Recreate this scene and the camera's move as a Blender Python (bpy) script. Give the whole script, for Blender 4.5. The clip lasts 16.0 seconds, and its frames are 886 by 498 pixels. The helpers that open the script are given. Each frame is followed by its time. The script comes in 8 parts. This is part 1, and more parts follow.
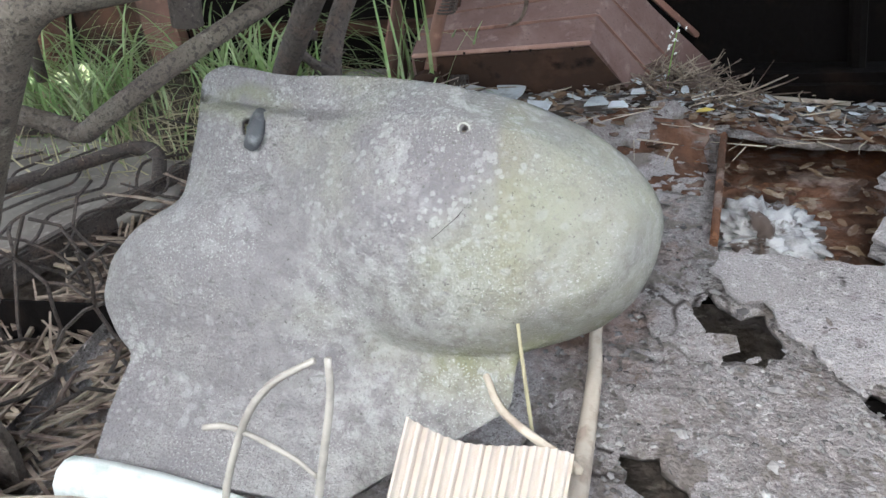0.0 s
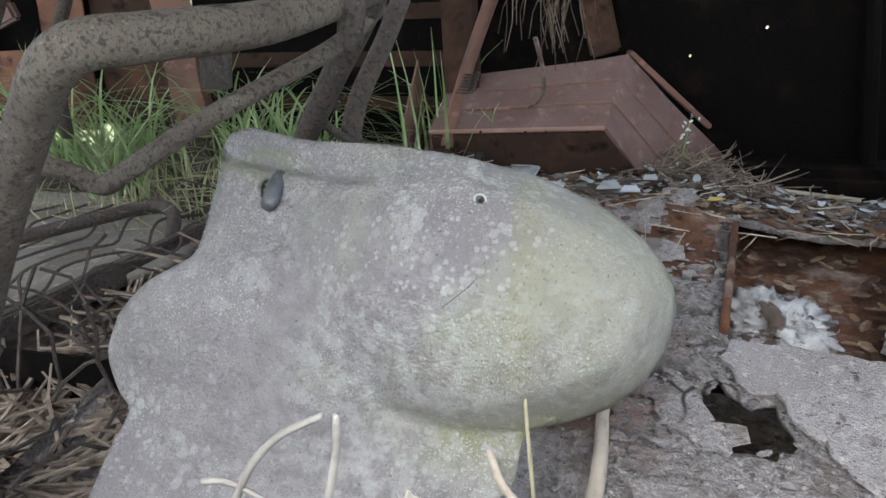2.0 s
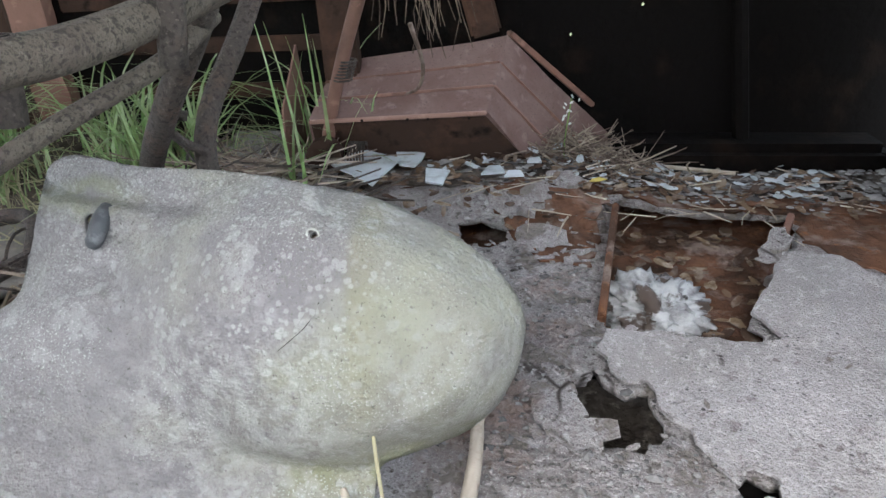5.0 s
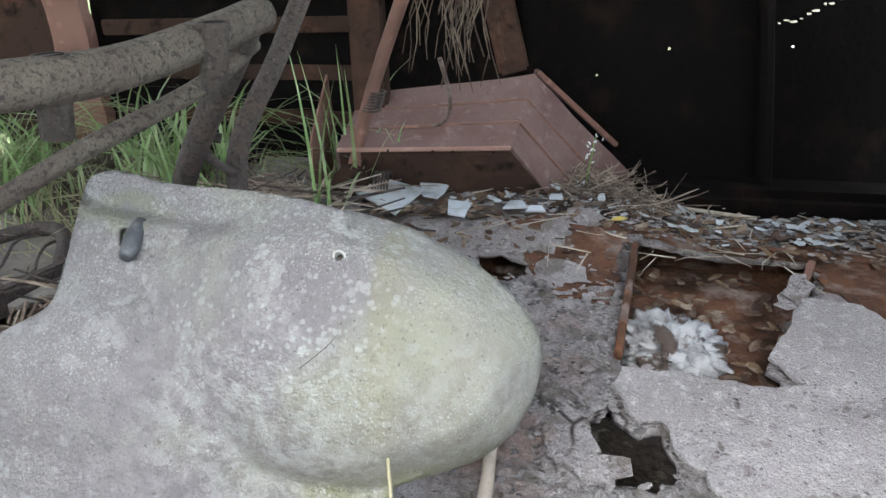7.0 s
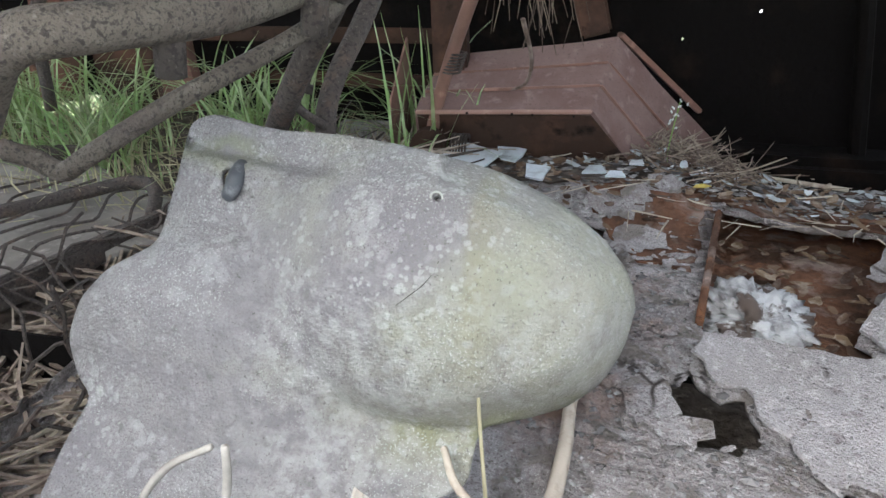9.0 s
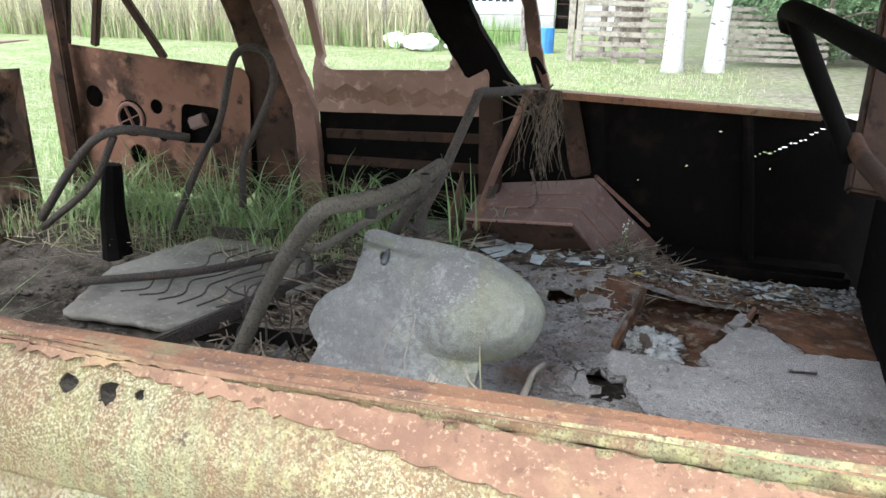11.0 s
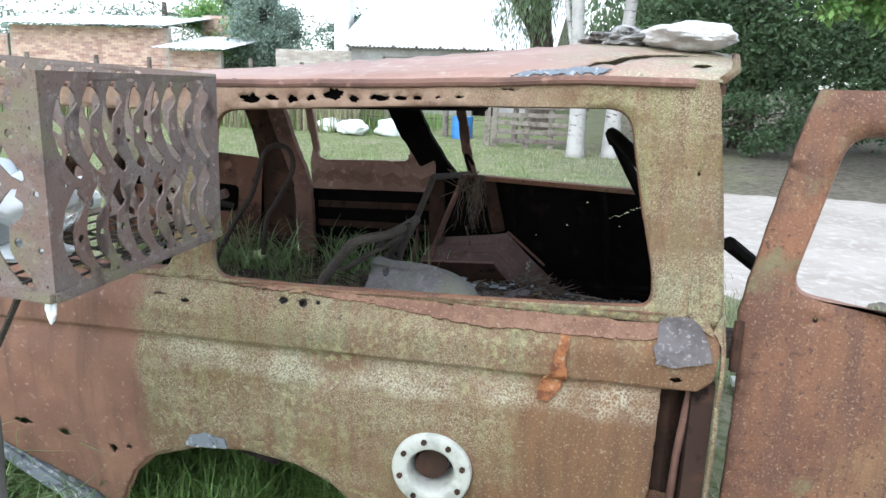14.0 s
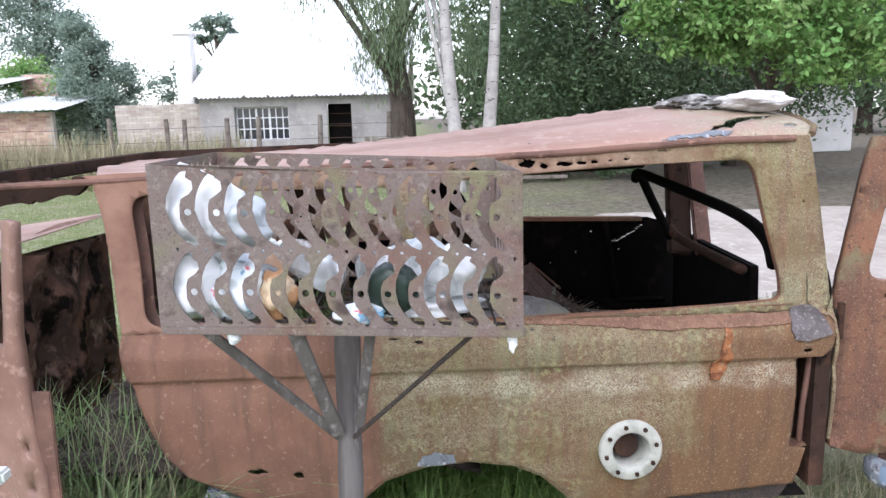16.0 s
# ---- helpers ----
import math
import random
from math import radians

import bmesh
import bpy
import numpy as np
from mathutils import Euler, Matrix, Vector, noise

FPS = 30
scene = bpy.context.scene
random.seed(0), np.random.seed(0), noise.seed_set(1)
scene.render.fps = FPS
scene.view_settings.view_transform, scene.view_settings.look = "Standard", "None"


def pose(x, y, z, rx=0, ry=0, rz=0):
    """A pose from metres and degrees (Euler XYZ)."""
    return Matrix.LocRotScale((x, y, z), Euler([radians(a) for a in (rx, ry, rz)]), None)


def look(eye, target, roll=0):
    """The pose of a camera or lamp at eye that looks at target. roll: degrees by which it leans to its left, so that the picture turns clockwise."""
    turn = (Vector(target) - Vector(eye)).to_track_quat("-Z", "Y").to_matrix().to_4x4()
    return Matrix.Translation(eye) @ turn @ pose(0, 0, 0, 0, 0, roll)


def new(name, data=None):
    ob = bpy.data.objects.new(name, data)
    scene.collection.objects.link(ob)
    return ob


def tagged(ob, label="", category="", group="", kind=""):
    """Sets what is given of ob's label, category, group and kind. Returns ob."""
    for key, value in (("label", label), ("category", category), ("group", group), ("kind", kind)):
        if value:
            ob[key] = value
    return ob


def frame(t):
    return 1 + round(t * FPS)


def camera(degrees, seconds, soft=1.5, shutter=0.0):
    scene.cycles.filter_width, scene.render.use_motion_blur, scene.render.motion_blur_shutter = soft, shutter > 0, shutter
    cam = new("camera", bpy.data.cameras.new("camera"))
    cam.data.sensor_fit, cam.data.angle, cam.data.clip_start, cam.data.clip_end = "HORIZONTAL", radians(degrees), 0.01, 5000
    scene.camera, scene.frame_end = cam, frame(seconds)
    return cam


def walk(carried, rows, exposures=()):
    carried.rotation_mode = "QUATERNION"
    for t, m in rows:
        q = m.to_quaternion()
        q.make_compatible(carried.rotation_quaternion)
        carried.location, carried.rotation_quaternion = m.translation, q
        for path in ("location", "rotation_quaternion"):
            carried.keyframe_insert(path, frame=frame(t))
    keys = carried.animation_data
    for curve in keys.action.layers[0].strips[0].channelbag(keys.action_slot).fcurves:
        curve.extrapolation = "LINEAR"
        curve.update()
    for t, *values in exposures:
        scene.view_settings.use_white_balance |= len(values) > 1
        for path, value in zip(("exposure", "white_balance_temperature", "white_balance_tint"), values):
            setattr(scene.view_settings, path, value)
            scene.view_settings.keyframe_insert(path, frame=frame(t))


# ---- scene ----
cam = camera(62.6, 16.0)
PATH = [
    (0, (0.0, 0.274, 0.991), (-0.374, 1.972, 0.002), -4.6),
    (0.5, (-0.01, 0.275, 0.971), (-0.396, 1.983, 0.004), -1.7),
    (1, (-0.006, 0.276, 0.977), (-0.366, 2.027, 0.082), -0.9),
    (1.5, (-0.004, 0.274, 0.978), (-0.37, 2.046, 0.128), -0.7),
    (2, (-0.004, 0.272, 0.985), (-0.405, 2.06, 0.185), -1.6),
    (2.5, (0.003, 0.28, 0.988), (-0.345, 2.087, 0.204), -1.4),
    (3, (0.007, 0.289, 0.987), (-0.286, 2.107, 0.207), -1.4),
    (3.5, (0.044, 0.326, 1.021), (-0.145, 2.03, -0.008), -5.3),
    (4, (0.066, 0.329, 1.031), (-0.096, 2.108, 0.131), -2.7),
    (4.2, (0.062, 0.326, 1.028), (-0.115, 2.106, 0.134), -2.7),
    (6.3, (0.048, 0.322, 1.017), (-0.136, 2.123, 0.167), 0.1),
    (6.5, (0.048, 0.317, 1.022), (-0.166, 2.125, 0.194), -0.2),
    (7, (0.049, 0.31, 1.021), (-0.182, 2.124, 0.212), 0.2),
    (7.5, (0.045, 0.312, 1.015), (-0.187, 2.125, 0.202), 0.4),
    (8, (0.045, 0.311, 1.015), (-0.192, 2.121, 0.197), 0.9),
    (8.5, (0.045, 0.307, 1.014), (-0.22, 2.111, 0.192), 0.5),
    (9, (0.027, 0.292, 1.0), (-0.37, 2.049, 0.13), -0.5),
    (9.3, (0.027, 0.291, 1.006), (-0.388, 2.025, 0.100), -2.2),
    (9.4, (0.025, 0.278, 1.007), (-0.444, 2.024, 0.152), -3.9),
    (9.5, (0.020, 0.262, 1.030), (-0.313, 2.065, 0.223), 2.8),
    (9.6, (0.022, 0.220, 1.060), (-0.443, 2.017, 0.316), 1.4),
    (9.7, (0.033, 0.161, 1.095), (-0.462, 1.938, 0.322), 0.4),
    (9.8, (0.041, 0.106, 1.118), (-0.451, 1.865, 0.302), 0.5),
    (10, (0.079, 0.0, 1.147), (-0.274, 1.779, 0.304), 3.0),
    (10.1, (0.092, -0.055, 1.171), (-0.254, 1.748, 0.377), 4.4),
    (10.2, (0.098, -0.105, 1.186), (-0.28, 1.709, 0.434), 3.7),
    (12.3, (0.664, -1.12, 1.51), (-0.015, 0.663, 0.911), 2.4),
    (12.5, (0.704, -1.183, 1.52), (0.051, 0.622, 0.958), 3.6),
    (13, (0.803, -1.276, 1.511), (0.192, 0.55, 0.968), 3.2),
    (13.5, (0.705, -1.429, 1.443), (0.1, 0.394, 0.884), 8.2),
    (14, (0.398, -1.645, 1.474), (0.032, 0.268, 1.016), 2.1),
    (14.5, (0.051, -1.758, 1.449), (-0.269, 0.148, 0.935), 1.3),
    (15, (-0.195, -1.89, 1.517), (-0.297, 0.068, 1.119), -0.0),
    (15.5, (-0.4, -2.122, 1.544), (-0.345, -0.164, 1.14), 0.7),
    (16, (-0.596, -2.183, 1.575), (-0.525, -0.216, 1.22), -1.5),
]
EXPOSURES = [(0.0, 2.34, 6050, 8), (0.5, 2.05, 6050, 8), (1.0, 1.88, 6050, 8), (2.0, 2.05, 6050, 8), (3.0, 2.14, 6050, 8), (8.0, 2.32, 6050, 8), (9.0, 2.24, 6050, 8), (10.2, 2.36, 6000, 7), (11.2, 1.45, 5850, 3), (12.3, 0.92, 5450, -3), (13.5, 0.70, 5650, 5), (14.5, 0.56, 5800, 11), (16.0, 0.42, 5900, 18)]
walk(cam, [(t, look(eye, target, roll)) for t, eye, target, roll in PATH], EXPOSURES)

# ---- world and light ----
world = bpy.data.worlds.new("overcast_sky")
scene.world = world
world.use_nodes = True
wn = world.node_tree
sky = wn.nodes.new("ShaderNodeTexSky")
sky.sky_type = "NISHITA"
sky.sun_disc = False
sky.sun_elevation, sky.sun_rotation = radians(46), radians(197)
sky.air_density, sky.dust_density, sky.ozone_density = 1.4, 1.5, 0.6
pale = wn.nodes.new("ShaderNodeHueSaturation")
pale.inputs["Saturation"].default_value = 0.3
wn.links.new(sky.outputs[0], pale.inputs["Color"])
wn.links.new(pale.outputs[0], wn.nodes["Background"].inputs[0])
wn.nodes["Background"].inputs[1].default_value = 0.29

sun = new("sun", bpy.data.lights.new("sun", "SUN"))
sun.data.energy, sun.data.angle, sun.data.color = 0.75, radians(34), (1.0, 0.97, 0.92)
sun.matrix_world = look((-3, -10, 11), (0, 0, 0))


# ---- materials ----
def ramp_mix(nt, fac, a, b):
    m = nt.nodes.new("ShaderNodeMix")
    m.data_type = "RGBA"
    if hasattr(fac, "is_linked"):
        nt.links.new(fac, m.inputs[0])
    else:
        m.inputs[0].default_value = fac
    for sock, v in ((m.inputs[6], a), (m.inputs[7], b)):
        if hasattr(v, "is_linked"):
            nt.links.new(v, sock)
        else:
            sock.default_value = (*v, 1)
    return m.outputs[2]


def noise_fac(nt, scale, lo, hi, detail=6, stretch=None, rough=0.6, distort=0.0):
    tc = nt.nodes.new("ShaderNodeTexCoord")
    n = nt.nodes.new("ShaderNodeTexNoise")
    n.inputs["Scale"].default_value, n.inputs["Detail"].default_value = scale, detail
    n.inputs["Roughness"].default_value, n.inputs["Distortion"].default_value = rough, distort
    src = tc.outputs["Object"]
    if stretch:
        mp = nt.nodes.new("ShaderNodeMapping")
        mp.inputs["Scale"].default_value = stretch
        nt.links.new(src, mp.inputs[0])
        src = mp.outputs[0]
    nt.links.new(src, n.inputs["Vector"])
    r = nt.nodes.new("ShaderNodeMapRange")
    r.inputs[1].default_value, r.inputs[2].default_value = lo, hi
    nt.links.new(n.outputs[0], r.inputs[0])
    return r.outputs[0]


def math_node(nt, op, a, b=0.0):
    m = nt.nodes.new("ShaderNodeMath")
    m.operation = op
    for sock, v in ((m.inputs[0], a), (m.inputs[1], b)):
        if hasattr(v, "is_linked"):
            nt.links.new(v, sock)
        else:
            sock.default_value = v
    return m.outputs[0]


def material(name, layers, rough=0.85, metal=0.0, bump=0.3, bump_scale=60.0, vary=0.0, extra=None, bump_distance=0.004, through_light=0.0):
    """layers: a base colour, then (colour, scale, lo, hi[, stretch]) each laid over by a noise."""
    m = bpy.data.materials.new(name)
    m.use_nodes = True
    nt = m.node_tree
    bsdf = nt.nodes["Principled BSDF"]
    col = layers[0]
    for colour, scale, lo, hi, *more in layers[1:]:
        col = ramp_mix(nt, noise_fac(nt, scale, lo, hi, stretch=more[0] if more else None), col, colour)
    if extra:
        col = extra(nt, col)
    if vary:
        info = nt.nodes.new("ShaderNodeObjectInfo")
        geo = nt.nodes.new("ShaderNodeNewGeometry")
        hsv = nt.nodes.new("ShaderNodeHueSaturation")
        both = math_node(nt, "FRACT", math_node(nt, "ADD", info.outputs["Random"], geo.outputs["Random Per Island"]))
        nt.links.new(math_node(nt, "ADD", math_node(nt, "MULTIPLY", both, 2 * vary), 1 - vary), hsv.inputs["Value"])
        nt.links.new(math_node(nt, "ADD", math_node(nt, "MULTIPLY", both, 0.03), 0.485), hsv.inputs["Hue"])
        if hasattr(col, "is_linked"):
            nt.links.new(col, hsv.inputs["Color"])
        else:
            hsv.inputs["Color"].default_value = (*col, 1)
        col = hsv.outputs[0]
    if hasattr(col, "is_linked"):
        nt.links.new(col, bsdf.inputs["Base Color"])
    else:
        bsdf.inputs["Base Color"].default_value = (*col, 1)
    bsdf.inputs["Roughness"].default_value, bsdf.inputs["Metallic"].default_value = rough, metal
    if rough >= 0.9:
        bsdf.inputs["Specular IOR Level"].default_value = 0.08
    if through_light:
        tr = nt.nodes.new("ShaderNodeBsdfTranslucent")
        if hasattr(col, "is_linked"):
            nt.links.new(col, tr.inputs["Color"])
        mix = nt.nodes.new("ShaderNodeMixShader")
        mix.inputs[0].default_value = through_light
        nt.links.new(bsdf.outputs[0], mix.inputs[1])
        nt.links.new(tr.outputs[0], mix.inputs[2])
        nt.links.new(mix.outputs[0], nt.nodes["Material Output"].inputs[0])
    if bump:
        b = nt.nodes.new("ShaderNodeBump")
        b.inputs["Strength"].default_value, b.inputs["Distance"].default_value = bump, bump_distance
        nt.links.new(noise_fac(nt, bump_scale, 0.2, 0.8, detail=8), b.inputs["Height"])
        nt.links.new(b.outputs[0], bsdf.inputs["Normal"])
    return m


def rust_patch_side(nt, col):
    """Bare red-brown steel forward of the wheel arch, below the belt, with an uneven border."""
    tc = nt.nodes.new("ShaderNodeTexCoord")
    sep = nt.nodes.new("ShaderNodeSeparateXYZ")
    nt.links.new(tc.outputs["Object"], sep.inputs[0])
    wob = noise_fac(nt, 14, 0.3, 0.7)
    x = math_node(nt, "ADD", sep.outputs[0], math_node(nt, "MULTIPLY", wob, 0.05))
    r = nt.nodes.new("ShaderNodeMapRange")
    r.inputs[1].default_value, r.inputs[2].default_value = -0.69, -0.73
    nt.links.new(x, r.inputs[0])
    red = ramp_mix(nt, noise_fac(nt, 5, 0.4, 0.65), (0.205, 0.105, 0.066), (0.145, 0.07, 0.045))
    red = ramp_mix(nt, noise_fac(nt, 8, 0.5, 0.7, stretch=(2.0, 1, 0.2)), red, (0.11, 0.058, 0.04))
    red = ramp_mix(nt, noise_fac(nt, 60, 0.6, 0.68), red, (0.27, 0.17, 0.115))
    return ramp_mix(nt, math_node(nt, "MULTIPLY", r.outputs[0], 0.95), col, red)


def lichen(nt, col):
    """Rust streaks running down, olive bloom, and pale lichen crumbs gathered in patches."""
    col = ramp_mix(nt, noise_fac(nt, 1.9, 0.42, 0.60), col, (0.172, 0.142, 0.056))
    col = ramp_mix(nt, noise_fac(nt, 2.6, 0.50, 0.66), col, (0.165, 0.172, 0.092))
    col = ramp_mix(nt, noise_fac(nt, 3.1, 0.54, 0.68), col, (0.20, 0.108, 0.066))
    col = ramp_mix(nt, noise_fac(nt, 9, 0.46, 0.64, stretch=(2.2, 1, 0.12)), col, (0.128, 0.070, 0.034))
    col = ramp_mix(nt, noise_fac(nt, 26, 0.48, 0.66, stretch=(2.0, 1, 0.22)), col, (0.172, 0.102, 0.052))
    col = ramp_mix(nt, math_node(nt, "MULTIPLY", noise_fac(nt, 48, 0.50, 0.60), noise_fac(nt, 2.8, 0.42, 0.60)), col, (0.245, 0.222, 0.105))
    speck = noise_fac(nt, 300, 0.49, 0.57)
    patch = noise_fac(nt, 3.4, 0.42, 0.60, stretch=(0.55, 1, 1.6))
    col = ramp_mix(nt, math_node(nt, "MULTIPLY", math_node(nt, "MULTIPLY", speck, patch), 0.8), col, (0.35, 0.32, 0.21))
    speck = math_node(nt, "MULTIPLY", noise_fac(nt, 130, 0.53, 0.60, rough=0.75), noise_fac(nt, 24, 0.42, 0.56))
    patch = noise_fac(nt, 2.2, 0.46, 0.62, stretch=(0.6, 1, 1.5))
    col = ramp_mix(nt, math_node(nt, "MULTIPLY", math_node(nt, "MULTIPLY", speck, patch), 0.9), col, (0.40, 0.375, 0.27))
    col = ramp_mix(nt, math_node(nt, "MULTIPLY", noise_fac(nt, 70, 0.55, 0.62, rough=0.75), noise_fac(nt, 4, 0.4, 0.6)), col, (0.105, 0.055, 0.03))
    col = ramp_mix(nt, math_node(nt, "MULTIPLY", noise_fac(nt, 330, 0.54, 0.59), 0.75), col, (0.085, 0.052, 0.03))
    col = ramp_mix(nt, math_node(nt, "MULTIPLY", noise_fac(nt, 210, 0.61, 0.65), 0.5), col, (0.36, 0.33, 0.22))
    return ramp_mix(nt, noise_fac(nt, 30, 0.69, 0.73), col, (0.06, 0.036, 0.026))


def roof_lichen(nt, col):
    """Olive lichen on the rear corner of the roof, and dark blisters along it."""
    tc = nt.nodes.new("ShaderNodeTexCoord")
    sep = nt.nodes.new("ShaderNodeSeparateXYZ")
    nt.links.new(tc.outputs["Object"], sep.inputs[0])
    r = nt.nodes.new("ShaderNodeMapRange")
    r.inputs[1].default_value, r.inputs[2].default_value = 0.30, 0.62
    nt.links.new(math_node(nt, "ADD", sep.outputs[0], math_node(nt, "MULTIPLY", noise_fac(nt, 6, 0.3, 0.7), 0.15)), r.inputs[0])
    olive = ramp_mix(nt, noise_fac(nt, 140, 0.48, 0.6), (0.27, 0.235, 0.145), (0.42, 0.38, 0.29))
    col = ramp_mix(nt, math_node(nt, "MULTIPLY", r.outputs[0], noise_fac(nt, 7, 0.32, 0.55)), col, olive)
    col = ramp_mix(nt, noise_fac(nt, 4, 0.5, 0.7, stretch=(0.3, 1.5, 1)), col, (0.23, 0.125, 0.088))
    return ramp_mix(nt, noise_fac(nt, 22, 0.66, 0.70), col, (0.075, 0.05, 0.042))


def bare_corner(nt, col):
    """Lichen gives way to orange-brown rust towards the rear lower corner, in runs."""
    tc = nt.nodes.new("ShaderNodeTexCoord")
    sep = nt.nodes.new("ShaderNodeSeparateXYZ")
    nt.links.new(tc.outputs["Object"], sep.inputs[0])
    run = math_node(nt, "MULTIPLY", noise_fac(nt, 5, 0.3, 0.7, stretch=(2.0, 1, 0.5)), 0.5)
    along = math_node(nt, "SUBTRACT", sep.outputs[0], math_node(nt, "MULTIPLY", sep.outputs[2], 0.8))
    r = nt.nodes.new("ShaderNodeMapRange")
    r.inputs[1].default_value, r.inputs[2].default_value = -0.22, 0.12
    nt.links.new(math_node(nt, "ADD", along, run), r.inputs[0])
    rust = ramp_mix(nt, noise_fac(nt, 12, 0.4, 0.66, stretch=(2.0, 1, 0.3)), (0.149, 0.075, 0.032), (0.098, 0.049, 0.025))
    rust = ramp_mix(nt, noise_fac(nt, 150, 0.56, 0.66), rust, (0.238, 0.170, 0.093))
    col = ramp_mix(nt, math_node(nt, "MULTIPLY", r.outputs[0], 0.92), col, rust)
    ledge = nt.nodes.new("ShaderNodeMapRange")
    ledge.inputs[1].default_value, ledge.inputs[2].default_value = 0.055, 0.02
    wave = math_node(nt, "ADD", sep.outputs[2], math_node(nt, "MULTIPLY", noise_fac(nt, 12, 0.3, 0.7), 0.03))
    away = nt.nodes.new("ShaderNodeMath")
    away.operation = "ABSOLUTE"
    nt.links.new(math_node(nt, "SUBTRACT", wave, 0.752), away.inputs[0])
    nt.links.new(away.outputs[0], ledge.inputs[0])
    crumbs = math_node(nt, "MULTIPLY", noise_fac(nt, 210, 0.44, 0.56), noise_fac(nt, 5, 0.42, 0.60))
    return ramp_mix(nt, math_node(nt, "MULTIPLY", math_node(nt, "MULTIPLY", ledge.outputs[0], crumbs), 0.85), col, (0.383, 0.357, 0.264))


def lichen_side(nt, col):
    return rust_patch_side(nt, bare_corner(nt, lichen(nt, col)))


def lichen_pillar(nt, col):
    """Lichen on the rear pillars, bare red steel on the foremost one."""
    tc = nt.nodes.new("ShaderNodeTexCoord")
    sep = nt.nodes.new("ShaderNodeSeparateXYZ")
    nt.links.new(tc.outputs["Object"], sep.inputs[0])
    r = nt.nodes.new("ShaderNodeMapRange")
    r.inputs[1].default_value, r.inputs[2].default_value = -1.22, -1.32
    nt.links.new(math_node(nt, "ADD", sep.outputs[0], math_node(nt, "MULTIPLY", noise_fac(nt, 9, 0.3, 0.7), 0.1)), r.inputs[0])
    top = nt.nodes.new("ShaderNodeMapRange")
    top.inputs[1].default_value, top.inputs[2].default_value = 1.35, 1.40
    nt.links.new(math_node(nt, "ADD", sep.outputs[2], math_node(nt, "MULTIPLY", noise_fac(nt, 11, 0.3, 0.7), 0.03)), top.inputs[0])
    fore = nt.nodes.new("ShaderNodeMapRange")
    fore.inputs[1].default_value, fore.inputs[2].default_value = 0.5, 0.1
    nt.links.new(math_node(nt, "ADD", sep.outputs[0], math_node(nt, "MULTIPLY", noise_fac(nt, 5, 0.3, 0.7), 0.2)), fore.inputs[0])
    bare = ramp_mix(nt, noise_fac(nt, 16, 0.42, 0.64), (0.27, 0.175, 0.12), (0.17, 0.095, 0.06))
    low = ramp_mix(nt, math_node(nt, "MULTIPLY", math_node(nt, "MULTIPLY", top.outputs[0], fore.outputs[0]), 0.8), lichen(nt, col), bare)
    return ramp_mix(nt, r.outputs[0], low, ramp_mix(nt, noise_fac(nt, 5, 0.4, 0.65), (0.25, 0.14, 0.095), (0.17, 0.085, 0.056)))


LICHEN = [(0.140, 0.094, 0.050)]
M = {}
M["lichen"] = material("lichened_rust", LICHEN, 0.85, 0, 0.5, 90, extra=lichen_side)
M["lichen_plain"] = material("lichened_rust_plain", LICHEN, 0.85, 0, 0.5, 90, extra=lichen_pillar)
M["belt_rust"] = material("belt_rust", [(0.20, 0.108, 0.066), ((0.13, 0.066, 0.04), 12, 0.42, 0.6), ((0.25, 0.16, 0.085), 7, 0.54, 0.66), ((0.28, 0.18, 0.115), 150, 0.56, 0.68), ((0.10, 0.05, 0.03), 60, 0.6, 0.66)], 0.85, 0, 0.6, 80)
M["red_rust"] = material("red_rust", [(0.172, 0.080, 0.042), ((0.115, 0.052, 0.03), 5, 0.42, 0.62), ((0.20, 0.115, 0.055), 3, 0.50, 0.66), ((0.10, 0.05, 0.032), 9, 0.46, 0.62, (2, 2, 0.2)), ((0.23, 0.10, 0.05), 2.2, 0.52, 0.68), ((0.235, 0.155, 0.09), 170, 0.57, 0.64), ((0.085, 0.042, 0.027), 60, 0.58, 0.64), ((0.15, 0.135, 0.07), 7, 0.58, 0.72), ((0.42, 0.38, 0.31), 30, 0.755, 0.775)], 0.78, 0, 0.5, 110)
M["pink_rust"] = material("pink_primer_rust", [(0.26, 0.155, 0.118), ((0.18, 0.098, 0.07), 3, 0.45, 0.65, (0.4, 1, 1)), ((0.4, 0.26, 0.21), 30, 0.55, 0.72), ((0.16, 0.07, 0.04), 60, 0.64, 0.72)], 0.7, 0, 0.25, 70)
M["roof_rust"] = material("roof_rust", [(0.36, 0.225, 0.175), ((0.27, 0.15, 0.11), 2.5, 0.45, 0.65, (0.5, 1, 1)), ((0.44, 0.34, 0.28), 25, 0.55, 0.72)], 0.5, 0, 0.35, 60, extra=roof_lichen)
# dark rust, which also serves as shade on the housing front and far posts
M["dark_rust_and_shade"] = material("dark_rust_and_shade", [(0.04, 0.025, 0.019), ((0.085, 0.045, 0.03), 7, 0.5, 0.68), ((0.012, 0.009, 0.008), 20, 0.55, 0.7)], 0.95, 0, 0.4, 60)
# near-black that holds the shade inside the shell, also used for black parts
M["shade_black_rust"] = material("shade_black_steel", [(0.004, 0.0033, 0.003), ((0.012, 0.008, 0.006), 9, 0.55, 0.7)], 0.95, 0, 0.4, 60)
M["cowl_rust"] = material("cowl_rust", [(0.09, 0.06, 0.047), ((0.21, 0.115, 0.08), 4, 0.46, 0.6), ((0.32, 0.21, 0.15), 9, 0.56, 0.68), ((0.015, 0.012, 0.01), 6, 0.52, 0.6)], 0.95, 0, 0.6, 40)
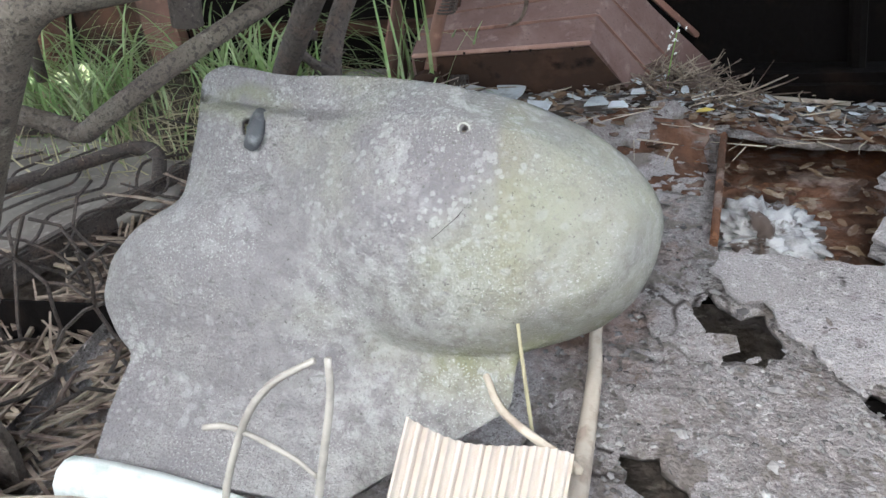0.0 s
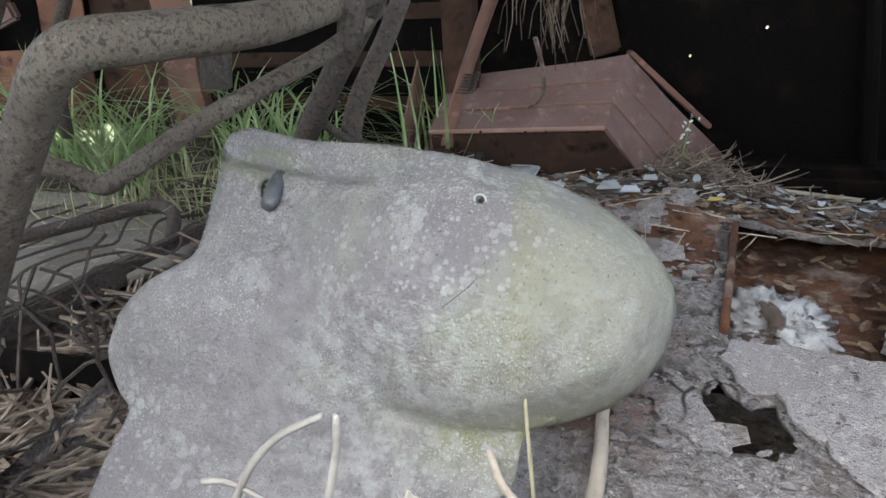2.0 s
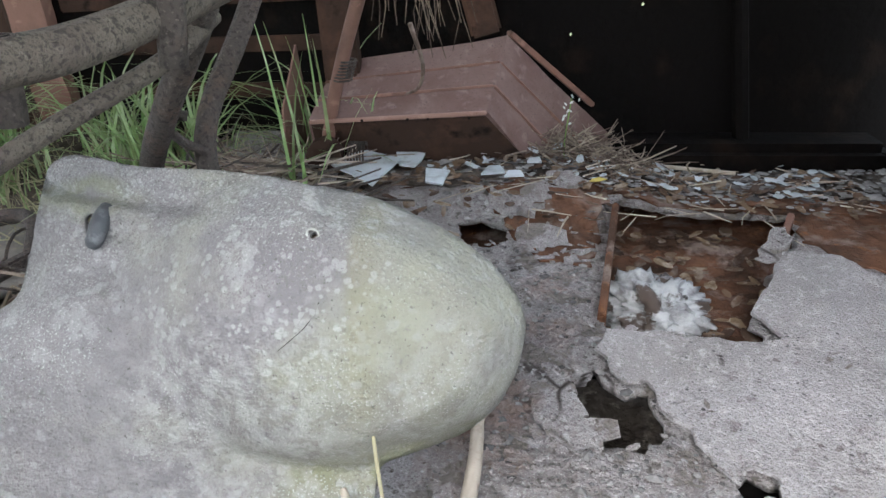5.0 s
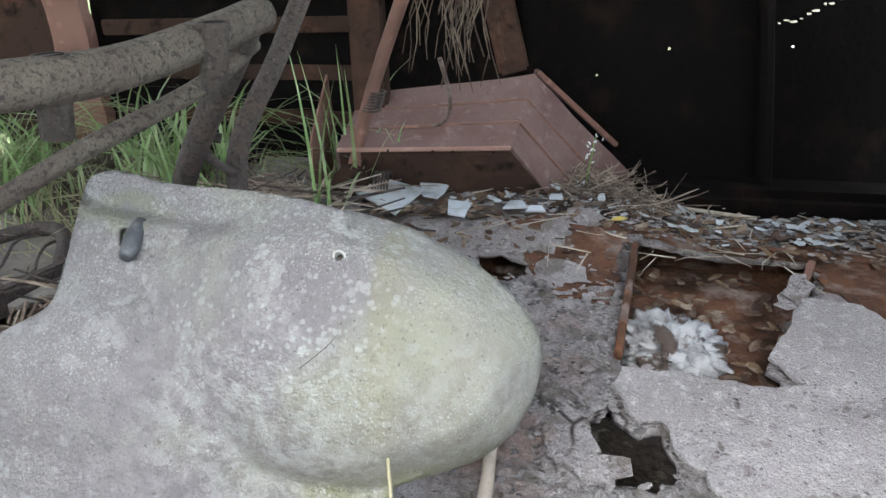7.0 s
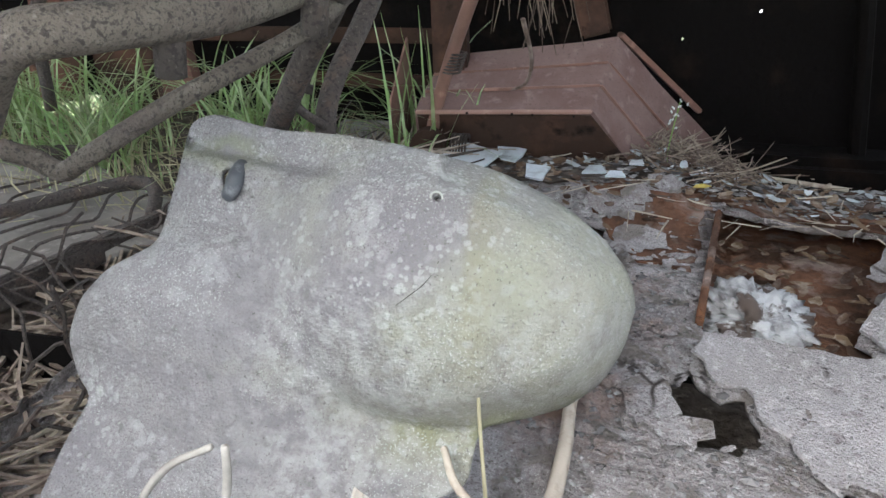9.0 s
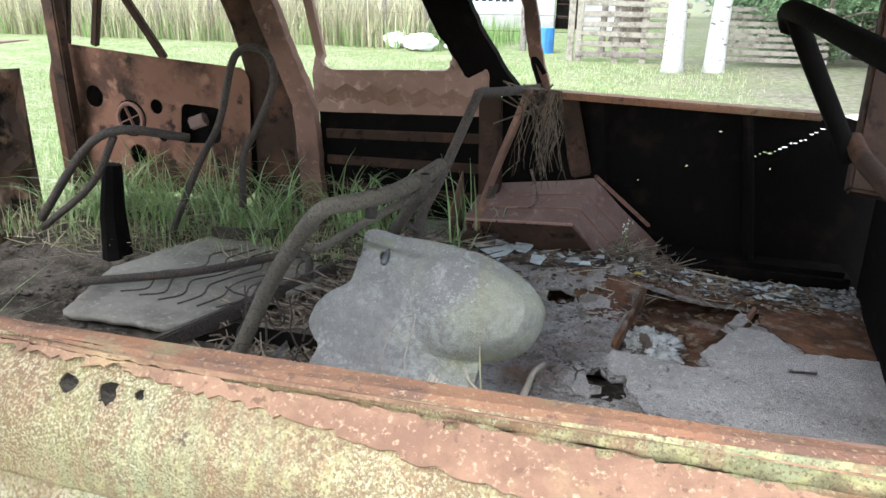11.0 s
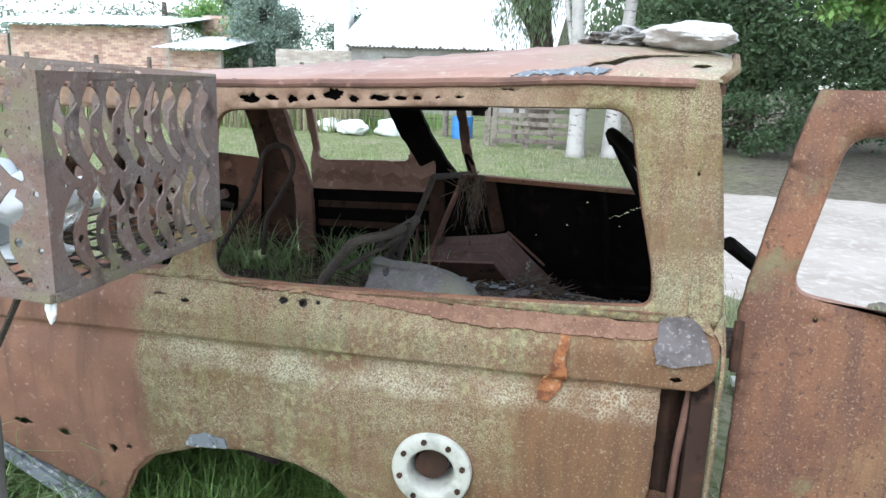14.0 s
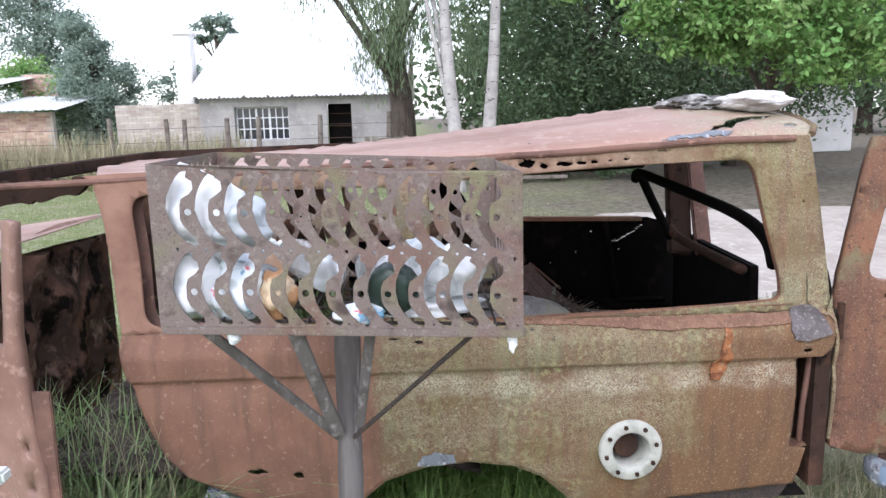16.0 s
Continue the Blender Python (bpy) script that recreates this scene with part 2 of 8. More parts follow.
M["inner_rust"] = material("inner_rust", [(0.17, 0.09, 0.065), ((0.085, 0.045, 0.033), 5, 0.45, 0.65), ((0.27, 0.15, 0.11), 30, 0.58, 0.72)], 0.85, 0, 0.4, 60)
M["door_rust"] = material("door_rust", [(0.15, 0.078, 0.054), ((0.06, 0.034, 0.025), 4, 0.45, 0.6), ((0.21, 0.12, 0.085), 14, 0.55, 0.7), ((0.03, 0.02, 0.016), 9, 0.56, 0.64)], 0.9, 0, 0.5, 60)
M["orange_rust"] = material("orange_rust", [(0.27, 0.115, 0.05), ((0.13, 0.055, 0.03), 25, 0.45, 0.6), ((0.36, 0.24, 0.15), 40, 0.55, 0.66)], 0.95, 0, 0.8, 90)
M["box_rust"] = material("box_rust", [(0.143, 0.091, 0.077), ((0.095, 0.050, 0.041), 6, 0.45, 0.65), ((0.182, 0.126, 0.108), 35, 0.55, 0.7), ((0.077, 0.045, 0.038), 220, 0.60, 0.66)], 0.85, 0, 0.3, 80)
M["tube"] = material("pitted_tube", [(0.092, 0.078, 0.060), ((0.065, 0.050, 0.040), 12, 0.45, 0.66), ((0.026, 0.019, 0.015), 170, 0.55, 0.60), ((0.13, 0.115, 0.09), 90, 0.58, 0.68), ((0.04, 0.03, 0.024), 420, 0.54, 0.60)], 0.8, 0, 0.7, 170)
M["tube_dark"] = material("dark_tube", [(0.048, 0.038, 0.032), ((0.072, 0.048, 0.036), 25, 0.5, 0.65), ((0.02, 0.015, 0.012), 190, 0.52, 0.60), ((0.095, 0.08, 0.068), 260, 0.60, 0.66)], 0.85, 0, 0.8, 170)
M["mesh_steel"] = material("brown_strip_steel", [(0.165, 0.130, 0.114), ((0.155, 0.092, 0.070), 6, 0.45, 0.65), ((0.23, 0.195, 0.172), 60, 0.56, 0.66), ((0.165, 0.155, 0.085), 5, 0.52, 0.66), ((0.06, 0.042, 0.035), 14, 0.56, 0.68), ((0.085, 0.06, 0.05), 260, 0.58, 0.64)], 0.8, 0.05, 0.4, 120)
def axis(nt, n):
    tc = nt.nodes.new("ShaderNodeTexCoord")
    sep = nt.nodes.new("ShaderNodeSeparateXYZ")
    nt.links.new(tc.outputs["Object"], sep.inputs[0])
    return sep.outputs[n]


def between(nt, val, lo, hi):
    """0 at lo rising to 1 at hi."""
    r = nt.nodes.new("ShaderNodeMapRange")
    r.interpolation_type = "SMOOTHSTEP"
    r.inputs[1].default_value, r.inputs[2].default_value = lo, hi
    nt.links.new(val, r.inputs[0])
    return r.outputs[0]


def spots(nt, scale, size):
    """Round pale dots of uneven size."""
    tc = nt.nodes.new("ShaderNodeTexCoord")
    n = nt.nodes.new("ShaderNodeTexNoise")
    n.inputs["Scale"].default_value = scale * 1.5
    nt.links.new(tc.outputs["Object"], n.inputs["Vector"])
    mix = nt.nodes.new("ShaderNodeVectorMath")
    mix.operation = "MULTIPLY_ADD"
    nt.links.new(n.outputs["Color"], mix.inputs[0])
    mix.inputs[1].default_value = (0.5 / scale,) * 3
    nt.links.new(tc.outputs["Object"], mix.inputs[2])
    v = nt.nodes.new("ShaderNodeTexVoronoi")
    v.inputs["Scale"].default_value = scale
    nt.links.new(mix.outputs[0], v.inputs["Vector"])
    reach = math_node(nt, "ADD", v.outputs["Distance"], math_node(nt, "MULTIPLY", noise_fac(nt, scale * 0.35, 0.35, 0.65), size))
    return between(nt, reach, size * 1.15, size * 0.75)


def fibre_stain(nt, col):
    """Pale blistered dots, a chalky worn field, yellow-green algae on the tip, along the seam, in the groove and below the dome."""
    x, z = axis(nt, 0), axis(nt, 2)
    wave = math_node(nt, "MULTIPLY", noise_fac(nt, 9, 0.3, 0.7), 0.05)
    xw = math_node(nt, "ADD", x, wave)
    zw = math_node(nt, "ADD", z, wave)
    worn = math_node(nt, "MULTIPLY", between(nt, xw, -0.30, -0.17), between(nt, zw, 0.80, 0.70))
    worn = math_node(nt, "MULTIPLY", worn, noise_fac(nt, 60, 0.44, 0.58))
    col = ramp_mix(nt, math_node(nt, "MULTIPLY", worn, 0.5), col, (0.360, 0.356, 0.336))
    tip = math_node(nt, "MULTIPLY", between(nt, xw, -0.12, 0.07), noise_fac(nt, 14, 0.25, 0.6))
    col = ramp_mix(nt, math_node(nt, "MULTIPLY", tip, 0.55), col, (0.255, 0.25, 0.17))
    seam = math_node(nt, "MULTIPLY", between(nt, x, -0.068, -0.058), between(nt, x, -0.030, -0.050))
    seam = math_node(nt, "MULTIPLY", seam, noise_fac(nt, 12, 0.3, 0.6, stretch=(1, 1, 0.3)))
    col = ramp_mix(nt, math_node(nt, "MULTIPLY", seam, 0.45), col, (0.216, 0.204, 0.120))
    below = math_node(nt, "MULTIPLY", math_node(nt, "MULTIPLY", between(nt, zw, 0.675, 0.635), between(nt, z, 0.56, 0.60)), between(nt, xw, -0.16, -0.06))
    col = ramp_mix(nt, math_node(nt, "MULTIPLY", below, math_node(nt, "MULTIPLY", noise_fac(nt, 30, 0.3, 0.6), 0.85)), col, (0.160, 0.160, 0.084))
    groove = math_node(nt, "MULTIPLY", math_node(nt, "MULTIPLY", between(nt, zw, 0.795, 0.812), between(nt, zw, 0.832, 0.815)), between(nt, xw, -0.20, -0.28))
    col = ramp_mix(nt, math_node(nt, "MULTIPLY", groove, 0.7), col, (0.184, 0.188, 0.120))
    dots = math_node(nt, "MULTIPLY", spots(nt, 75, 0.62), noise_fac(nt, 7, 0.36, 0.56))
    col = ramp_mix(nt, math_node(nt, "MULTIPLY", dots, 0.45), col, (0.376, 0.368, 0.360))
    dots = math_node(nt, "MULTIPLY", spots(nt, 150, 0.55), noise_fac(nt, 5, 0.42, 0.6))
    col = ramp_mix(nt, math_node(nt, "MULTIPLY", dots, 0.6), col, (0.400, 0.396, 0.376))
    flecks = math_node(nt, "MULTIPLY", noise_fac(nt, 520, 0.57, 0.62), noise_fac(nt, 9, 0.42, 0.58))
    col = ramp_mix(nt, math_node(nt, "MULTIPLY", flecks, 0.7), col, (0.464, 0.464, 0.440))
    return ramp_mix(nt, math_node(nt, "MULTIPLY", noise_fac(nt, 300, 0.63, 0.67), 0.7), col, (0.080, 0.072, 0.064))


M["fibre"] = material("weathered_fibreglass", [(0.207, 0.194, 0.194), ((0.165, 0.152, 0.158), 4, 0.42, 0.62), ((0.245, 0.232, 0.228), 24, 0.48, 0.66), ((0.165, 0.152, 0.15), 600, 0.50, 0.58), ((0.23, 0.23, 0.18), 6, 0.52, 0.72), ((0.15, 0.14, 0.135), 90, 0.60, 0.68)], 0.55, 0, 0.8, 260, extra=fibre_stain, bump_distance=0.004)


def mud_cracks(nt, col):
    """Dark wandering cracks and grey-brown scabs in patches."""
    tc = nt.nodes.new("ShaderNodeTexCoord")
    n = nt.nodes.new("ShaderNodeTexNoise")
    n.inputs["Scale"].default_value = 7
    nt.links.new(tc.outputs["Object"], n.inputs["Vector"])
    mix = nt.nodes.new("ShaderNodeVectorMath")
    mix.operation = "MULTIPLY_ADD"
    nt.links.new(n.outputs["Color"], mix.inputs[0])
    mix.inputs[1].default_value = (0.12, 0.12, 0.12)
    nt.links.new(tc.outputs["Object"], mix.inputs[2])
    v = nt.nodes.new("ShaderNodeTexVoronoi")
    v.feature = "DISTANCE_TO_EDGE"
    v.inputs["Scale"].default_value = 7
    nt.links.new(mix.outputs[0], v.inputs["Vector"])
    r = nt.nodes.new("ShaderNodeMapRange")
    r.inputs[1].default_value, r.inputs[2].default_value = 0.035, 0.006
    nt.links.new(v.outputs["Distance"], r.inputs[0])
    col = ramp_mix(nt, noise_fac(nt, 18, 0.52, 0.60), col, (0.20, 0.175, 0.16))
    return ramp_mix(nt, math_node(nt, "MULTIPLY", r.outputs[0], noise_fac(nt, 4, 0.5, 0.62)), col, (0.06, 0.05, 0.045))


M["mud"] = material("dried_mud", [(0.36, 0.335, 0.33), ((0.27, 0.245, 0.238), 5, 0.42, 0.62), ((0.44, 0.415, 0.41), 60, 0.55, 0.7), ((0.22, 0.195, 0.185), 420, 0.52, 0.60), ((0.50, 0.475, 0.465), 520, 0.58, 0.64), ((0.1, 0.085, 0.075), 130, 0.62, 0.68), ((0.25, 0.17, 0.135), 3.2, 0.57, 0.7), ((0.14, 0.125, 0.115), 55, 0.6, 0.66)], 0.95, 0, 1.0, 150, extra=mud_cracks, bump_distance=0.008)
M["plate_mud"] = material("pale_dried_mud", [(0.41, 0.385, 0.38), ((0.32, 0.295, 0.285), 4, 0.42, 0.64), ((0.55, 0.52, 0.51), 70, 0.52, 0.68), ((0.27, 0.245, 0.235), 380, 0.53, 0.60), ((0.60, 0.58, 0.57), 480, 0.60, 0.65), ((0.16, 0.14, 0.13), 160, 0.65, 0.69), ((0.34, 0.24, 0.17), 2.2, 0.60, 0.72)], 0.95, 0, 0.9, 220, bump_distance=0.006)
M["rust_floor"] = material("rusted_floor", [(0.145, 0.072, 0.043), ((0.072, 0.043, 0.030), 9, 0.42, 0.6), ((0.221, 0.170, 0.145), 14, 0.52, 0.66), ((0.230, 0.102, 0.043), 22, 0.6, 0.72)], 0.95, 0, 0.9, 70)
M["soil"] = material("dark_soil", [(0.12, 0.10, 0.085), ((0.04, 0.032, 0.026), 8, 0.42, 0.6), ((0.17, 0.15, 0.125), 40, 0.58, 0.72)], 0.98, 0, 1.0, 60, bump_distance=0.01)
M["cushion"] = material("grey_seat_felt", [(0.24, 0.225, 0.2), ((0.16, 0.145, 0.13), 6, 0.42, 0.62), ((0.3, 0.28, 0.25), 50, 0.55, 0.7)], 0.98, 0, 0.7, 80)
M["stone"] = material("grey_gravel", [(0.19, 0.18, 0.175), ((0.30, 0.29, 0.285), 30, 0.5, 0.65)], 0.95, 0, 0.4, 150, vary=0.6)
M["flake"] = material("brown_leaf_flake", [(0.115, 0.075, 0.05), ((0.19, 0.15, 0.12), 40, 0.48, 0.62)], 0.9, 0, 0.4, 120, vary=0.6)
M["glass_bits"] = material("pale_shards", [(0.42, 0.46, 0.48), ((0.3, 0.32, 0.33), 30, 0.5, 0.65)], 0.35, 0, 0.2, 60, vary=0.2)
M["twig"] = material("dead_twig", [(0.25, 0.205, 0.165), ((0.13, 0.10, 0.08), 30, 0.45, 0.6)], 0.95, 0, 0.5, 120, vary=0.4)
M["pale_twig"] = material("pale_dry_stem", [(0.42, 0.37, 0.30), ((0.3, 0.25, 0.2), 40, 0.5, 0.65)], 0.9, 0, 0.4, 120, vary=0.15)
M["grass"] = material("green_grass", [(0.14, 0.24, 0.06), ((0.22, 0.32, 0.10), 12, 0.45, 0.65)], 0.5, 0, 0, vary=0.4, through_light=0.4)
M["fresh_grass"] = material("fresh_grass", [(0.24, 0.345, 0.135), ((0.40, 0.48, 0.27), 12, 0.48, 0.62)], 0.45, 0, 0, vary=0.45, through_light=0.5)
M["field_grass"] = material("pale_field_grass", [(0.26, 0.305, 0.145), ((0.40, 0.43, 0.24), 2, 0.45, 0.65)], 0.6, 0, 0, vary=0.35, through_light=0.35)
M["dry_grass"] = material("dry_grass", [(0.36, 0.32, 0.21), ((0.26, 0.245, 0.14), 12, 0.45, 0.65)], 0.8, 0, 0, vary=0.35, through_light=0.3)
M["rag"] = material("white_rag", [(0.42, 0.42, 0.415), ((0.24, 0.235, 0.235), 30, 0.45, 0.6), ((0.09, 0.07, 0.06), 17, 0.53, 0.6)], 0.9, 0, 0.3, 60)
M["card"] = material("beige_ribbed_plastic", [(0.47, 0.42, 0.365), ((0.38, 0.33, 0.28), 8, 0.5, 0.7)], 0.6, 0, 0.1, 60)
M["white_paint"] = material("chalky_white", [(0.66, 0.69, 0.66), ((0.45, 0.5, 0.46), 40, 0.5, 0.65)], 0.7, 0, 0.3, 90)
M["ring"] = material("pale_flange", [(0.41, 0.41, 0.36), ((0.27, 0.28, 0.24), 20, 0.48, 0.66), ((0.2, 0.17, 0.13), 60, 0.63, 0.7)], 0.6, 0, 0.2, 60)
# near-black that stands for shade in hollows
M["void"] = material("hollow_shade", [(0.012, 0.01, 0.009), ((0.025, 0.018, 0.014), 9, 0.5, 0.7)], 1, 0, 0)
M["post"] = material("grey_wood_post", [(0.15, 0.138, 0.132), ((0.1, 0.09, 0.085), 14, 0.45, 0.62, (1, 1, 0.12)), ((0.3, 0.28, 0.28), 40, 0.56, 0.7, (1, 1, 0.12))], 0.9, 0, 0.5, 60)
M["grey_paint"] = material("chipped_blue_grey", [(0.16, 0.18, 0.2), ((0.4, 0.4, 0.4), 45, 0.55, 0.62), ((0.06, 0.06, 0.07), 30, 0.55, 0.65)], 0.8, 0, 0.3, 60)
M["grey_felt"] = material("grey_felt_patch", [(0.135, 0.12, 0.116), ((0.09, 0.079, 0.077), 20, 0.45, 0.65), ((0.21, 0.195, 0.19), 90, 0.56, 0.66)], 0.95, 0, 0.5, 150)


# ---- mesh helpers ----
def thing(name, base, label, category, group="", kind=""):
    e = new(name)
    e.location = base
    return tagged(e, label, category, group, kind)


def finish(name, bm, mat, parent=None, label="", smooth=False):
    me = bpy.data.meshes.new(name)
    bm.normal_update()
    bm.to_mesh(me)
    bm.free()
    me.materials.append(mat)
    if smooth:
        me.polygons.foreach_set("use_smooth", [True] * len(me.polygons))
    ob = new(name, me)
    if parent:
        ob.parent = parent
        at = Vector(parent.location)
        if parent.parent:
            at = at + Vector(parent.parent.location) if parent.type == "EMPTY" else Vector(parent.parent.location)
            if parent.type != "EMPTY":
                at = Vector((0, 0, 0))
        ob.matrix_parent_inverse = Matrix.Translation(-at) if parent.type == "EMPTY" else Matrix.Identity(4)
    if label:
        ob["label"] = label
    return ob


part = finish


def raw(name, verts, faces, mat, parent=None, label="", smooth=False):
    bm = bmesh.new()
    vs = [bm.verts.new(v) for v in verts]
    for f in faces:
        try:
            bm.faces.new([vs[i] for i in f])
        except ValueError:
            pass
    return finish(name, bm, mat, parent, label, smooth)


def inside(poly, x, y):
    hit = False
    j = len(poly) - 1
    for i in range(len(poly)):
        (xi, yi), (xj, yj) = poly[i], poly[j]
        if (yi > y) != (yj > y) and x < (xj - xi) * (y - yi) / (yj - yi) + xi:
            hit = not hit
        j = i
    return hit


def ragged(poly, step, amount, rnd):
    """A closed outline cut into short pieces, each corner shifted a little."""
    out = []
    for i, (x, y) in enumerate(poly):
        x2, y2 = poly[(i + 1) % len(poly)]
        n = max(1, int(math.hypot(x2 - x, y2 - y) / step))
        for k in range(n):
            f = k / n
            out.append((x + (x2 - x) * f + rnd.uniform(-amount, amount), y + (y2 - y) * f + rnd.uniform(-amount, amount)))
    return out


def rounded(poly, r, n=5):
    """A closed outline with its corners rounded."""
    out = []
    for i in range(len(poly)):
        p, a, b = Vector(poly[i]), Vector(poly[i - 1]), Vector(poly[(i + 1) % len(poly)])
        da, db = (a - p), (b - p)
        k = min(r, da.length * 0.45, db.length * 0.45)
        s, e = p + da.normalized() * k, p + db.normalized() * k
        for j in range(n + 1):
            t = j / n
            q = s * (1 - t) ** 2 + p * 2 * t * (1 - t) + e * t * t
            out.append((q.x, q.y))
    return out


def sheet(outer, holes, spacing, place, thick=0.004, rows=()):
    """A bmesh of sheet metal: a flat outline with holes, filled with small faces, bent into space by place(u, v), with thickness."""
    from mathutils.geometry import delaunay_2d_cdt
    pts, edges = [], []
    for loop in [outer, *holes]:
        base = len(pts)
        pts += [Vector(p) for p in loop]
        edges += [(base + i, base + (i + 1) % len(loop)) for i in range(len(loop))]
    us, vs = [p[0] for p in outer], [p[1] for p in outer]
    u = min(us) + spacing * 0.5
    row = 0
    while u < max(us):
        v = min(vs) + spacing * (0.25 if row % 2 else 0.75)
        while v < max(vs):
            if inside(outer, u, v) and not any(inside(h, u, v) for h in holes):
                pts.append(Vector((u, v)))
            v += spacing
        u += spacing
        row += 1
    for v in rows:
        u = min(us) + 0.003
        while u < max(us):
            if inside(outer, u, v) and not any(inside(h, u, v) for h in holes):
                pts.append(Vector((u, v)))
            u += 0.012
    co, _, tris, *_ = delaunay_2d_cdt(pts, edges, [], 0, 1e-5)
    keep = []
    for t in tris:
        cx, cy = sum(co[i][0] for i in t) / 3, sum(co[i][1] for i in t) / 3
        if inside(outer, cx, cy) and not any(inside(h, cx, cy) for h in holes):
            keep.append(t)
    bm = bmesh.new()
    top = [bm.verts.new(place(c[0], c[1])) for c in co]
    for t in keep:
        bm.faces.new([top[i] for i in t])
    bmesh.ops.delete(bm, geom=[v for v in bm.verts if not v.link_faces], context="VERTS")
    bm.normal_update()
    if thick:
        old = list(bm.verts)
        low = {v: bm.verts.new(v.co - v.normal * thick) for v in old}
        faces, rim = list(bm.faces), [e for e in bm.edges if len(e.link_faces) == 1]
        for e in rim:
            a, b = e.verts
            f = e.link_faces[0]
            order = [l.vert for l in f.loops]
            if order[(order.index(a) + 1) % len(order)] != b:
                a, b = b, a
            bm.faces.new((b, a, low[a], low[b]))
        for f in faces:
            bm.faces.new([low[v] for v in reversed(f.verts)])
    return bm


def tube_bm(points, radius, sides=8, bm=None, cap=True):
    """A round bar along points; radius may be a list."""
    bm = bm or bmesh.new()
    pts = [Vector(p) for p in points]
    rs = radius if isinstance(radius, (list, tuple)) else [radius] * len(pts)
    up = None
    rings = []
    for i, p in enumerate(pts):
        d = (pts[min(i + 1, len(pts) - 1)] - pts[max(i - 1, 0)]).normalized()
        if up is None:
            up = d.orthogonal().normalized()
        up = (up - d * up.dot(d)).normalized()
        side = d.cross(up)
        rings.append([bm.verts.new(p + (up * math.cos(a) + side * math.sin(a)) * rs[i]) for a in (2 * math.pi * k / sides for k in range(sides))])
    for a, b in zip(rings, rings[1:]):
        for k in range(sides):
            bm.faces.new((a[k], a[(k + 1) % sides], b[(k + 1) % sides], b[k]))
    if cap:
        bm.faces.new(list(reversed(rings[0])))
        bm.faces.new(rings[-1])
    return bm


def spline(points, n=8):
    """A smooth line through points."""
    p = [Vector(q) for q in points]
    p = [p[0] * 2 - p[1], *p, p[-1] * 2 - p[-2]]
    out = []
    for i in range(1, len(p) - 2):
        for k in range(n):
            t = k / n
            a, b, c, d = p[i - 1], p[i], p[i + 1], p[i + 2]
            out.append(0.5 * ((2 * b) + (c - a) * t + (2 * a - 5 * b + 4 * c - d) * t * t + (3 * b - a - 3 * c + d) * t ** 3))
    out.append(p[-2])
    return out


def box_bm(size, at=(0, 0, 0), bevel=0.004, turn=None, bm=None):
    made = bmesh.new()
    bmesh.ops.create_cube(made, size=1.0)
    bmesh.ops.scale(made, vec=size, verts=made.verts)
    if bevel:
        bmesh.ops.bevel(made, geom=list(made.edges), offset=bevel, segments=2, affect="EDGES")
    m = Matrix.Translation(at) @ (turn or Matrix.Identity(4))
    bmesh.ops.transform(made, matrix=m, verts=made.verts)
    if bm is None:
        return made
    tmp = bpy.data.meshes.new("tmp")
    made.to_mesh(tmp)
    made.free()
    bm.from_mesh(tmp)
    bpy.data.meshes.remove(tmp)
    return bm


def bar_between(a, b, w, h, bevel=0.003, up=(0, 0, 1), bm=None):
    """A flat bar from a to b."""
    a, b = Vector(a), Vector(b)
    d = (b - a).normalized()
    s = d.cross(Vector(up)).normalized()
    u = s.cross(d)
    turn = Matrix((s, d, u)).transposed().to_4x4()
    return box_bm((w, (b - a).length, h), (a + b) / 2, bevel, turn, bm)


def wob(x, y, z, s=1.0):
    return noise.noise(Vector((x, y, z)) * s)


# ---- ground and road ----
def ground_height(x, y):
    far = max(0.0, y - 3.0)
    return 0.02 * wob(x, y, 0, 0.7) + 0.012 * wob(x, y, 3, 3.0) + min(0.28, 0.024 * far)


def grid_sheet(xs, ys, zf):
    verts = [(x, y, zf(x, y)) for y in ys for x in xs]
    n = len(xs)
    faces = [(j * n + i, j * n + i + 1, (j + 1) * n + i + 1, (j + 1) * n + i) for j in range(len(ys) - 1) for i in range(n - 1)]
    return verts, faces


def spread(near, far, n, k):
    return [near + (far - near) * (i / n) ** k for i in range(n + 1)]


def ground_cover(nt, col):
    tc = nt.nodes.new("ShaderNodeTexCoord")
    sep = nt.nodes.new("ShaderNodeSeparateXYZ")
    nt.links.new(tc.outputs["Object"], sep.inputs[0])
    bare = nt.nodes.new("ShaderNodeMapRange")
    bare.inputs[1].default_value, bare.inputs[2].default_value = 0.5, 4.5
    nt.links.new(math_node(nt, "ADD", sep.outputs[0], math_node(nt, "MULTIPLY", noise_fac(nt, 0.6, 0.3, 0.7), 3.0)), bare.inputs[0])
    return ramp_mix(nt, math_node(nt, "MULTIPLY", bare.outputs[0], 0.92), col, ramp_mix(nt, noise_fac(nt, 9, 0.4, 0.6), (0.20, 0.175, 0.145), (0.12, 0.10, 0.08)))


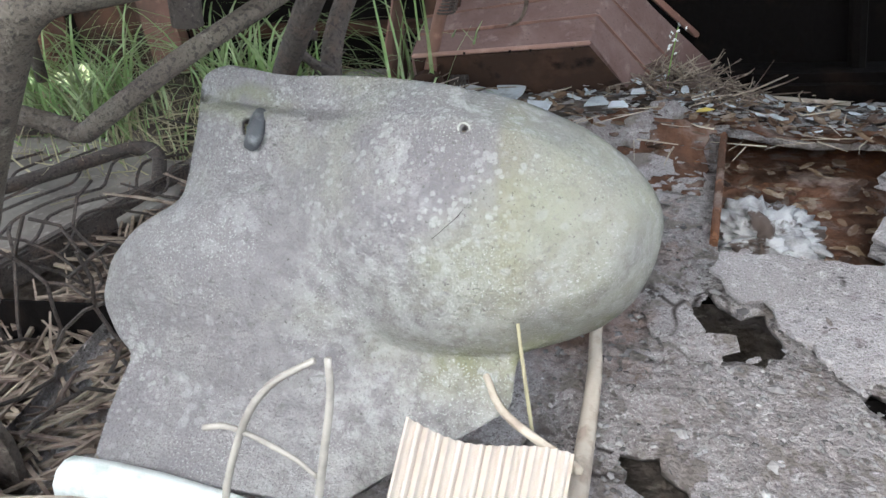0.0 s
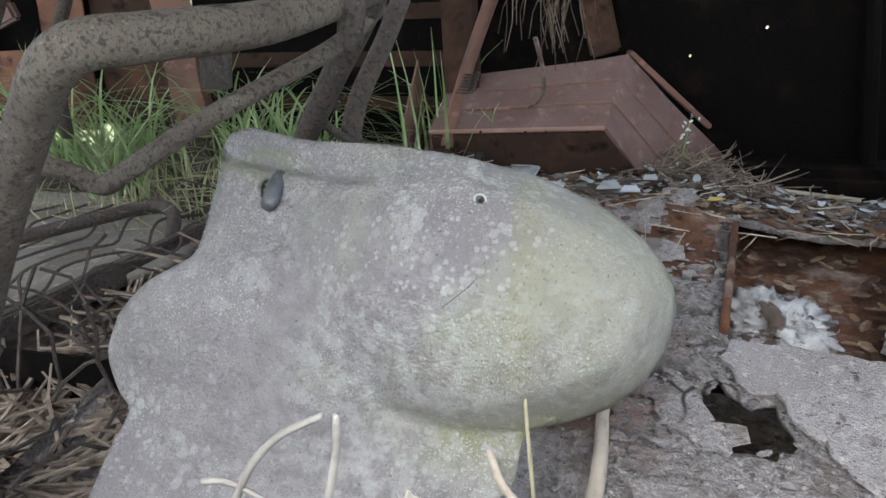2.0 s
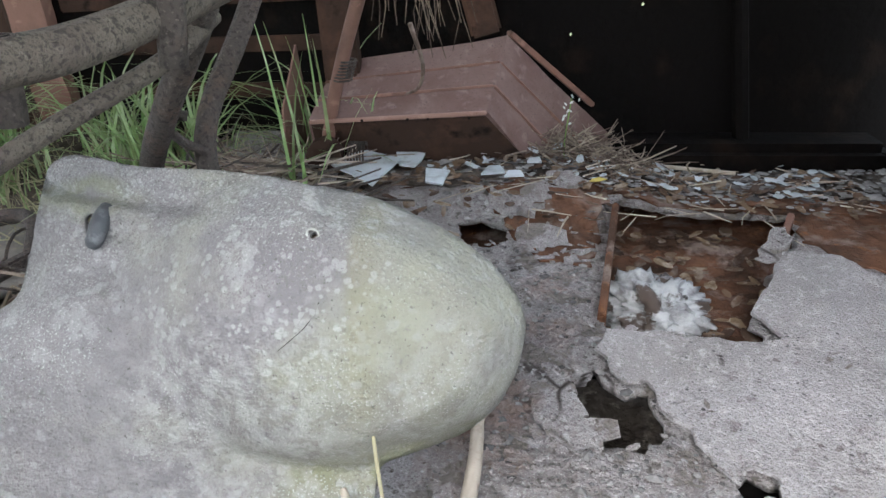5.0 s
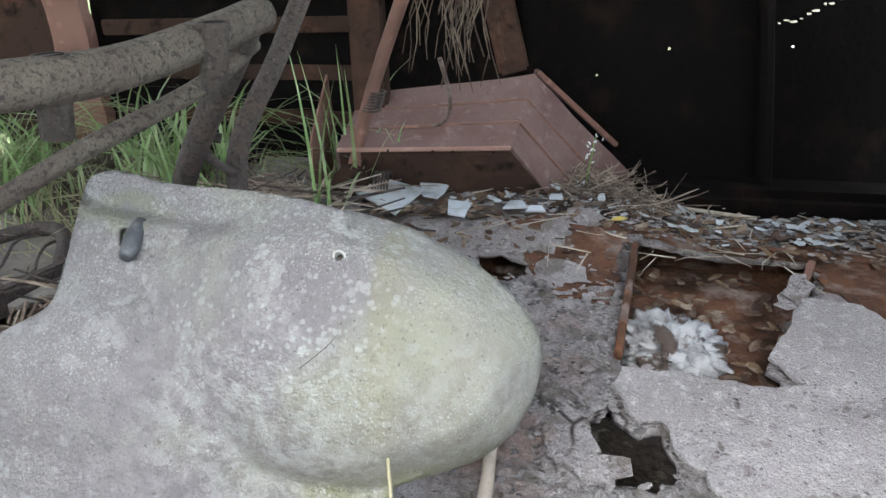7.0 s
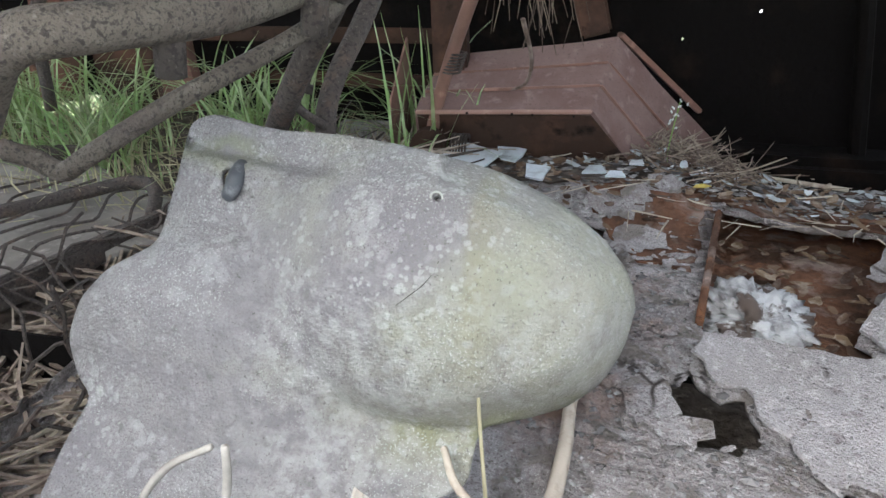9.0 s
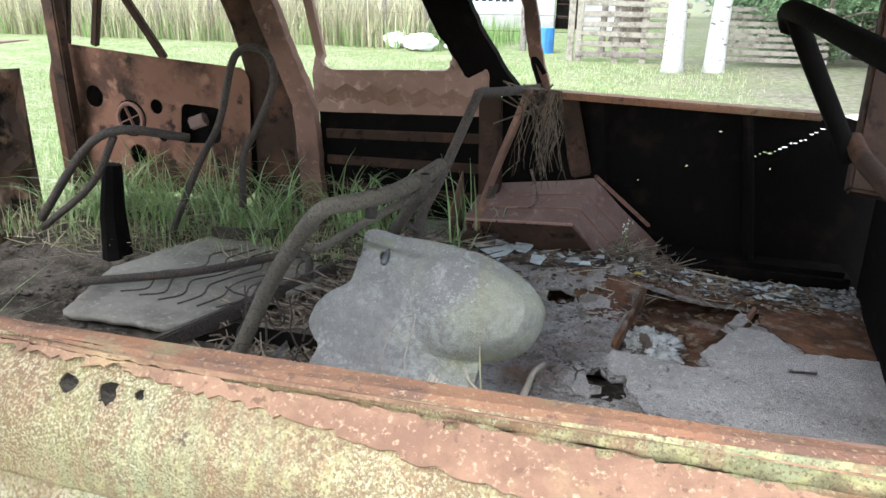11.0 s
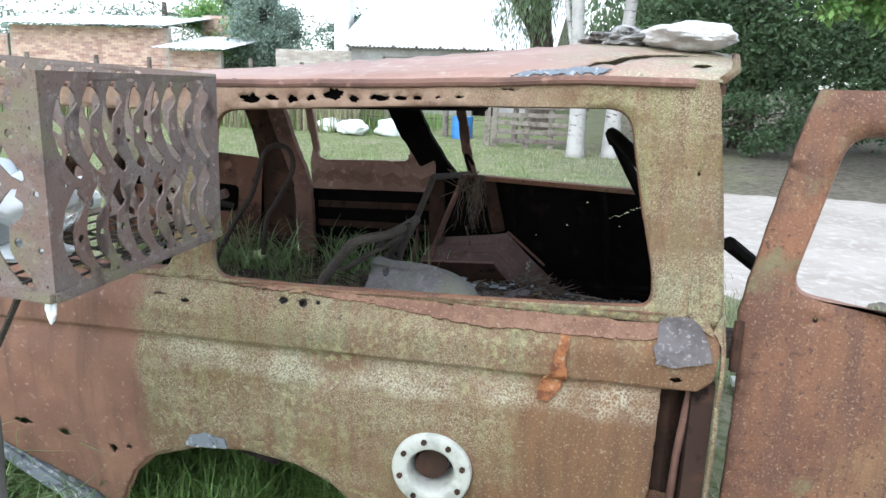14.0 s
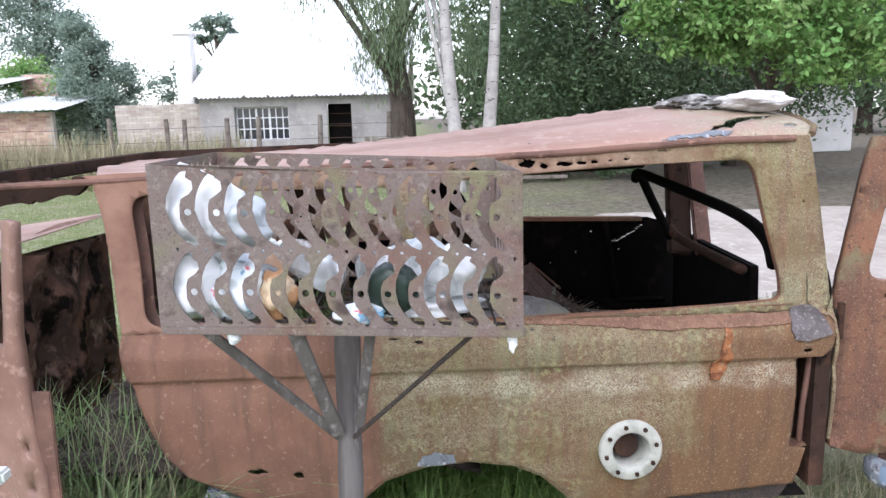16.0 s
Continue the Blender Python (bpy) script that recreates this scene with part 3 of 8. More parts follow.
M["ground"] = material("grassy_earth", [(0.2, 0.235, 0.10), ((0.29, 0.275, 0.17), 1.3, 0.42, 0.6), ((0.36, 0.33, 0.25), 4, 0.52, 0.68), ((0.13, 0.18, 0.06), 18, 0.45, 0.6), ((0.16, 0.13, 0.1), 35, 0.58, 0.7)], 0.98, 0, 0.8, 40, extra=ground_cover, bump_distance=0.02)
M["road"] = material("pale_sand_road", [(0.46, 0.415, 0.365), ((0.37, 0.325, 0.28), 1.1, 0.42, 0.62), ((0.53, 0.49, 0.44), 9, 0.5, 0.68), ((0.30, 0.26, 0.22), 140, 0.60, 0.66), ((0.34, 0.3, 0.27), 40, 0.62, 0.7)], 0.98, 0, 0.6, 50, bump_distance=0.01)

gx = sorted(set([round(-v, 3) for v in spread(0, 400, 60, 3.2)] + [round(v, 3) for v in spread(0, 400, 60, 3.2)]))
gy = sorted(set([round(-v, 3) for v in spread(0, 200, 40, 3.2)] + [round(v, 3) for v in spread(0, 900, 90, 3.2)]))
v, f = grid_sheet(gx, gy, ground_height)
tagged(raw("ground", v, f, M["ground"], smooth=True), "uneven grassy earth with bare patches and dry stalks", "ground", kind="structure")


def road_edge(x):
    return 3.5 + 0.2 * wob(x, 5, 0, 0.8) + max(0, 1.9 - x) ** 2 * 1.2, 8.4 + 0.3 * wob(x, 9, 0, 0.7) - max(0, 2.2 - x) * 0.6


rv, rf = [], []
for i in range(90):
    x = 1.15 + 0.02 * i + 0.9 * (i / 30) ** 3
    lo, hi = road_edge(x)
    for k in range(13):
        y = lo + (hi - lo) * k / 12
        rv.append((x, y, ground_height(x, y) + (0.012 if 0 < k < 12 else -0.004) + 0.006 * wob(x, y, 1, 1.7)))
for i in range(89):
    for k in range(12):
        rf.append((i * 13 + k, (i + 1) * 13 + k, (i + 1) * 13 + k + 1, i * 13 + k + 1))
tagged(raw("road", rv, rf, M["road"], smooth=True), "pale sandy dirt road beside the wreck", "road", kind="structure")

# ---- the wrecked wagon ----
rnd = random.Random(4)
car = thing("wrecked_wagon", (0, 1.0, 0.0), "burnt-out rusty station wagon shell with open rear door, overgrown inside", "car")


def side_y(z):
    """How far in the near side stands at a height: bulging below the belt, leaning in above it."""
    if z > 0.93:
        return 0.056 + 0.16 * (z - 0.93)
    if z > 0.80:
        return 0.056 * max(0.0, (z - 0.86) / 0.07) ** 1.5
    if z > 0.792:
        return 0.0
    if z > 0.779:
        return 0.020 * (0.792 - z) / 0.013
    if z > 0.70:
        return 0.020 * ((z - 0.70) / 0.079) ** 1.2
    return 0.05 * ((0.70 - z) / 0.4) ** 2


def near_side(u, v):
    return (u, side_y(v) + 0.004 * wob(u, v, 0, 5) + 0.002 * wob(u, v, 4, 14), v)


LOWER = [(-1.53, 0.93), (-1.517, 0.844), (-1.464, 0.676), (-1.416, 0.541), (-1.352, 0.461), (-1.22, 0.39), (-1.08, 0.32), (-0.94, 0.24), (-0.87, 0.17),
         (-0.862, 0.234), (-0.797, 0.353), (-0.726, 0.418), (-0.591, 0.465), (-0.445, 0.477), (-0.302, 0.455), (-0.207, 0.41), (-0.127, 0.33), (-0.08, 0.26),
         (-0.02, 0.27), (0.25, 0.30), (0.64, 0.335), (0.662, 0.47), (0.606, 0.48), (0.61, 0.70), (0.613, 0.783), (0.688, 0.793), (0.722, 0.82), (0.733, 0.905), (0.733, 0.93)]
lower_outer = ragged(LOWER, 0.02, 0.0022, rnd)
circle = lambda x, y, r, n=24: [(x + r * math.cos(2 * math.pi * k / n), y + r * math.sin(2 * math.pi * k / n)) for k in range(n)]
def tear(x, y, w, h, n=14):
    return [(x + w * math.cos(2 * math.pi * k / n) * rnd.uniform(0.5, 1.2), y + h * math.sin(2 * math.pi * k / n) * rnd.uniform(0.55, 1.15)) for k in range(n)]
lower_holes = [circle(0.074, 0.50, 0.062), tear(-1.13, 0.47, 0.035, 0.012), tear(-1.0, 0.45, 0.02, 0.014), tear(-0.85, 0.42, 0.012, 0.018), tear(-0.80, 0.43, 0.012, 0.008),
               tear(0.64, 0.815, 0.02, 0.007), tear(-0.60, 0.885, 0.014, 0.006), tear(-0.68, 0.895, 0.02, 0.004), tear(-0.335, 0.905, 0.014, 0.009), tear(-0.28, 0.903, 0.016, 0.010), tear(-0.24, 0.908, 0.007, 0.005)]
part("quarter_panel", sheet(lower_outer, lower_holes, 0.0155, near_side, 0.004, rows=(0.796, 0.792, 0.779, 0.775)), M["lichen"], car, "rusty panel flaked with yellow-green lichen, torn lower edge", True)

WINDOW = [(-0.545, 0.94), (-0.20, 0.934), (0.04, 0.942), (0.40, 0.955), (0.575, 0.965), (0.575, 1.03), (0.533, 1.21), (0.492, 1.420), (0.03, 1.407), (-0.40, 1.382), (-0.556, 1.372), (-0.556, 1.16)]
UPPER = [(-1.53, 0.93), (0.733, 0.93), (0.735, 1.0), (0.72, 1.17), (0.687, 1.465), (0.68, 1.49), (0.34, 1.487), (-0.25, 1.459), (-0.95, 1.436), (-1.45, 1.43), (-1.63, 1.425), (-1.60, 1.40), (-1.575, 1.286), (-1.555, 1.165)]
upper_outer = ragged(UPPER, 0.03, 0.0015, rnd)
FRONT_WINDOW = [(-1.455, 0.95), (-0.66, 0.945), (-0.655, 1.16), (-0.66, 1.365), (-1.49, 1.36), (-1.465, 1.16)]
header_holes = [tear(-0.462, 1.404, 0.030, 0.012, 18), tear(-0.405, 1.410, 0.022, 0.009, 20), tear(-0.345, 1.408, 0.020, 0.010, 16), tear(-0.295, 1.412, 0.014, 0.008, 14), tear(-0.235, 1.425, 0.026, 0.016, 22), tear(-0.185, 1.416, 0.020, 0.010, 16), tear(-0.12, 1.420, 0.030, 0.009, 20),
                tear(-0.06, 1.421, 0.020, 0.006), tear(-0.02, 1.424, 0.014, 0.006), tear(0.03, 1.427, 0.010, 0.004), tear(0.085, 1.430, 0.016, 0.003), tear(-0.30, 1.442, 0.03, 0.003), tear(-0.15, 1.446, 0.02, 0.003), tear(0.20, 1.452, 0.02, 0.003), tear(-0.62, 1.24, 0.010, 0.008), tear(0.655, 1.28, 0.005, 0.006)]
header_holes = [ragged(h, 0.006, 0.0022, rnd) for h in header_holes]
window_loop = rounded(WINDOW, 0.055, 6)
part("window_surround", sheet(upper_outer, [window_loop, rounded(FRONT_WINDOW, 0.06, 6), *header_holes], 0.03, near_side, 0.006), M["lichen_plain"], car, "lichen-speckled pillars and header round the empty side windows", True)

# the inner skins of the pillars, behind the outer skin
def near_inner(u, v):
    return (u, side_y(v) + 0.055 + 0.003 * wob(u, v, 2, 6), v)


INNER = [(-1.5, 0.90), (0.70, 0.90), (0.70, 1.17), (0.66, 1.46), (-1.58, 1.41), (-1.53, 1.16)]
part("inner_side", sheet(INNER, [rounded([(x + (-0.02 if x < 0 else 0.02), z + (-0.012 if z < 1.1 else 0.012)) for x, z in WINDOW], 0.05, 5), rounded([(x + (0.015 if x < -1 else -0.015), z) for x, z in FRONT_WINDOW], 0.05, 5)], 0.08, near_inner, 0.003), M["inner_rust"], car, "brown inner skin of the window pillars", True)

# added black bar, stands for the shade seen through the header's tears
part("header_shade", bar_between((-0.53, side_y(1.40) + 0.035, 1.405), (0.15, side_y(1.42) + 0.035, 1.425), 0.02, 0.055, 0.004), M["shade_black_rust"], car, "dark bar for the shade behind the torn header")

# window flange: the returned lip round the opening
lip = bmesh.new()
n = len(window_loop)
rows = []
for depth, grow in ((0.0, 0.0), (0.010, -0.003), (0.020, -0.002)):
    cx, cz = 0.02, 1.17
    rows.append([lip.verts.new((x - math.copysign(grow, x - cx), side_y(z) + depth + 0.001, z - math.copysign(grow, z - cz))) for x, z in window_loop])
for a, b in zip(rows, rows[1:]):
    for i in range(n):
        lip.faces.new((a[i], b[i], b[(i + 1) % n], a[(i + 1) % n]))
part("window_lip", lip, M["red_rust"], car, "thin rusty lip of the window opening")

# belt strip with a torn lower edge
BELT_EDGE = [(-0.50, 0.934), (-0.421, 0.927), (-0.233, 0.923), (-0.10, 0.917), (0.0, 0.910), (0.108, 0.900), (0.185, 0.895), (0.303, 0.897), (0.415, 0.896), (0.50, 0.898), (0.576, 0.900), (0.62, 0.915), (0.64, 0.93)]
belt_low = BELT_EDGE
belt = ragged(belt_low, 0.008, 0.0026, rnd) + [(0.615, 0.955), (0.575, 0.952), (0.50, 0.952), (0.40, 0.9525), (0.04, 0.9405), (-0.20, 0.932), (-0.42, 0.934)]
belt_holes = [tear(x, z, w, h) for x, z, w, h in ((-0.33, 0.926, 0.012, 0.004), (-0.28, 0.926, 0.014, 0.004), (0.10, 0.93, 0.012, 0.004), (0.24, 0.934, 0.014, 0.007), (0.29, 0.938, 0.016, 0.006), (0.35, 0.94, 0.010, 0.005), (0.40, 0.938, 0.014, 0.004), (0.47, 0.945, 0.016, 0.005))]
part("belt_strip", sheet(belt, belt_holes, 0.02, lambda u, v: (u, side_y(v) - 0.007 - 0.005 * max(0, wob(u, v, 8, 9)) - 0.10 * max(0.0, 0.912 - v), v), 0.004), M["belt_rust"], car, "red-brown rusted belt strip peeling from the panel")
part("window_ledge", bar_between((-0.50, 0.082, 0.922), (0.57, 0.082, 0.946), 0.044, 0.012, 0.003), M["red_rust"], car, "rusty window ledge")

# drip rail and roof
def rail_z(x):
    return 1.487 - 0.046 * max(0.0, (0.35 - x) / 1.0) ** 0.75 if x < 0.35 else 1.487


def crown(x):
    return max(0.018, 0.115 - 0.062 * max(0.0, 0.45 - x))


def roof_z(x, y):
    t = min(1.0, max(0.0, (y - 0.15) / 1.66))
    edge = min(1.0, math.sin(math.pi * t) ** 0.55) if 0 < t < 1 else 0.0
    back = max(0.0, x - 0.5) / 0.3
    z = rail_z(x) + crown(x) * edge * (1 - 0.28 * back ** 2.5)
    for r in (0.36, 0.62, 0.98, 1.34):
        z += 0.009 * math.exp(-((y - r - 0.03 * x) / 0.014) ** 2) * min(1.0, max(0.0, (0.45 - x) * 4))
    return z + 0.004 * wob(x, y, 0, 4) - 0.02 * max(0.0, -x - 1.2) * (1 + wob(x, y, 6, 3))


roof_crack = [(0.36, 0.175), (0.42, 0.205), (0.45, 0.20), (0.49, 0.25), (0.54, 0.285), (0.60, 0.30), (0.70, 0.40), (0.60, 0.36), (0.53, 0.335), (0.47, 0.29), (0.44, 0.245), (0.40, 0.235)]
roof_tear = [(0.62, 0.20), (0.65, 0.195), (0.68, 0.22), (0.665, 0.235), (0.64, 0.23)]
ROOF = [(-1.60, 0.155), (-1.5, 0.15), (0.3, 0.15), (0.69, 0.15), (0.722, 0.20), (0.77, 0.5), (0.83, 1.0), (0.875, 1.5), (0.89, 1.74), (0.86, 1.81), (-1.9, 1.81), (-2.0, 1.4), (-1.9, 0.9), (-1.72, 0.45)]
part("roof", sheet(ragged(ROOF, 0.05, 0.002, rnd), [ragged(roof_crack, 0.012, 0.004, rnd), roof_tear], 0.05, lambda u, v: (u, v, roof_z(u, v)), 0.004), M["roof_rust"], car, "pinkish rusted ribbed roof, cracked at the rear corner", True)
part("drip_rail", tube_bm([(x, 0.139 + 0.004 * wob(x, 0, 0, 3), rail_z(x) - 0.006 + 0.002 * wob(x, 2, 0, 9)) for x in [-1.95 + 0.06 * k for k in range(44)]], 0.011, 8), M["inner_rust"], car, "round rusty drip rail")
part("drip_rail", tube_bm([(x, 1.82, rail_z(x) - 0.006) for x in [-1.9 + 0.13 * k for k in range(21)]], 0.011, 8), M["dark_rust_and_shade"], car)
part("torn_roof_edge", sheet(ragged([(-2.25, 1.30), (-2.0, 1.335), (-1.8, 1.34), (-1.66, 1.37), (-1.60, 1.415), (-1.9, 1.405), (-2.25, 1.385)], 0.02, 0.008, rnd), [], 0.03, lambda u, v: (u, 0.17 + 0.04 * wob(u, v, 0, 4), v), 0.02), M["dark_rust_and_shade"], car, "dark torn edge of the roof over the doorway")
part("scorch_patch", sheet(ragged([(0.20, 0.152), (0.42, 0.152), (0.44, 0.166), (0.36, 0.176), (0.33, 0.164), (0.26, 0.168)], 0.008, 0.004, rnd), [], 0.02, lambda u, v: (u, v, roof_z(u, v) + 0.005 + 0.006 * abs(wob(u, v, 0, 40))), 0.003), M["grey_paint"], car, "blue-grey flaking sealant on the roof edge")

# far side: belt, pillars, doors
def far_y(z):
    return 1.985 - 0.05 * max(0.0, 0.8 - z) - 0.17 * max(0.0, z - 0.95)


def far_side(u, v):
    return (u, far_y(v) + 0.004 * wob(u, v, 9, 5), v)


FAR_Q = [(-0.30, 0.30), (0.92, 0.30), (0.92, 0.94), (0.75, 0.972), (0.40, 0.985), (0.15, 0.99), (-0.14, 1.0), (-0.30, 1.0)]
# the panel's colour carries the deep shade of the far side
part("far_quarter_panel", sheet(ragged(FAR_Q, 0.04, 0.003, rnd), [tear(0.535 + 0.18 * k / 13, 0.832 + 0.09 * (k / 13) ** 1.3 + rnd.uniform(-0.006, 0.006), rnd.uniform(0.004, 0.010), rnd.uniform(0.002, 0.004), 8) for k in range(14)] + [tear(0.585, 0.79, 0.004, 0.003, 8), tear(0.33, 0.78, 0.004, 0.004, 8), tear(0.02, 0.80, 0.003, 0.004, 8), tear(0.42, 0.9, 0.006, 0.003, 8), tear(0.18, 0.72, 0.003, 0.004, 8)], 0.05, far_side, -0.003), M["shade_black_rust"], car, "inside of the far rear panel with pinholes, darkened for shade")
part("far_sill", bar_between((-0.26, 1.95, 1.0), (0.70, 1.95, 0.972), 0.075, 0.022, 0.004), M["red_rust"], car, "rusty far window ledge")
# both ribs coloured near-black to sit in that shade
part("far_rib", bar_between((0.02, 1.945, 0.99), (0.06, 1.945, 0.66), 0.05, 0.02, 0.004, up=(0, 1, 0)), M["shade_black_rust"], car)
part("far_rib", tube_bm([(0.488, 1.94, 0.965), (0.52, 1.93, 0.76), (0.56, 1.9, 0.45)], 0.018, 8), M["shade_black_rust"], car, "upright tube, darkened for shade")

def strip(points, width, y_shift, thick, mat, name, label=""):
    """An upright band of sheet along (x, z) points on the far side."""
    left = [(x - width / 2, z) for x, z in points]
    right = [(x + width / 2, z) for x, z in reversed(points)]
    return part(name, sheet(ragged(left + right, 0.03, 0.003, rnd), [], 0.04, lambda u, v: (u, far_y(v) - y_shift, v), thick), mat, car, label)


strip([(-0.30, 0.98), (-0.36, 1.06), (-0.45, 1.20), (-0.56, 1.43)], 0.16, 0.03, 0.04, M["shade_black_rust"], "far_pillar", "dark leaning pillar behind the rear seat")
strip([(-0.16, 1.01), (-0.19, 1.12), (-0.21, 1.26), (-0.24, 1.42)], 0.045, 0.0, 0.02, M["inner_rust"], "far_pillar", "slim rusty window post")
strip([(-1.02, 0.45), (-1.06, 0.9), (-1.14, 1.15), (-1.22, 1.42)], 0.09, 0.03, 0.04, M["inner_rust"], "far_pillar", "rusty middle door post")
strip([(-1.19, 0.40), (-1.21, 0.9), (-1.24, 1.15), (-1.32, 1.42)], 0.17, 0.0, 0.04, M["dark_rust_and_shade"], "far_pillar", "broad dark middle pillar")
part("far_header", bar_between((-2.0, 1.86, 1.40), (0.70, 1.84, 1.445), 0.07, 0.07, 0.006), M["dark_rust_and_shade"], car)

far_door = part("far_rear_door", sheet(ragged(rounded([(-1.00, 0.885), (-0.34, 0.905), (-0.34, 1.06), (-0.47, 1.30), (-0.52, 1.405), (-1.04, 1.39), (-1.0, 1.1)], 0.02), 0.05, 0.001, rnd), [rounded([(-0.96, 1.04), (-0.55, 1.055), (-0.47, 1.06), (-0.545, 1.37), (-1.0, 1.36)], 0.045)], 0.05, lambda u, v: (u, far_y(v) + 0.02 - (0.035 if v < 1.07 else 0.0) - 0.02 * (0.95 < v < 1.0), v), -0.02), M["pink_rust"], car, "pinkish rusted rear door with an empty window frame")
# a near-black sheet stands for the shaded cavity under the door sill
part("door_lining", sheet([(-1.02, 0.36), (-0.30, 0.36), (-0.30, 0.90), (-1.02, 0.885)], [], 0.1, lambda u, v: (u, far_y(v) + 0.03, v), 0.003), M["shade_black_rust"], car, "dark sheet for the shaded hollow below the far door window")
for k in range(3):
    part("door_brace", bar_between((-0.98, 1.985, 0.80 - 0.10 * k), (-0.34, 1.985, 0.82 - 0.11 * k), 0.012, 0.035, 0.003), M["dark_rust_and_shade"], car)
FD = rounded([(-2.22, 0.50), (-1.30, 0.52), (-1.29, 0.90), (-1.28, 0.99), (-1.30, 1.03), (-1.66, 1.055), (-2.16, 1.10), (-2.24, 0.95)], 0.03)
fd_holes = [circle(-2.02, 0.885, 0.045, 14), circle(-1.85, 0.805, 0.075, 18), circle(-1.72, 0.86, 0.03, 12), circle(-1.70, 0.74, 0.022, 10), rounded([(-1.62, 0.72), (-1.43, 0.73), (-1.42, 0.87), (-1.60, 0.88)], 0.03), circle(-1.83, 0.66, 0.04, 12)]
fdoor = part("far_front_door", sheet(FD, fd_holes, 0.05, lambda u, v: (u, far_y(v) - 0.02, v), -0.004), M["door_rust"], car, "gutted rust-brown front door skin full of round holes")
# outer skin coloured near-black for the shade seen through the door's holes
part("door_skin", sheet([(-2.22, 0.50), (-1.30, 0.52), (-1.29, 1.0), (-2.2, 1.0)], [], 0.12, lambda u, v: (u, far_y(v) + 0.05, v), 0.003), M["shade_black_rust"], car)
part("speaker_ring", tube_bm([(-1.85 + 0.06 * math.cos(a), 1.955, 0.805 + 0.06 * math.sin(a)) for a in (2 * math.pi * k / 20 for k in range(21))], 0.009, 6, cap=False), M["inner_rust"], car, "rusty speaker ring")
for a in range(4):
    an = a * math.pi / 2 + 0.4
    part("spoke", bar_between((-1.85, 1.957, 0.805), (-1.85 + 0.06 * math.cos(an), 1.957, 0.805 + 0.06 * math.sin(an)), 0.012, 0.004, 0), M["inner_rust"], car)
part("window_regulator", bar_between((-1.56, 1.95, 0.80), (-1.48, 1.95, 0.83), 0.03, 0.05, 0.008), M["box_rust"], car, "pale rusty window crank block")
for a, b, w in (((-2.16, 1.09), (-1.86, 1.18), 0.0), ((-1.66, 1.05), (-1.86, 1.42), 0.03), ((-1.98, 1.09), (-1.86, 1.40), 0.03), ((-2.14, 1.06), (-2.02, 1.41), 0.05)):
    if w:
        part("window_post", bar_between((a[0], far_y(a[1]), a[1]), (b[0], far_y(b[1]), b[1]), w, 0.025, 0.004, up=(0, 1, 0)), M["dark_rust_and_shade"], car)
part("front_pillar", bar_between((-2.12, 1.93, 0.45), (-2.06, 1.85, 1.42), 0.06, 0.05, 0.006, up=(0, 1, 0)), M["dark_rust_and_shade"], car)

# dashboard and cowl across the front
part("cowl", sheet([(0.1, 0.02), (1.9, 0.02), (1.9, 0.99), (1.0, 1.03), (0.1, 0.99)], [tear(0.45, 0.85, 0.10, 0.06), tear(0.8, 0.62, 0.14, 0.07, 16), tear(0.35, 0.55, 0.06, 0.09)], 0.05, lambda u, v: (-2.32 - 0.09 * wob(u, v, 0, 4) - 0.03 * wob(u, v, 2, 11), u, v), 0.004), M["cowl_rust"], car, "gutted dark dashboard bulkhead")
part("cowl_top", sheet([(-2.75, 0.5), (-2.28, 0.4), (-2.28, 1.93), (-2.75, 1.9)], [], 0.12, lambda u, v: (u, v, 1.10 + 0.03 * wob(u, v, 0, 2.5) - 0.1 * max(0, -2.35 - u)), 0.004), M["roof_rust"], car, "bent pinkish cowl sheet")
part("front_pillar", bar_between((-2.28, 0.07, 1.0), (-1.98, 0.17, 1.42), 0.05, 0.05, 0.006), M["red_rust"], car)
part("header_rail", bar_between((-1.99, 0.17, 1.41), (-1.99, 1.80, 1.41), 0.07, 0.05, 0.006), M["dark_rust_and_shade"], car)
part("rocker", bar_between((-1.32, 0.085, 0.37), (-0.93, 0.085, 0.16), 0.05, 0.06, 0.01), M["grey_paint"], car, "grey-painted rusted rocker beam")

# rear end
def rear_x(y, z):
    return 0.735 - 0.13 * max(0.0, z - 0.93) + 0.095 * (y - 0.1)


part("rear_pillar", sheet([(0.055, 0.80), (0.115, 0.80), (0.125, 0.93), (0.20, 1.45), (0.15, 1.485), (0.075, 0.95)], [], 0.03, lambda u, v: (rear_x(0.1, v) + 0.002 - 0.12 * max(0.0, u - side_y(v) - 0.02), u, v), 0.02), M["lichen_plain"], car, "lichen-covered rear pillar edge", True)
part("rear_seam", tube_bm([(rear_x(0.1, z) + 0.006, side_y(z) + 0.012, z) for z in [0.50 + 0.05 * k for k in range(20)]], 0.006, 6), M["lichen_plain"], car, "lichened seam of the rear pillar")
part("rear_post_lower", sheet([(0.03, 0.33), (0.12, 0.33), (0.13, 0.80), (0.03, 0.80)], [], 0.05, lambda u, v: (0.735, u, v), 0.05), M["dark_rust_and_shade"], car, "dark hollow rear post")
part("rear_pillar", bar_between((0.858, 1.40, 0.85), (0.92, 1.80, 1.50), 0.085, 0.03, 0.008, up=(0, 1, 0)), M["inner_rust"], car, "brown far rear pillar")
part("pillar_channel", bar_between((0.757, 1.46, 0.85), (0.825, 1.79, 1.49), 0.12, 0.05, 0.008, up=(0, 1, 0)), M["dark_rust_and_shade"], car, "dark inner channel of the far rear pillar")
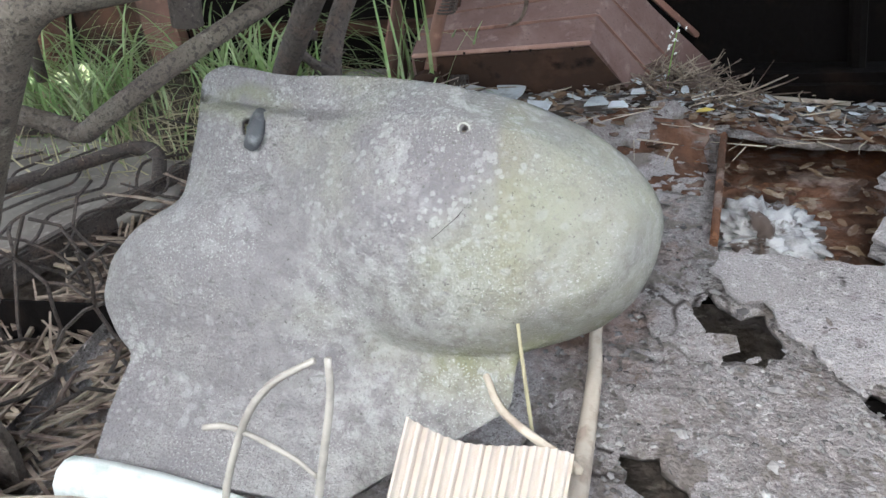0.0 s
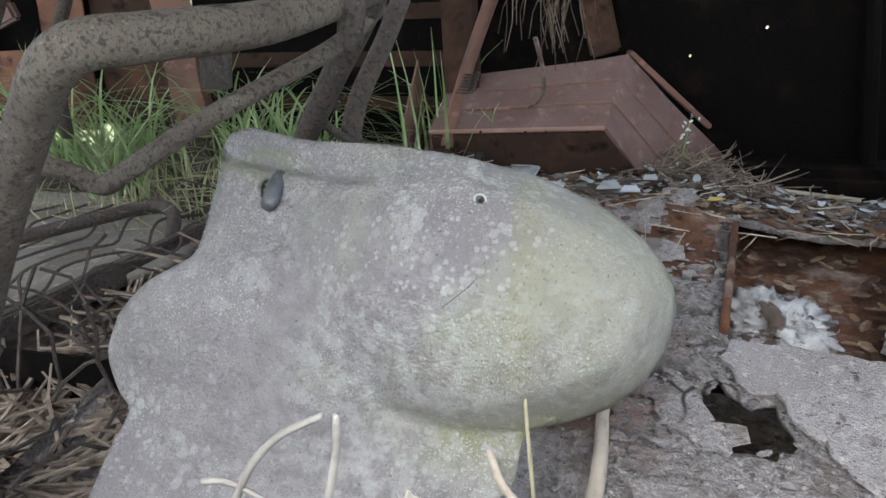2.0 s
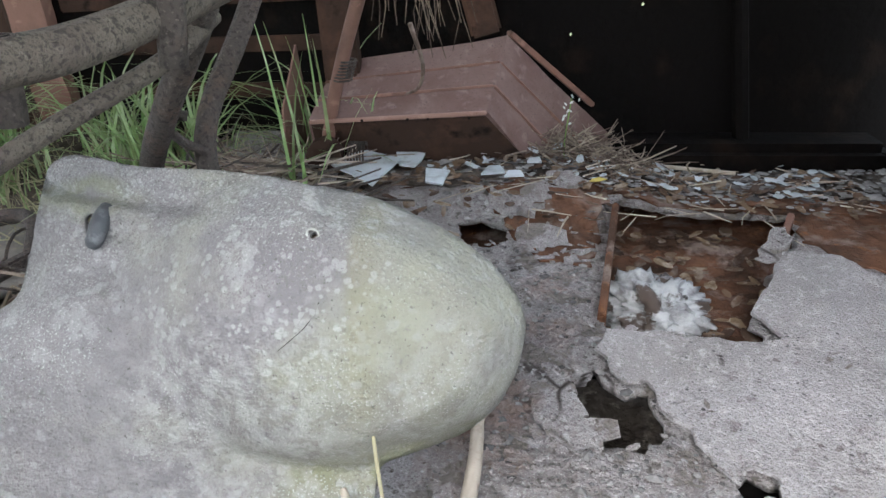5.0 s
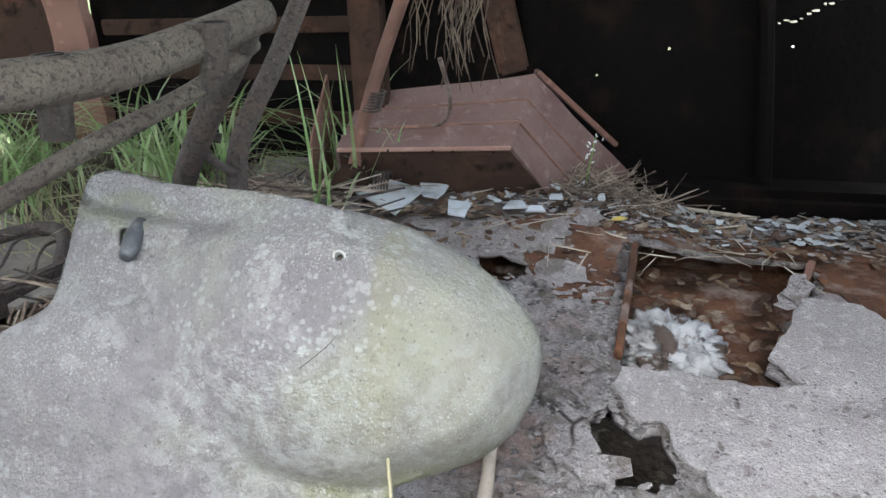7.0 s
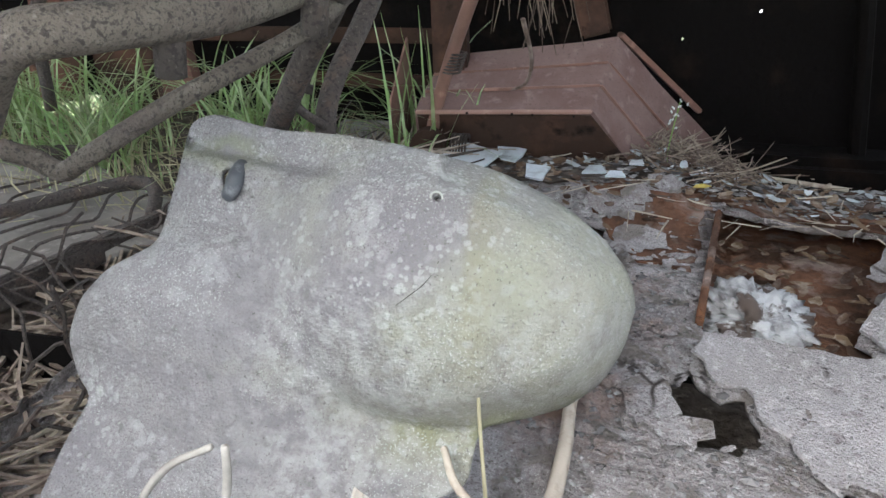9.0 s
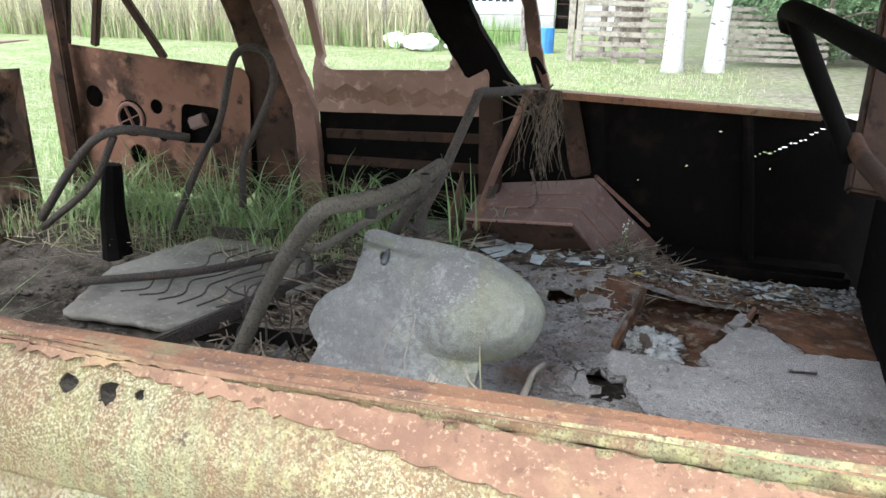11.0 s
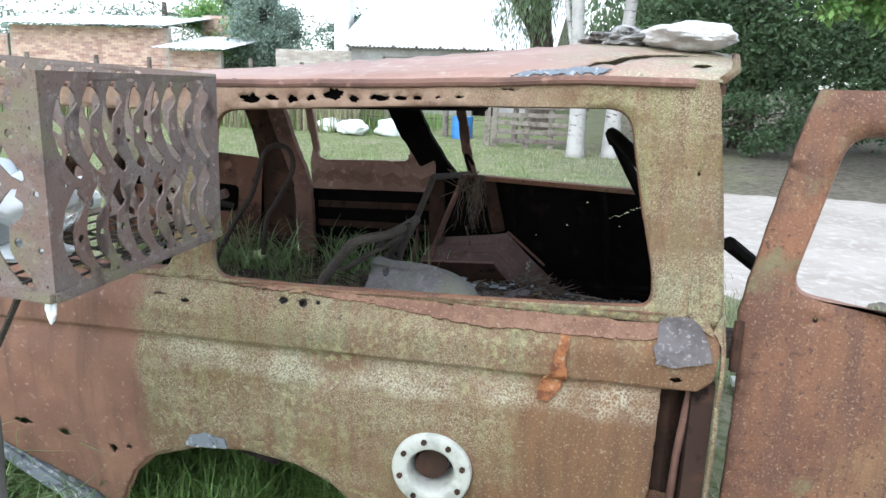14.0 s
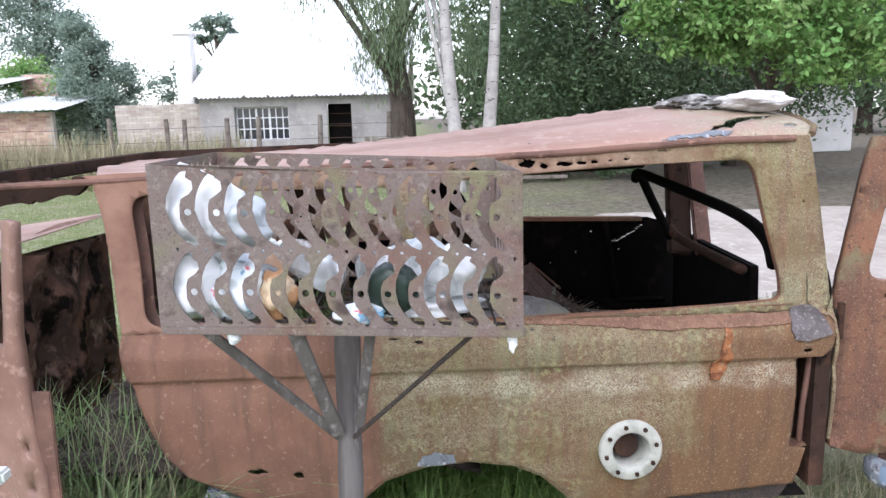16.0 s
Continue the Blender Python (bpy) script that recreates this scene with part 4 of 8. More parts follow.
part("rear_header", bar_between((0.68, 0.19, 1.470), (0.85, 1.80, 1.490), 0.05, 0.04, 0.008), M["inner_rust"], car, "rusty rear roof rail")
part("roof_rear_lip", tube_bm([(x, y, roof_z(x, y)) for x, y in ((0.692, 0.152), (0.724, 0.20), (0.748, 0.35), (0.772, 0.5), (0.805, 0.75), (0.832, 1.0), (0.858, 1.25), (0.877, 1.5), (0.892, 1.74))], 0.011, 6), M["lichen_plain"], car)
# near-black colour stands for the unlit inside of the rear doors
part("tailgate_panel", sheet([(0.62, 0.36), (1.86, 0.36), (1.87, 0.92), (0.66, 0.95)], [], 0.08, lambda u, v: (rear_x(u, v) - 0.0, u, v), 0.03), M["shade_black_rust"], car, "closed dark half of the rear doors")
part("tailgate_frame", tube_bm(spline([(0.50, 1.40, 1.25), (0.49, 1.30, 1.285), (0.55, 0.95, 1.245), (0.62, 0.51, 1.187), (0.63, 0.30, 1.13), (0.60, 0.17, 1.06)], 5), 0.024, 8), M["shade_black_rust"], car, "bent black window frame of the rear door", True)
part("tailgate_frame", tube_bm(spline([(0.49, 1.30, 1.285), (0.56, 1.34, 1.16), (0.64, 1.375, 1.02), (0.676, 1.386, 0.95)], 4), 0.022, 8), M["shade_black_rust"], car, "", True)
part("tailgate_frame", tube_bm(spline([(0.675, 1.39, 1.0), (0.69, 1.30, 0.965), (0.70, 1.0, 0.95), (0.70, 0.62, 0.945)], 4), 0.022, 8), M["dark_rust_and_shade"], car, "rusty lower edge of the rear window frame", True)
part("rear_flap", sheet(ragged([(1.58, 0.84), (1.78, 0.82), (1.80, 0.97), (1.66, 0.98)], 0.03, 0.008, rnd), [], 0.04, lambda u, v: (0.83 + 0.05 * wob(u, v, 0, 8), u, v), 0.004), M["grey_felt"], car, "torn grey sheet hanging at the rear post")
part("rear_bumper_arm", tube_bm(spline([(0.76, 0.22, 1.10), (0.90, 0.40, 0.985), (1.07, 0.64, 0.82), (1.25, 0.90, 0.64)], 4), [0.019] * 13, 8), M["shade_black_rust"], car, "black bent beam leaning behind the rear door")

# opened rear door, swung round flat along the side
def open_door(u, v):
    return (u, 0.135 - 0.10 * (u - 0.85) + 0.012 * wob(u, v, 0, 2.5) + 0.10 * max(0.0, v - 0.95), v)


DOOR = [(0.80, 0.43), (0.90, 0.40), (1.62, 0.39), (1.68, 0.50), (1.68, 1.44), (1.60, 1.485), (1.25, 1.48), (0.905, 1.475), (0.885, 1.42), (0.80, 1.03), (0.785, 0.95), (0.80, 0.80)]
DOOR_WIN = rounded([(0.885, 1.01), (1.20, 0.965), (1.58, 0.955), (1.58, 1.39), (0.975, 1.385)], 0.06, 6)
door = part("rear_door", sheet(ragged(DOOR, 0.04, 0.0015, rnd), [DOOR_WIN, circle(0.95, 0.955, 0.006, 8)], 0.05, open_door, -0.03), M["red_rust"], car, "red-brown rear door swung wide open, window gone", True)
part("window_lip", tube_bm([open_door(u, v) for u, v in DOOR_WIN + DOOR_WIN[:1]], 0.008, 6, cap=False), M["pink_rust"], door, "raised lip of the door window", True)
hinge = part("door_hinge", box_bm((0.05, 0.045, 0.07), (0.765, 0.095, 0.885), 0.012), M["tube_dark"], door, "greasy dark hinge block")
part("hinge_pin", tube_bm([(0.775, 0.06, 0.83), (0.775, 0.06, 0.95)], 0.012, 8), M["dark_rust_and_shade"], door)
part("jamb_back", sheet([(0.575, 0.33), (0.735, 0.33), (0.735, 0.86), (0.575, 0.86)], [], 0.02, lambda u, v: (u, 0.115 + 0.018 * math.sin((u - 0.575) * 70) + 0.006 * wob(u, v, 0, 12), v), 0.004), M["dark_rust_and_shade"], car, "dark ribbed steel behind the empty lamp slot")
part("jamb_rail", tube_bm([(0.668, 0.075, 0.40), (0.672, 0.07, 0.60), (0.690, 0.065, 0.81)], [0.012, 0.010, 0.011], 8), M["inner_rust"], car, "rusty rail inside the slot", True)
part("jamb_foot", sheet(ragged([(0.61, 0.10), (0.68, 0.09), (0.68, 0.04), (0.61, 0.03)], 0.01, 0.003, rnd), [], 0.02, lambda u, v: (u, v, 0.472 + 0.02 * (u - 0.61)), 0.006), M["red_rust"], car, "ragged rusty ledge at the slot's foot")
part("hinge_strap", sheet(ragged([(0.668, 0.36), (0.69, 0.36), (0.715, 0.55), (0.748, 0.82), (0.728, 0.83), (0.69, 0.6)], 0.02, 0.003, rnd), [], 0.03, lambda u, v: (0.72 + 0.1 * (u - 0.66), 0.02 + 0.4 * (u - 0.6), v), 0.006), M["grey_paint"], car, "bare grey edge of the rear jamb")

# filler flange, patch, streak
ring = bmesh.new()
cx, cz = 0.074, 0.50
loops = []
for r, y in ((0.103, 0.012), (0.103, -0.004), (0.098, -0.008), (0.066, -0.010), (0.060, -0.006), (0.060, 0.03), (0.054, 0.10)):
    loops.append([ring.verts.new((cx + r * math.cos(a), y, cz + r * math.sin(a))) for a in (2 * math.pi * k / 40 for k in range(40))])
for a, b in zip(loops, loops[1:]):
    for k in range(40):
        ring.faces.new((a[k], a[(k + 1) % 40], b[(k + 1) % 40], b[k]))
flange = part("filler_flange", ring, M["ring"], car, "pale round bolted filler flange", True)
for k in range(8):
    a = 2 * math.pi * (k + 0.3) / 8
    part("bolt", tube_bm([(cx + 0.083 * math.cos(a), -0.009, cz + 0.083 * math.sin(a)), (cx + 0.083 * math.cos(a), -0.016, cz + 0.083 * math.sin(a))], 0.0075, 6), M["dark_rust_and_shade"], flange)
part("filler_neck", tube_bm([(cx - 0.005, 0.03, cz), (cx - 0.02, 0.12, cz + 0.005)], 0.042, 16), M["dark_rust_and_shade"], flange, "dark rusty filler neck")
part("felt_patch", sheet(ragged([(0.585, 0.885), (0.60, 0.945), (0.65, 0.955), (0.69, 0.94), (0.715, 0.87), (0.64, 0.85), (0.595, 0.85)], 0.015, 0.003, rnd), [], 0.02, lambda u, v: (u, side_y(v) - 0.012 - 0.02 * max(0, 0.9 - v) - 0.004 * wob(u, v, 0, 15), v), 0.006), M["grey_felt"], car, "grey felt patch on the rear corner")
part("peeled_skin", sheet(ragged([(0.655, 0.96), (0.66, 1.04), (0.675, 1.05), (0.68, 0.98), (0.735, 0.90), (0.74, 0.98), (0.715, 0.915), (0.69, 0.93)], 0.015, 0.002, rnd), [], 0.02, lambda u, v: (u, side_y(v) - 0.01, v), 0.003), M["lichen_plain"], car, "split lichened skin peeling from the corner")
part("rust_streak", sheet(ragged([(0.372, 0.895), (0.395, 0.892), (0.385, 0.83), (0.395, 0.80), (0.38, 0.76), (0.355, 0.725), (0.325, 0.728), (0.33, 0.77), (0.352, 0.80), (0.362, 0.84)], 0.010, 0.003, rnd), [], 0.012, lambda u, v: (u, side_y(v) - 0.008 - 0.006 * abs(wob(u, v, 0, 30)), v), 0.005), M["orange_rust"], car, "flaking orange rust streak")
part("blue_patch", sheet(ragged([(-0.62, 0.465), (-0.60, 0.50), (-0.56, 0.515), (-0.50, 0.505), (-0.49, 0.478), (-0.56, 0.468)], 0.012, 0.003, rnd), [], 0.015, lambda u, v: (u, side_y(v) - 0.006 + 0.004 * wob(u, v, 0, 5), v), 0.003), M["grey_paint"], car, "blue-grey bare patch above the wheel arch")
part("arch_lip", tube_bm([(x, side_y(z) + 0.012, z) for x, z in LOWER[9:18]], 0.009, 6), M["lichen"], car)
# near-black sheet set back to stand for the dark behind the arch grass
part("inner_arch", sheet([(-0.95, 0.10), (0.62, 0.10), (0.62, 0.42), (-0.10, 0.42), (-0.25, 0.50), (-0.75, 0.50), (-0.95, 0.40)], [rounded([(-0.80, 0.05), (-0.15, 0.05), (-0.15, 0.35), (-0.35, 0.44), (-0.6, 0.44), (-0.80, 0.35)], 0.05)], 0.1, lambda u, v: (u, 0.95, v), 0.004), M["shade_black_rust"], car, "dark sheet for the shade inside the wheel arch")

# ---- floor of the wagon ----
def ease(t):
    t = min(1.0, max(0.0, t))
    return t * t * (3 - 2 * t)


def heap(x, y):
    """Debris banked up against the wheel housing."""
    return 0.062 * ease((y - 1.50) / 0.15) * ease((0.42 - x) / 0.34)


def floor_z(x, y):
    return 0.445 + 0.012 * wob(x, y, 0, 4) + 0.005 * wob(x, y, 5, 16) + 0.003 * wob(x, y, 2, 45) + 0.03 * max(0.0, 0.35 - y) + heap(x, y)


HOLE_A = [(0.165, 1.125), (0.150, 1.098), (0.128, 1.082), (0.136, 1.05), (0.141, 1.020), (0.146, 0.970), (0.200, 0.965), (0.250, 1.005), (0.232, 1.03), (0.222, 1.075), (0.195, 1.07), (0.180, 1.085)]
HOLE_B = [(0.292, 0.925), (0.315, 0.938), (0.338, 0.925), (0.33, 0.90), (0.307, 0.890), (0.295, 0.905)]
PIT = [(0.187, 1.222), (0.20, 1.36), (0.243, 1.60), (0.262, 1.655), (0.40, 1.648), (0.585, 1.62), (0.541, 1.50), (0.475, 1.401), (0.426, 1.303), (0.397, 1.256), (0.418, 1.200), (0.374, 1.190), (0.288, 1.203)]
HOLE_C = [(-0.040, 1.55), (0.0, 1.56), (0.046, 1.545), (0.055, 1.51), (0.02, 1.473), (-0.03, 1.49)]
HOLE_D = [(0.04, 0.825), (0.075, 0.815), (0.105, 0.78), (0.11, 0.73), (0.07, 0.74), (0.05, 0.78)]
HOLE_E = [(0.40, 0.74), (0.42, 0.79), (0.50, 0.80), (0.49, 0.73)]
FLOOR = [(-0.60, 0.12), (0.70, 0.12), (0.88, 1.93), (-0.60, 1.97)]
floor_holes = [ragged(h, 0.012, 0.006, rnd) for h in (HOLE_A, HOLE_B, PIT, HOLE_C, HOLE_D, HOLE_E)]
tagged(part("cargo_floor", sheet(FLOOR, floor_holes, 0.022, lambda u, v: (u, v, floor_z(u, v)), 0.010), M["mud"], car, "mud-caked grey floor pan with ragged rust holes", True))
part("hole_bed", sheet([(-0.04, 0.60), (0.74, 0.60), (0.74, 1.215), (-0.04, 1.215)], [], 0.03, lambda u, v: (u, v, 0.36 + 0.02 * wob(u, v, 0, 9) + 0.008 * wob(u, v, 3, 30)), 0.004), M["soil"], car, "dark debris under the broken floor")
part("pit_floor", sheet([(-0.06, 1.22), (0.82, 1.22), (0.88, 1.95), (-0.06, 1.95)], [], 0.025, lambda u, v: (u, v, 0.375 - 0.05 * (v < 1.2) + 0.02 * wob(u, v, 0, 7) + 0.01 * wob(u, v, 3, 25)), 0.004), M["rust_floor"], car, "rust-red layer below the broken floor")
# dark sheet gives the floor holes their shade
part("under_floor", sheet([(-0.06, 0.1), (0.72, 0.1), (0.88, 1.95), (-0.06, 1.95)], [], 0.3, lambda u, v: (u, v, 0.26), 0.004), M["void"], car, "dark sheet for the shade under the floor")
part("rust_band", sheet(ragged([(0.06, 1.50), (0.10, 1.42), (0.19, 1.40), (0.24, 1.67), (0.58, 1.635), (0.56, 1.50), (0.61, 1.43), (0.67, 1.34), (0.84, 1.36), (0.86, 1.70), (0.60, 1.72), (0.30, 1.71), (0.12, 1.70), (0.0, 1.62)], 0.02, 0.01, rnd), [], 0.03, lambda u, v: (u, v, floor_z(u, v) + 0.005 + 0.004 * wob(u, v, 9, 30)), 0.004), M["rust_floor"], car, "rust-red strip of floor pan")
part("floor_rib", bar_between((0.245, 1.575, 0.472), (0.186, 1.235, 0.440), 0.012, 0.045, 0.003), M["rust_floor"], car, "upright edge of the broken floor")
part("floor_rib", bar_between((0.42, 1.70, 0.437), (0.74, 1.63, 0.437), 0.04, 0.03, 0.004), M["rust_floor"], car)
part("floor_rib", bar_between((0.552, 1.56, 0.475), (0.495, 1.45, 0.41), 0.012, 0.02, 0.002), M["inner_rust"], car)


def crust(cx, cy, w, h, lift, turn, name, mat, label):
    """A curled flake of dried crust lying on the floor."""
    c, s = math.cos(turn), math.sin(turn)
    out = ragged([(-w, -h), (0, -h * 1.1), (w, -h * 0.7), (w * 1.1, h * 0.4), (w * 0.3, h), (-w * 0.8, h * 0.8)], 0.012, 0.005, rnd)
    bm = sheet(out, [], 0.015, lambda u, v: (cx + c * u - s * v, cy + s * u + c * v, floor_z(cx + c * u - s * v, cy + s * u + c * v) + 0.006 + lift * (v / h + 1) * 0.5 + 0.003 * wob(u, v, cx, 30)), 0.003)
    return tagged(part(name, bm, mat, None, "", False), label, "flake", "flakes on the wagon floor")


for cx, cy, w, h, lift, turn in ((0.105, 1.50, 0.045, 0.03, 0.02, 0.1), (0.05, 1.585, 0.05, 0.02, 0.012, -0.3), (0.11, 1.05, 0.03, 0.045, 0.008, 0.2), (0.135, 0.985, 0.045, 0.02, 0.01, 0.2), (0.08, 0.88, 0.035, 0.018, 0.006, 0.1),
                                 (0.50, 1.47, 0.02, 0.05, 0.025, -0.5), (0.16, 1.66, 0.05, 0.02, 0.015, 0.2), (0.10, 1.60, 0.03, 0.02, 0.02, 0.6)):
    crust(cx, cy, w, h, lift, turn, "floor_flake", M["mud"], "curled grey flake of rusted floor crust")

# big plate of cracked floor skin at the rear
tagged(part("floor_plate", sheet(ragged([(0.19, 1.19), (0.288, 1.193), (0.374, 1.180), (0.425, 1.19), (0.402, 1.256), (0.430, 1.303), (0.478, 1.395), (0.51, 1.452), (0.59, 1.432), (0.635, 1.34), (0.74, 1.33), (0.83, 1.35), (0.79, 0.70), (0.52, 0.66), (0.40, 0.72), (0.34, 0.84), (0.27, 0.955), (0.262, 0.998), (0.236, 1.030), (0.236, 1.050), (0.222, 1.085), (0.194, 1.085), (0.184, 1.115), (0.172, 1.15)], 0.015, 0.005, rnd), [ragged(HOLE_B, 0.008, 0.004, rnd), ragged([(0.60, 1.22), (0.61, 1.25), (0.67, 1.255), (0.675, 1.23)], 0.01, 0.004, rnd), [(0.243, 1.044), (0.252, 1.040), (0.262, 1.046), (0.272, 1.048), (0.262, 1.052), (0.252, 1.047)], [(0.43, 1.226), (0.445, 1.230), (0.458, 1.238), (0.444, 1.236)], tear(0.355, 0.895, 0.006, 0.005), tear(0.272, 0.935, 0.005, 0.006), tear(0.34, 0.87, 0.005, 0.004), tear(0.285, 0.955, 0.006, 0.004), tear(0.52, 1.12, 0.01, 0.003), tear(0.50, 1.29, 0.012, 0.004)], 0.025, lambda u, v: (u, v, floor_z(u, v) + 0.014 + 0.004 * wob(u, v, 0, 6)), 0.005), M["plate_mud"], car, "broad plate of grey crusted floor skin"))

# soil inside the front half
def soil_z(x, y):
    return 0.43 + 0.05 * max(0.0, wob(x, y, 0, 1.6)) + 0.02 * wob(x, y, 3, 6) + 0.05 * max(0.0, min(1.0, (y - 1.5) / 0.3)) * (x < -0.3)


v, f = grid_sheet([-1.95 + 0.05 * i for i in range(32)], [0.12 + 0.05 * j for j in range(38)], lambda x, y: soil_z(x, y) - 0.05 * max(0, x + 0.6) / 0.2)
tagged(raw("soil_bed", v, f, M["soil"], None, "", True), "dark loose soil and litter filling the wagon floor", "soil", kind="stuff")

# ---- wheel housing box ----
B = [(-0.36, 1.77, 0.455), (0.125, 1.77, 0.455), (0.31, 1.955, 0.47), (-0.40, 1.955, 0.44), (-0.345, 1.70, 0.608), (0.006, 1.70, 0.626), (0.042, 1.87, 0.737), (-0.33, 1.88, 0.685)]
bm = bmesh.new()
bv = [bm.verts.new(p) for p in B]
for q in ((0, 1, 5, 4), (1, 2, 6, 5), (2, 3, 7, 6), (3, 0, 4, 7), (4, 5, 6, 7), (3, 2, 1, 0)):
    bm.faces.new([bv[i] for i in q])
bmesh.ops.subdivide_edges(bm, edges=list(bm.edges), cuts=5, use_grid_fill=True)
for vt in bm.verts:
    vt.co += Vector((wob(*vt.co, 9), wob(vt.co.y, vt.co.x, vt.co.z, 9), wob(vt.co.z, vt.co.x, vt.co.y, 9))) * 0.004
housing = part("wheel_housing", bm, M["box_rust"], car, "pinkish-brown sheet metal wheel housing")
# darker sheet over the front face paints in the shade below the lip
part("housing_front", sheet([(-0.345, 0.46), (0.128, 0.46), (0.004, 0.618), (-0.343, 0.600)], [], 0.05, lambda u, v: (u, 1.694 + 0.07 * (0.62 - v) / 0.165, v), 0.003), M["dark_rust_and_shade"], housing, "front face of the housing, darkened for shade")
part("housing_lip", bar_between((-0.345, 1.697, 0.608), (0.006, 1.697, 0.626), 0.010, 0.007, 0.002), M["pink_rust"], housing)
for k, w in ((0.33, 0.009), (0.64, 0.006)):
    left, right = (-0.345 + 0.015 * k, 1.70 + 0.18 * k, 0.609 + 0.077 * k), (0.006 + 0.036 * k, 1.70 + 0.17 * k, 0.627 + 0.111 * k)
    low = (0.125 + 0.185 * k, 1.77 + 0.185 * k, 0.456 + 0.015 * k)
    part("housing_crease", bar_between(left, right, w, 0.006, 0.002), M["inner_rust"], housing)
    part("housing_crease", bar_between(right, low, w, 0.006, 0.002, up=(0.8, -0.3, 0.5)), M["inner_rust"], housing)
# small near-black dots stand for the shaded insides of rust holes
for x in (-0.24, -0.15, -0.11, -0.03):
    part("rust_hole", tube_bm([(x, 1.690, 0.611 + 0.02 * (x + 0.34)), (x + 0.004, 1.690, 0.611 + 0.02 * (x + 0.34))], 0.0028, 6), M["void"], housing)
part("housing_brace", bar_between((0.046, 1.888, 0.742), (0.232, 1.95, 0.572), 0.03, 0.012, 0.003), M["inner_rust"], car, "grey-brown angle strip beside the wheel housing")
part("housing_end", sheet([(1.70, 0.45), (1.93, 0.45), (1.90, 0.72), (1.74, 0.62)], [], 0.05, lambda u, v: (-0.40 - 0.05 * (v - 0.45), u, v), 0.004), M["inner_rust"], car, "torn rusty end of the wheel housing")
# posts take the dark colour to match the shade of the far side
part("far_post_foot", bar_between((-0.285, 1.80, 0.50), (-0.33, 1.93, 0.98), 0.075, 0.045, 0.006, up=(0, 1, 0)), M["dark_rust_and_shade"], car, "brown post standing behind the tubes")
part("far_post_foot", bar_between((0.0, 1.90, 0.735), (-0.072, 1.945, 0.99), 0.065, 0.03, 0.006, up=(0, 1, 0)), M["dark_rust_and_shade"], car)

# ---- fibreglass mould ----
PLANE_O, PLANE_N, PLANE_V = Vector((-0.10, 0.83, 0.74)), Vector((0, -0.902, 0.431)), Vector((0, 0.431, 0.902))
FIBRE = [(-0.336, 0.089), (-0.312, 0.097), (-0.257, 0.086), (-0.184, 0.084), (-0.133, 0.079), (-0.093, 0.071), (-0.045, 0.060), (0.003, 0.038), (0.037, 0.013), (0.059, -0.014), (0.066, -0.037),
         (0.059, -0.073), (0.044, -0.102), (0.019, -0.124), (-0.018, -0.140), (-0.05, -0.152), (-0.054, -0.175), (-0.056, -0.20), (-0.10, -0.228), (-0.148, -0.256), (-0.20, -0.292), (-0.26, -0.300), (-0.36, -0.292), (-0.46, -0.278),
         (-0.437, -0.22), (-0.413, -0.17), (-0.428, -0.155), (-0.443, -0.12), (-0.434, -0.082), (-0.407, -0.051), (-0.358, -0.023), (-0.345, 0.035)]
fib_loop = rounded(FIBRE, 0.012, 4)


def edge_gap(u, v):
    best = 9.0
    for i in range(len(fib_loop)):
        ax, ay = fib_loop[i]
        bx, by = fib_loop[(i + 1) % len(fib_loop)]
        dx, dy = bx - ax, by - ay
        t = max(0.0, min(1.0, ((u - ax) * dx + (v - ay) * dy) / (dx * dx + dy * dy + 1e-12)))
        best = min(best, math.hypot(u - ax - t * dx, v - ay - t * dy))
    return best


GROOVE = [(-0.40, 0.066), (-0.34, 0.063), (-0.256, 0.053), (-0.205, 0.047), (-0.126, 0.050), (-0.059, 0.042), (0.013, 0.014), (0.08, -0.03)]


def groove_v(u):
    for (a, va), (b, vb) in zip(GROOVE, GROOVE[1:]):
        if u <= b:
            return va + (vb - va) * max(0.0, (u - a) / (b - a))
    return -0.03


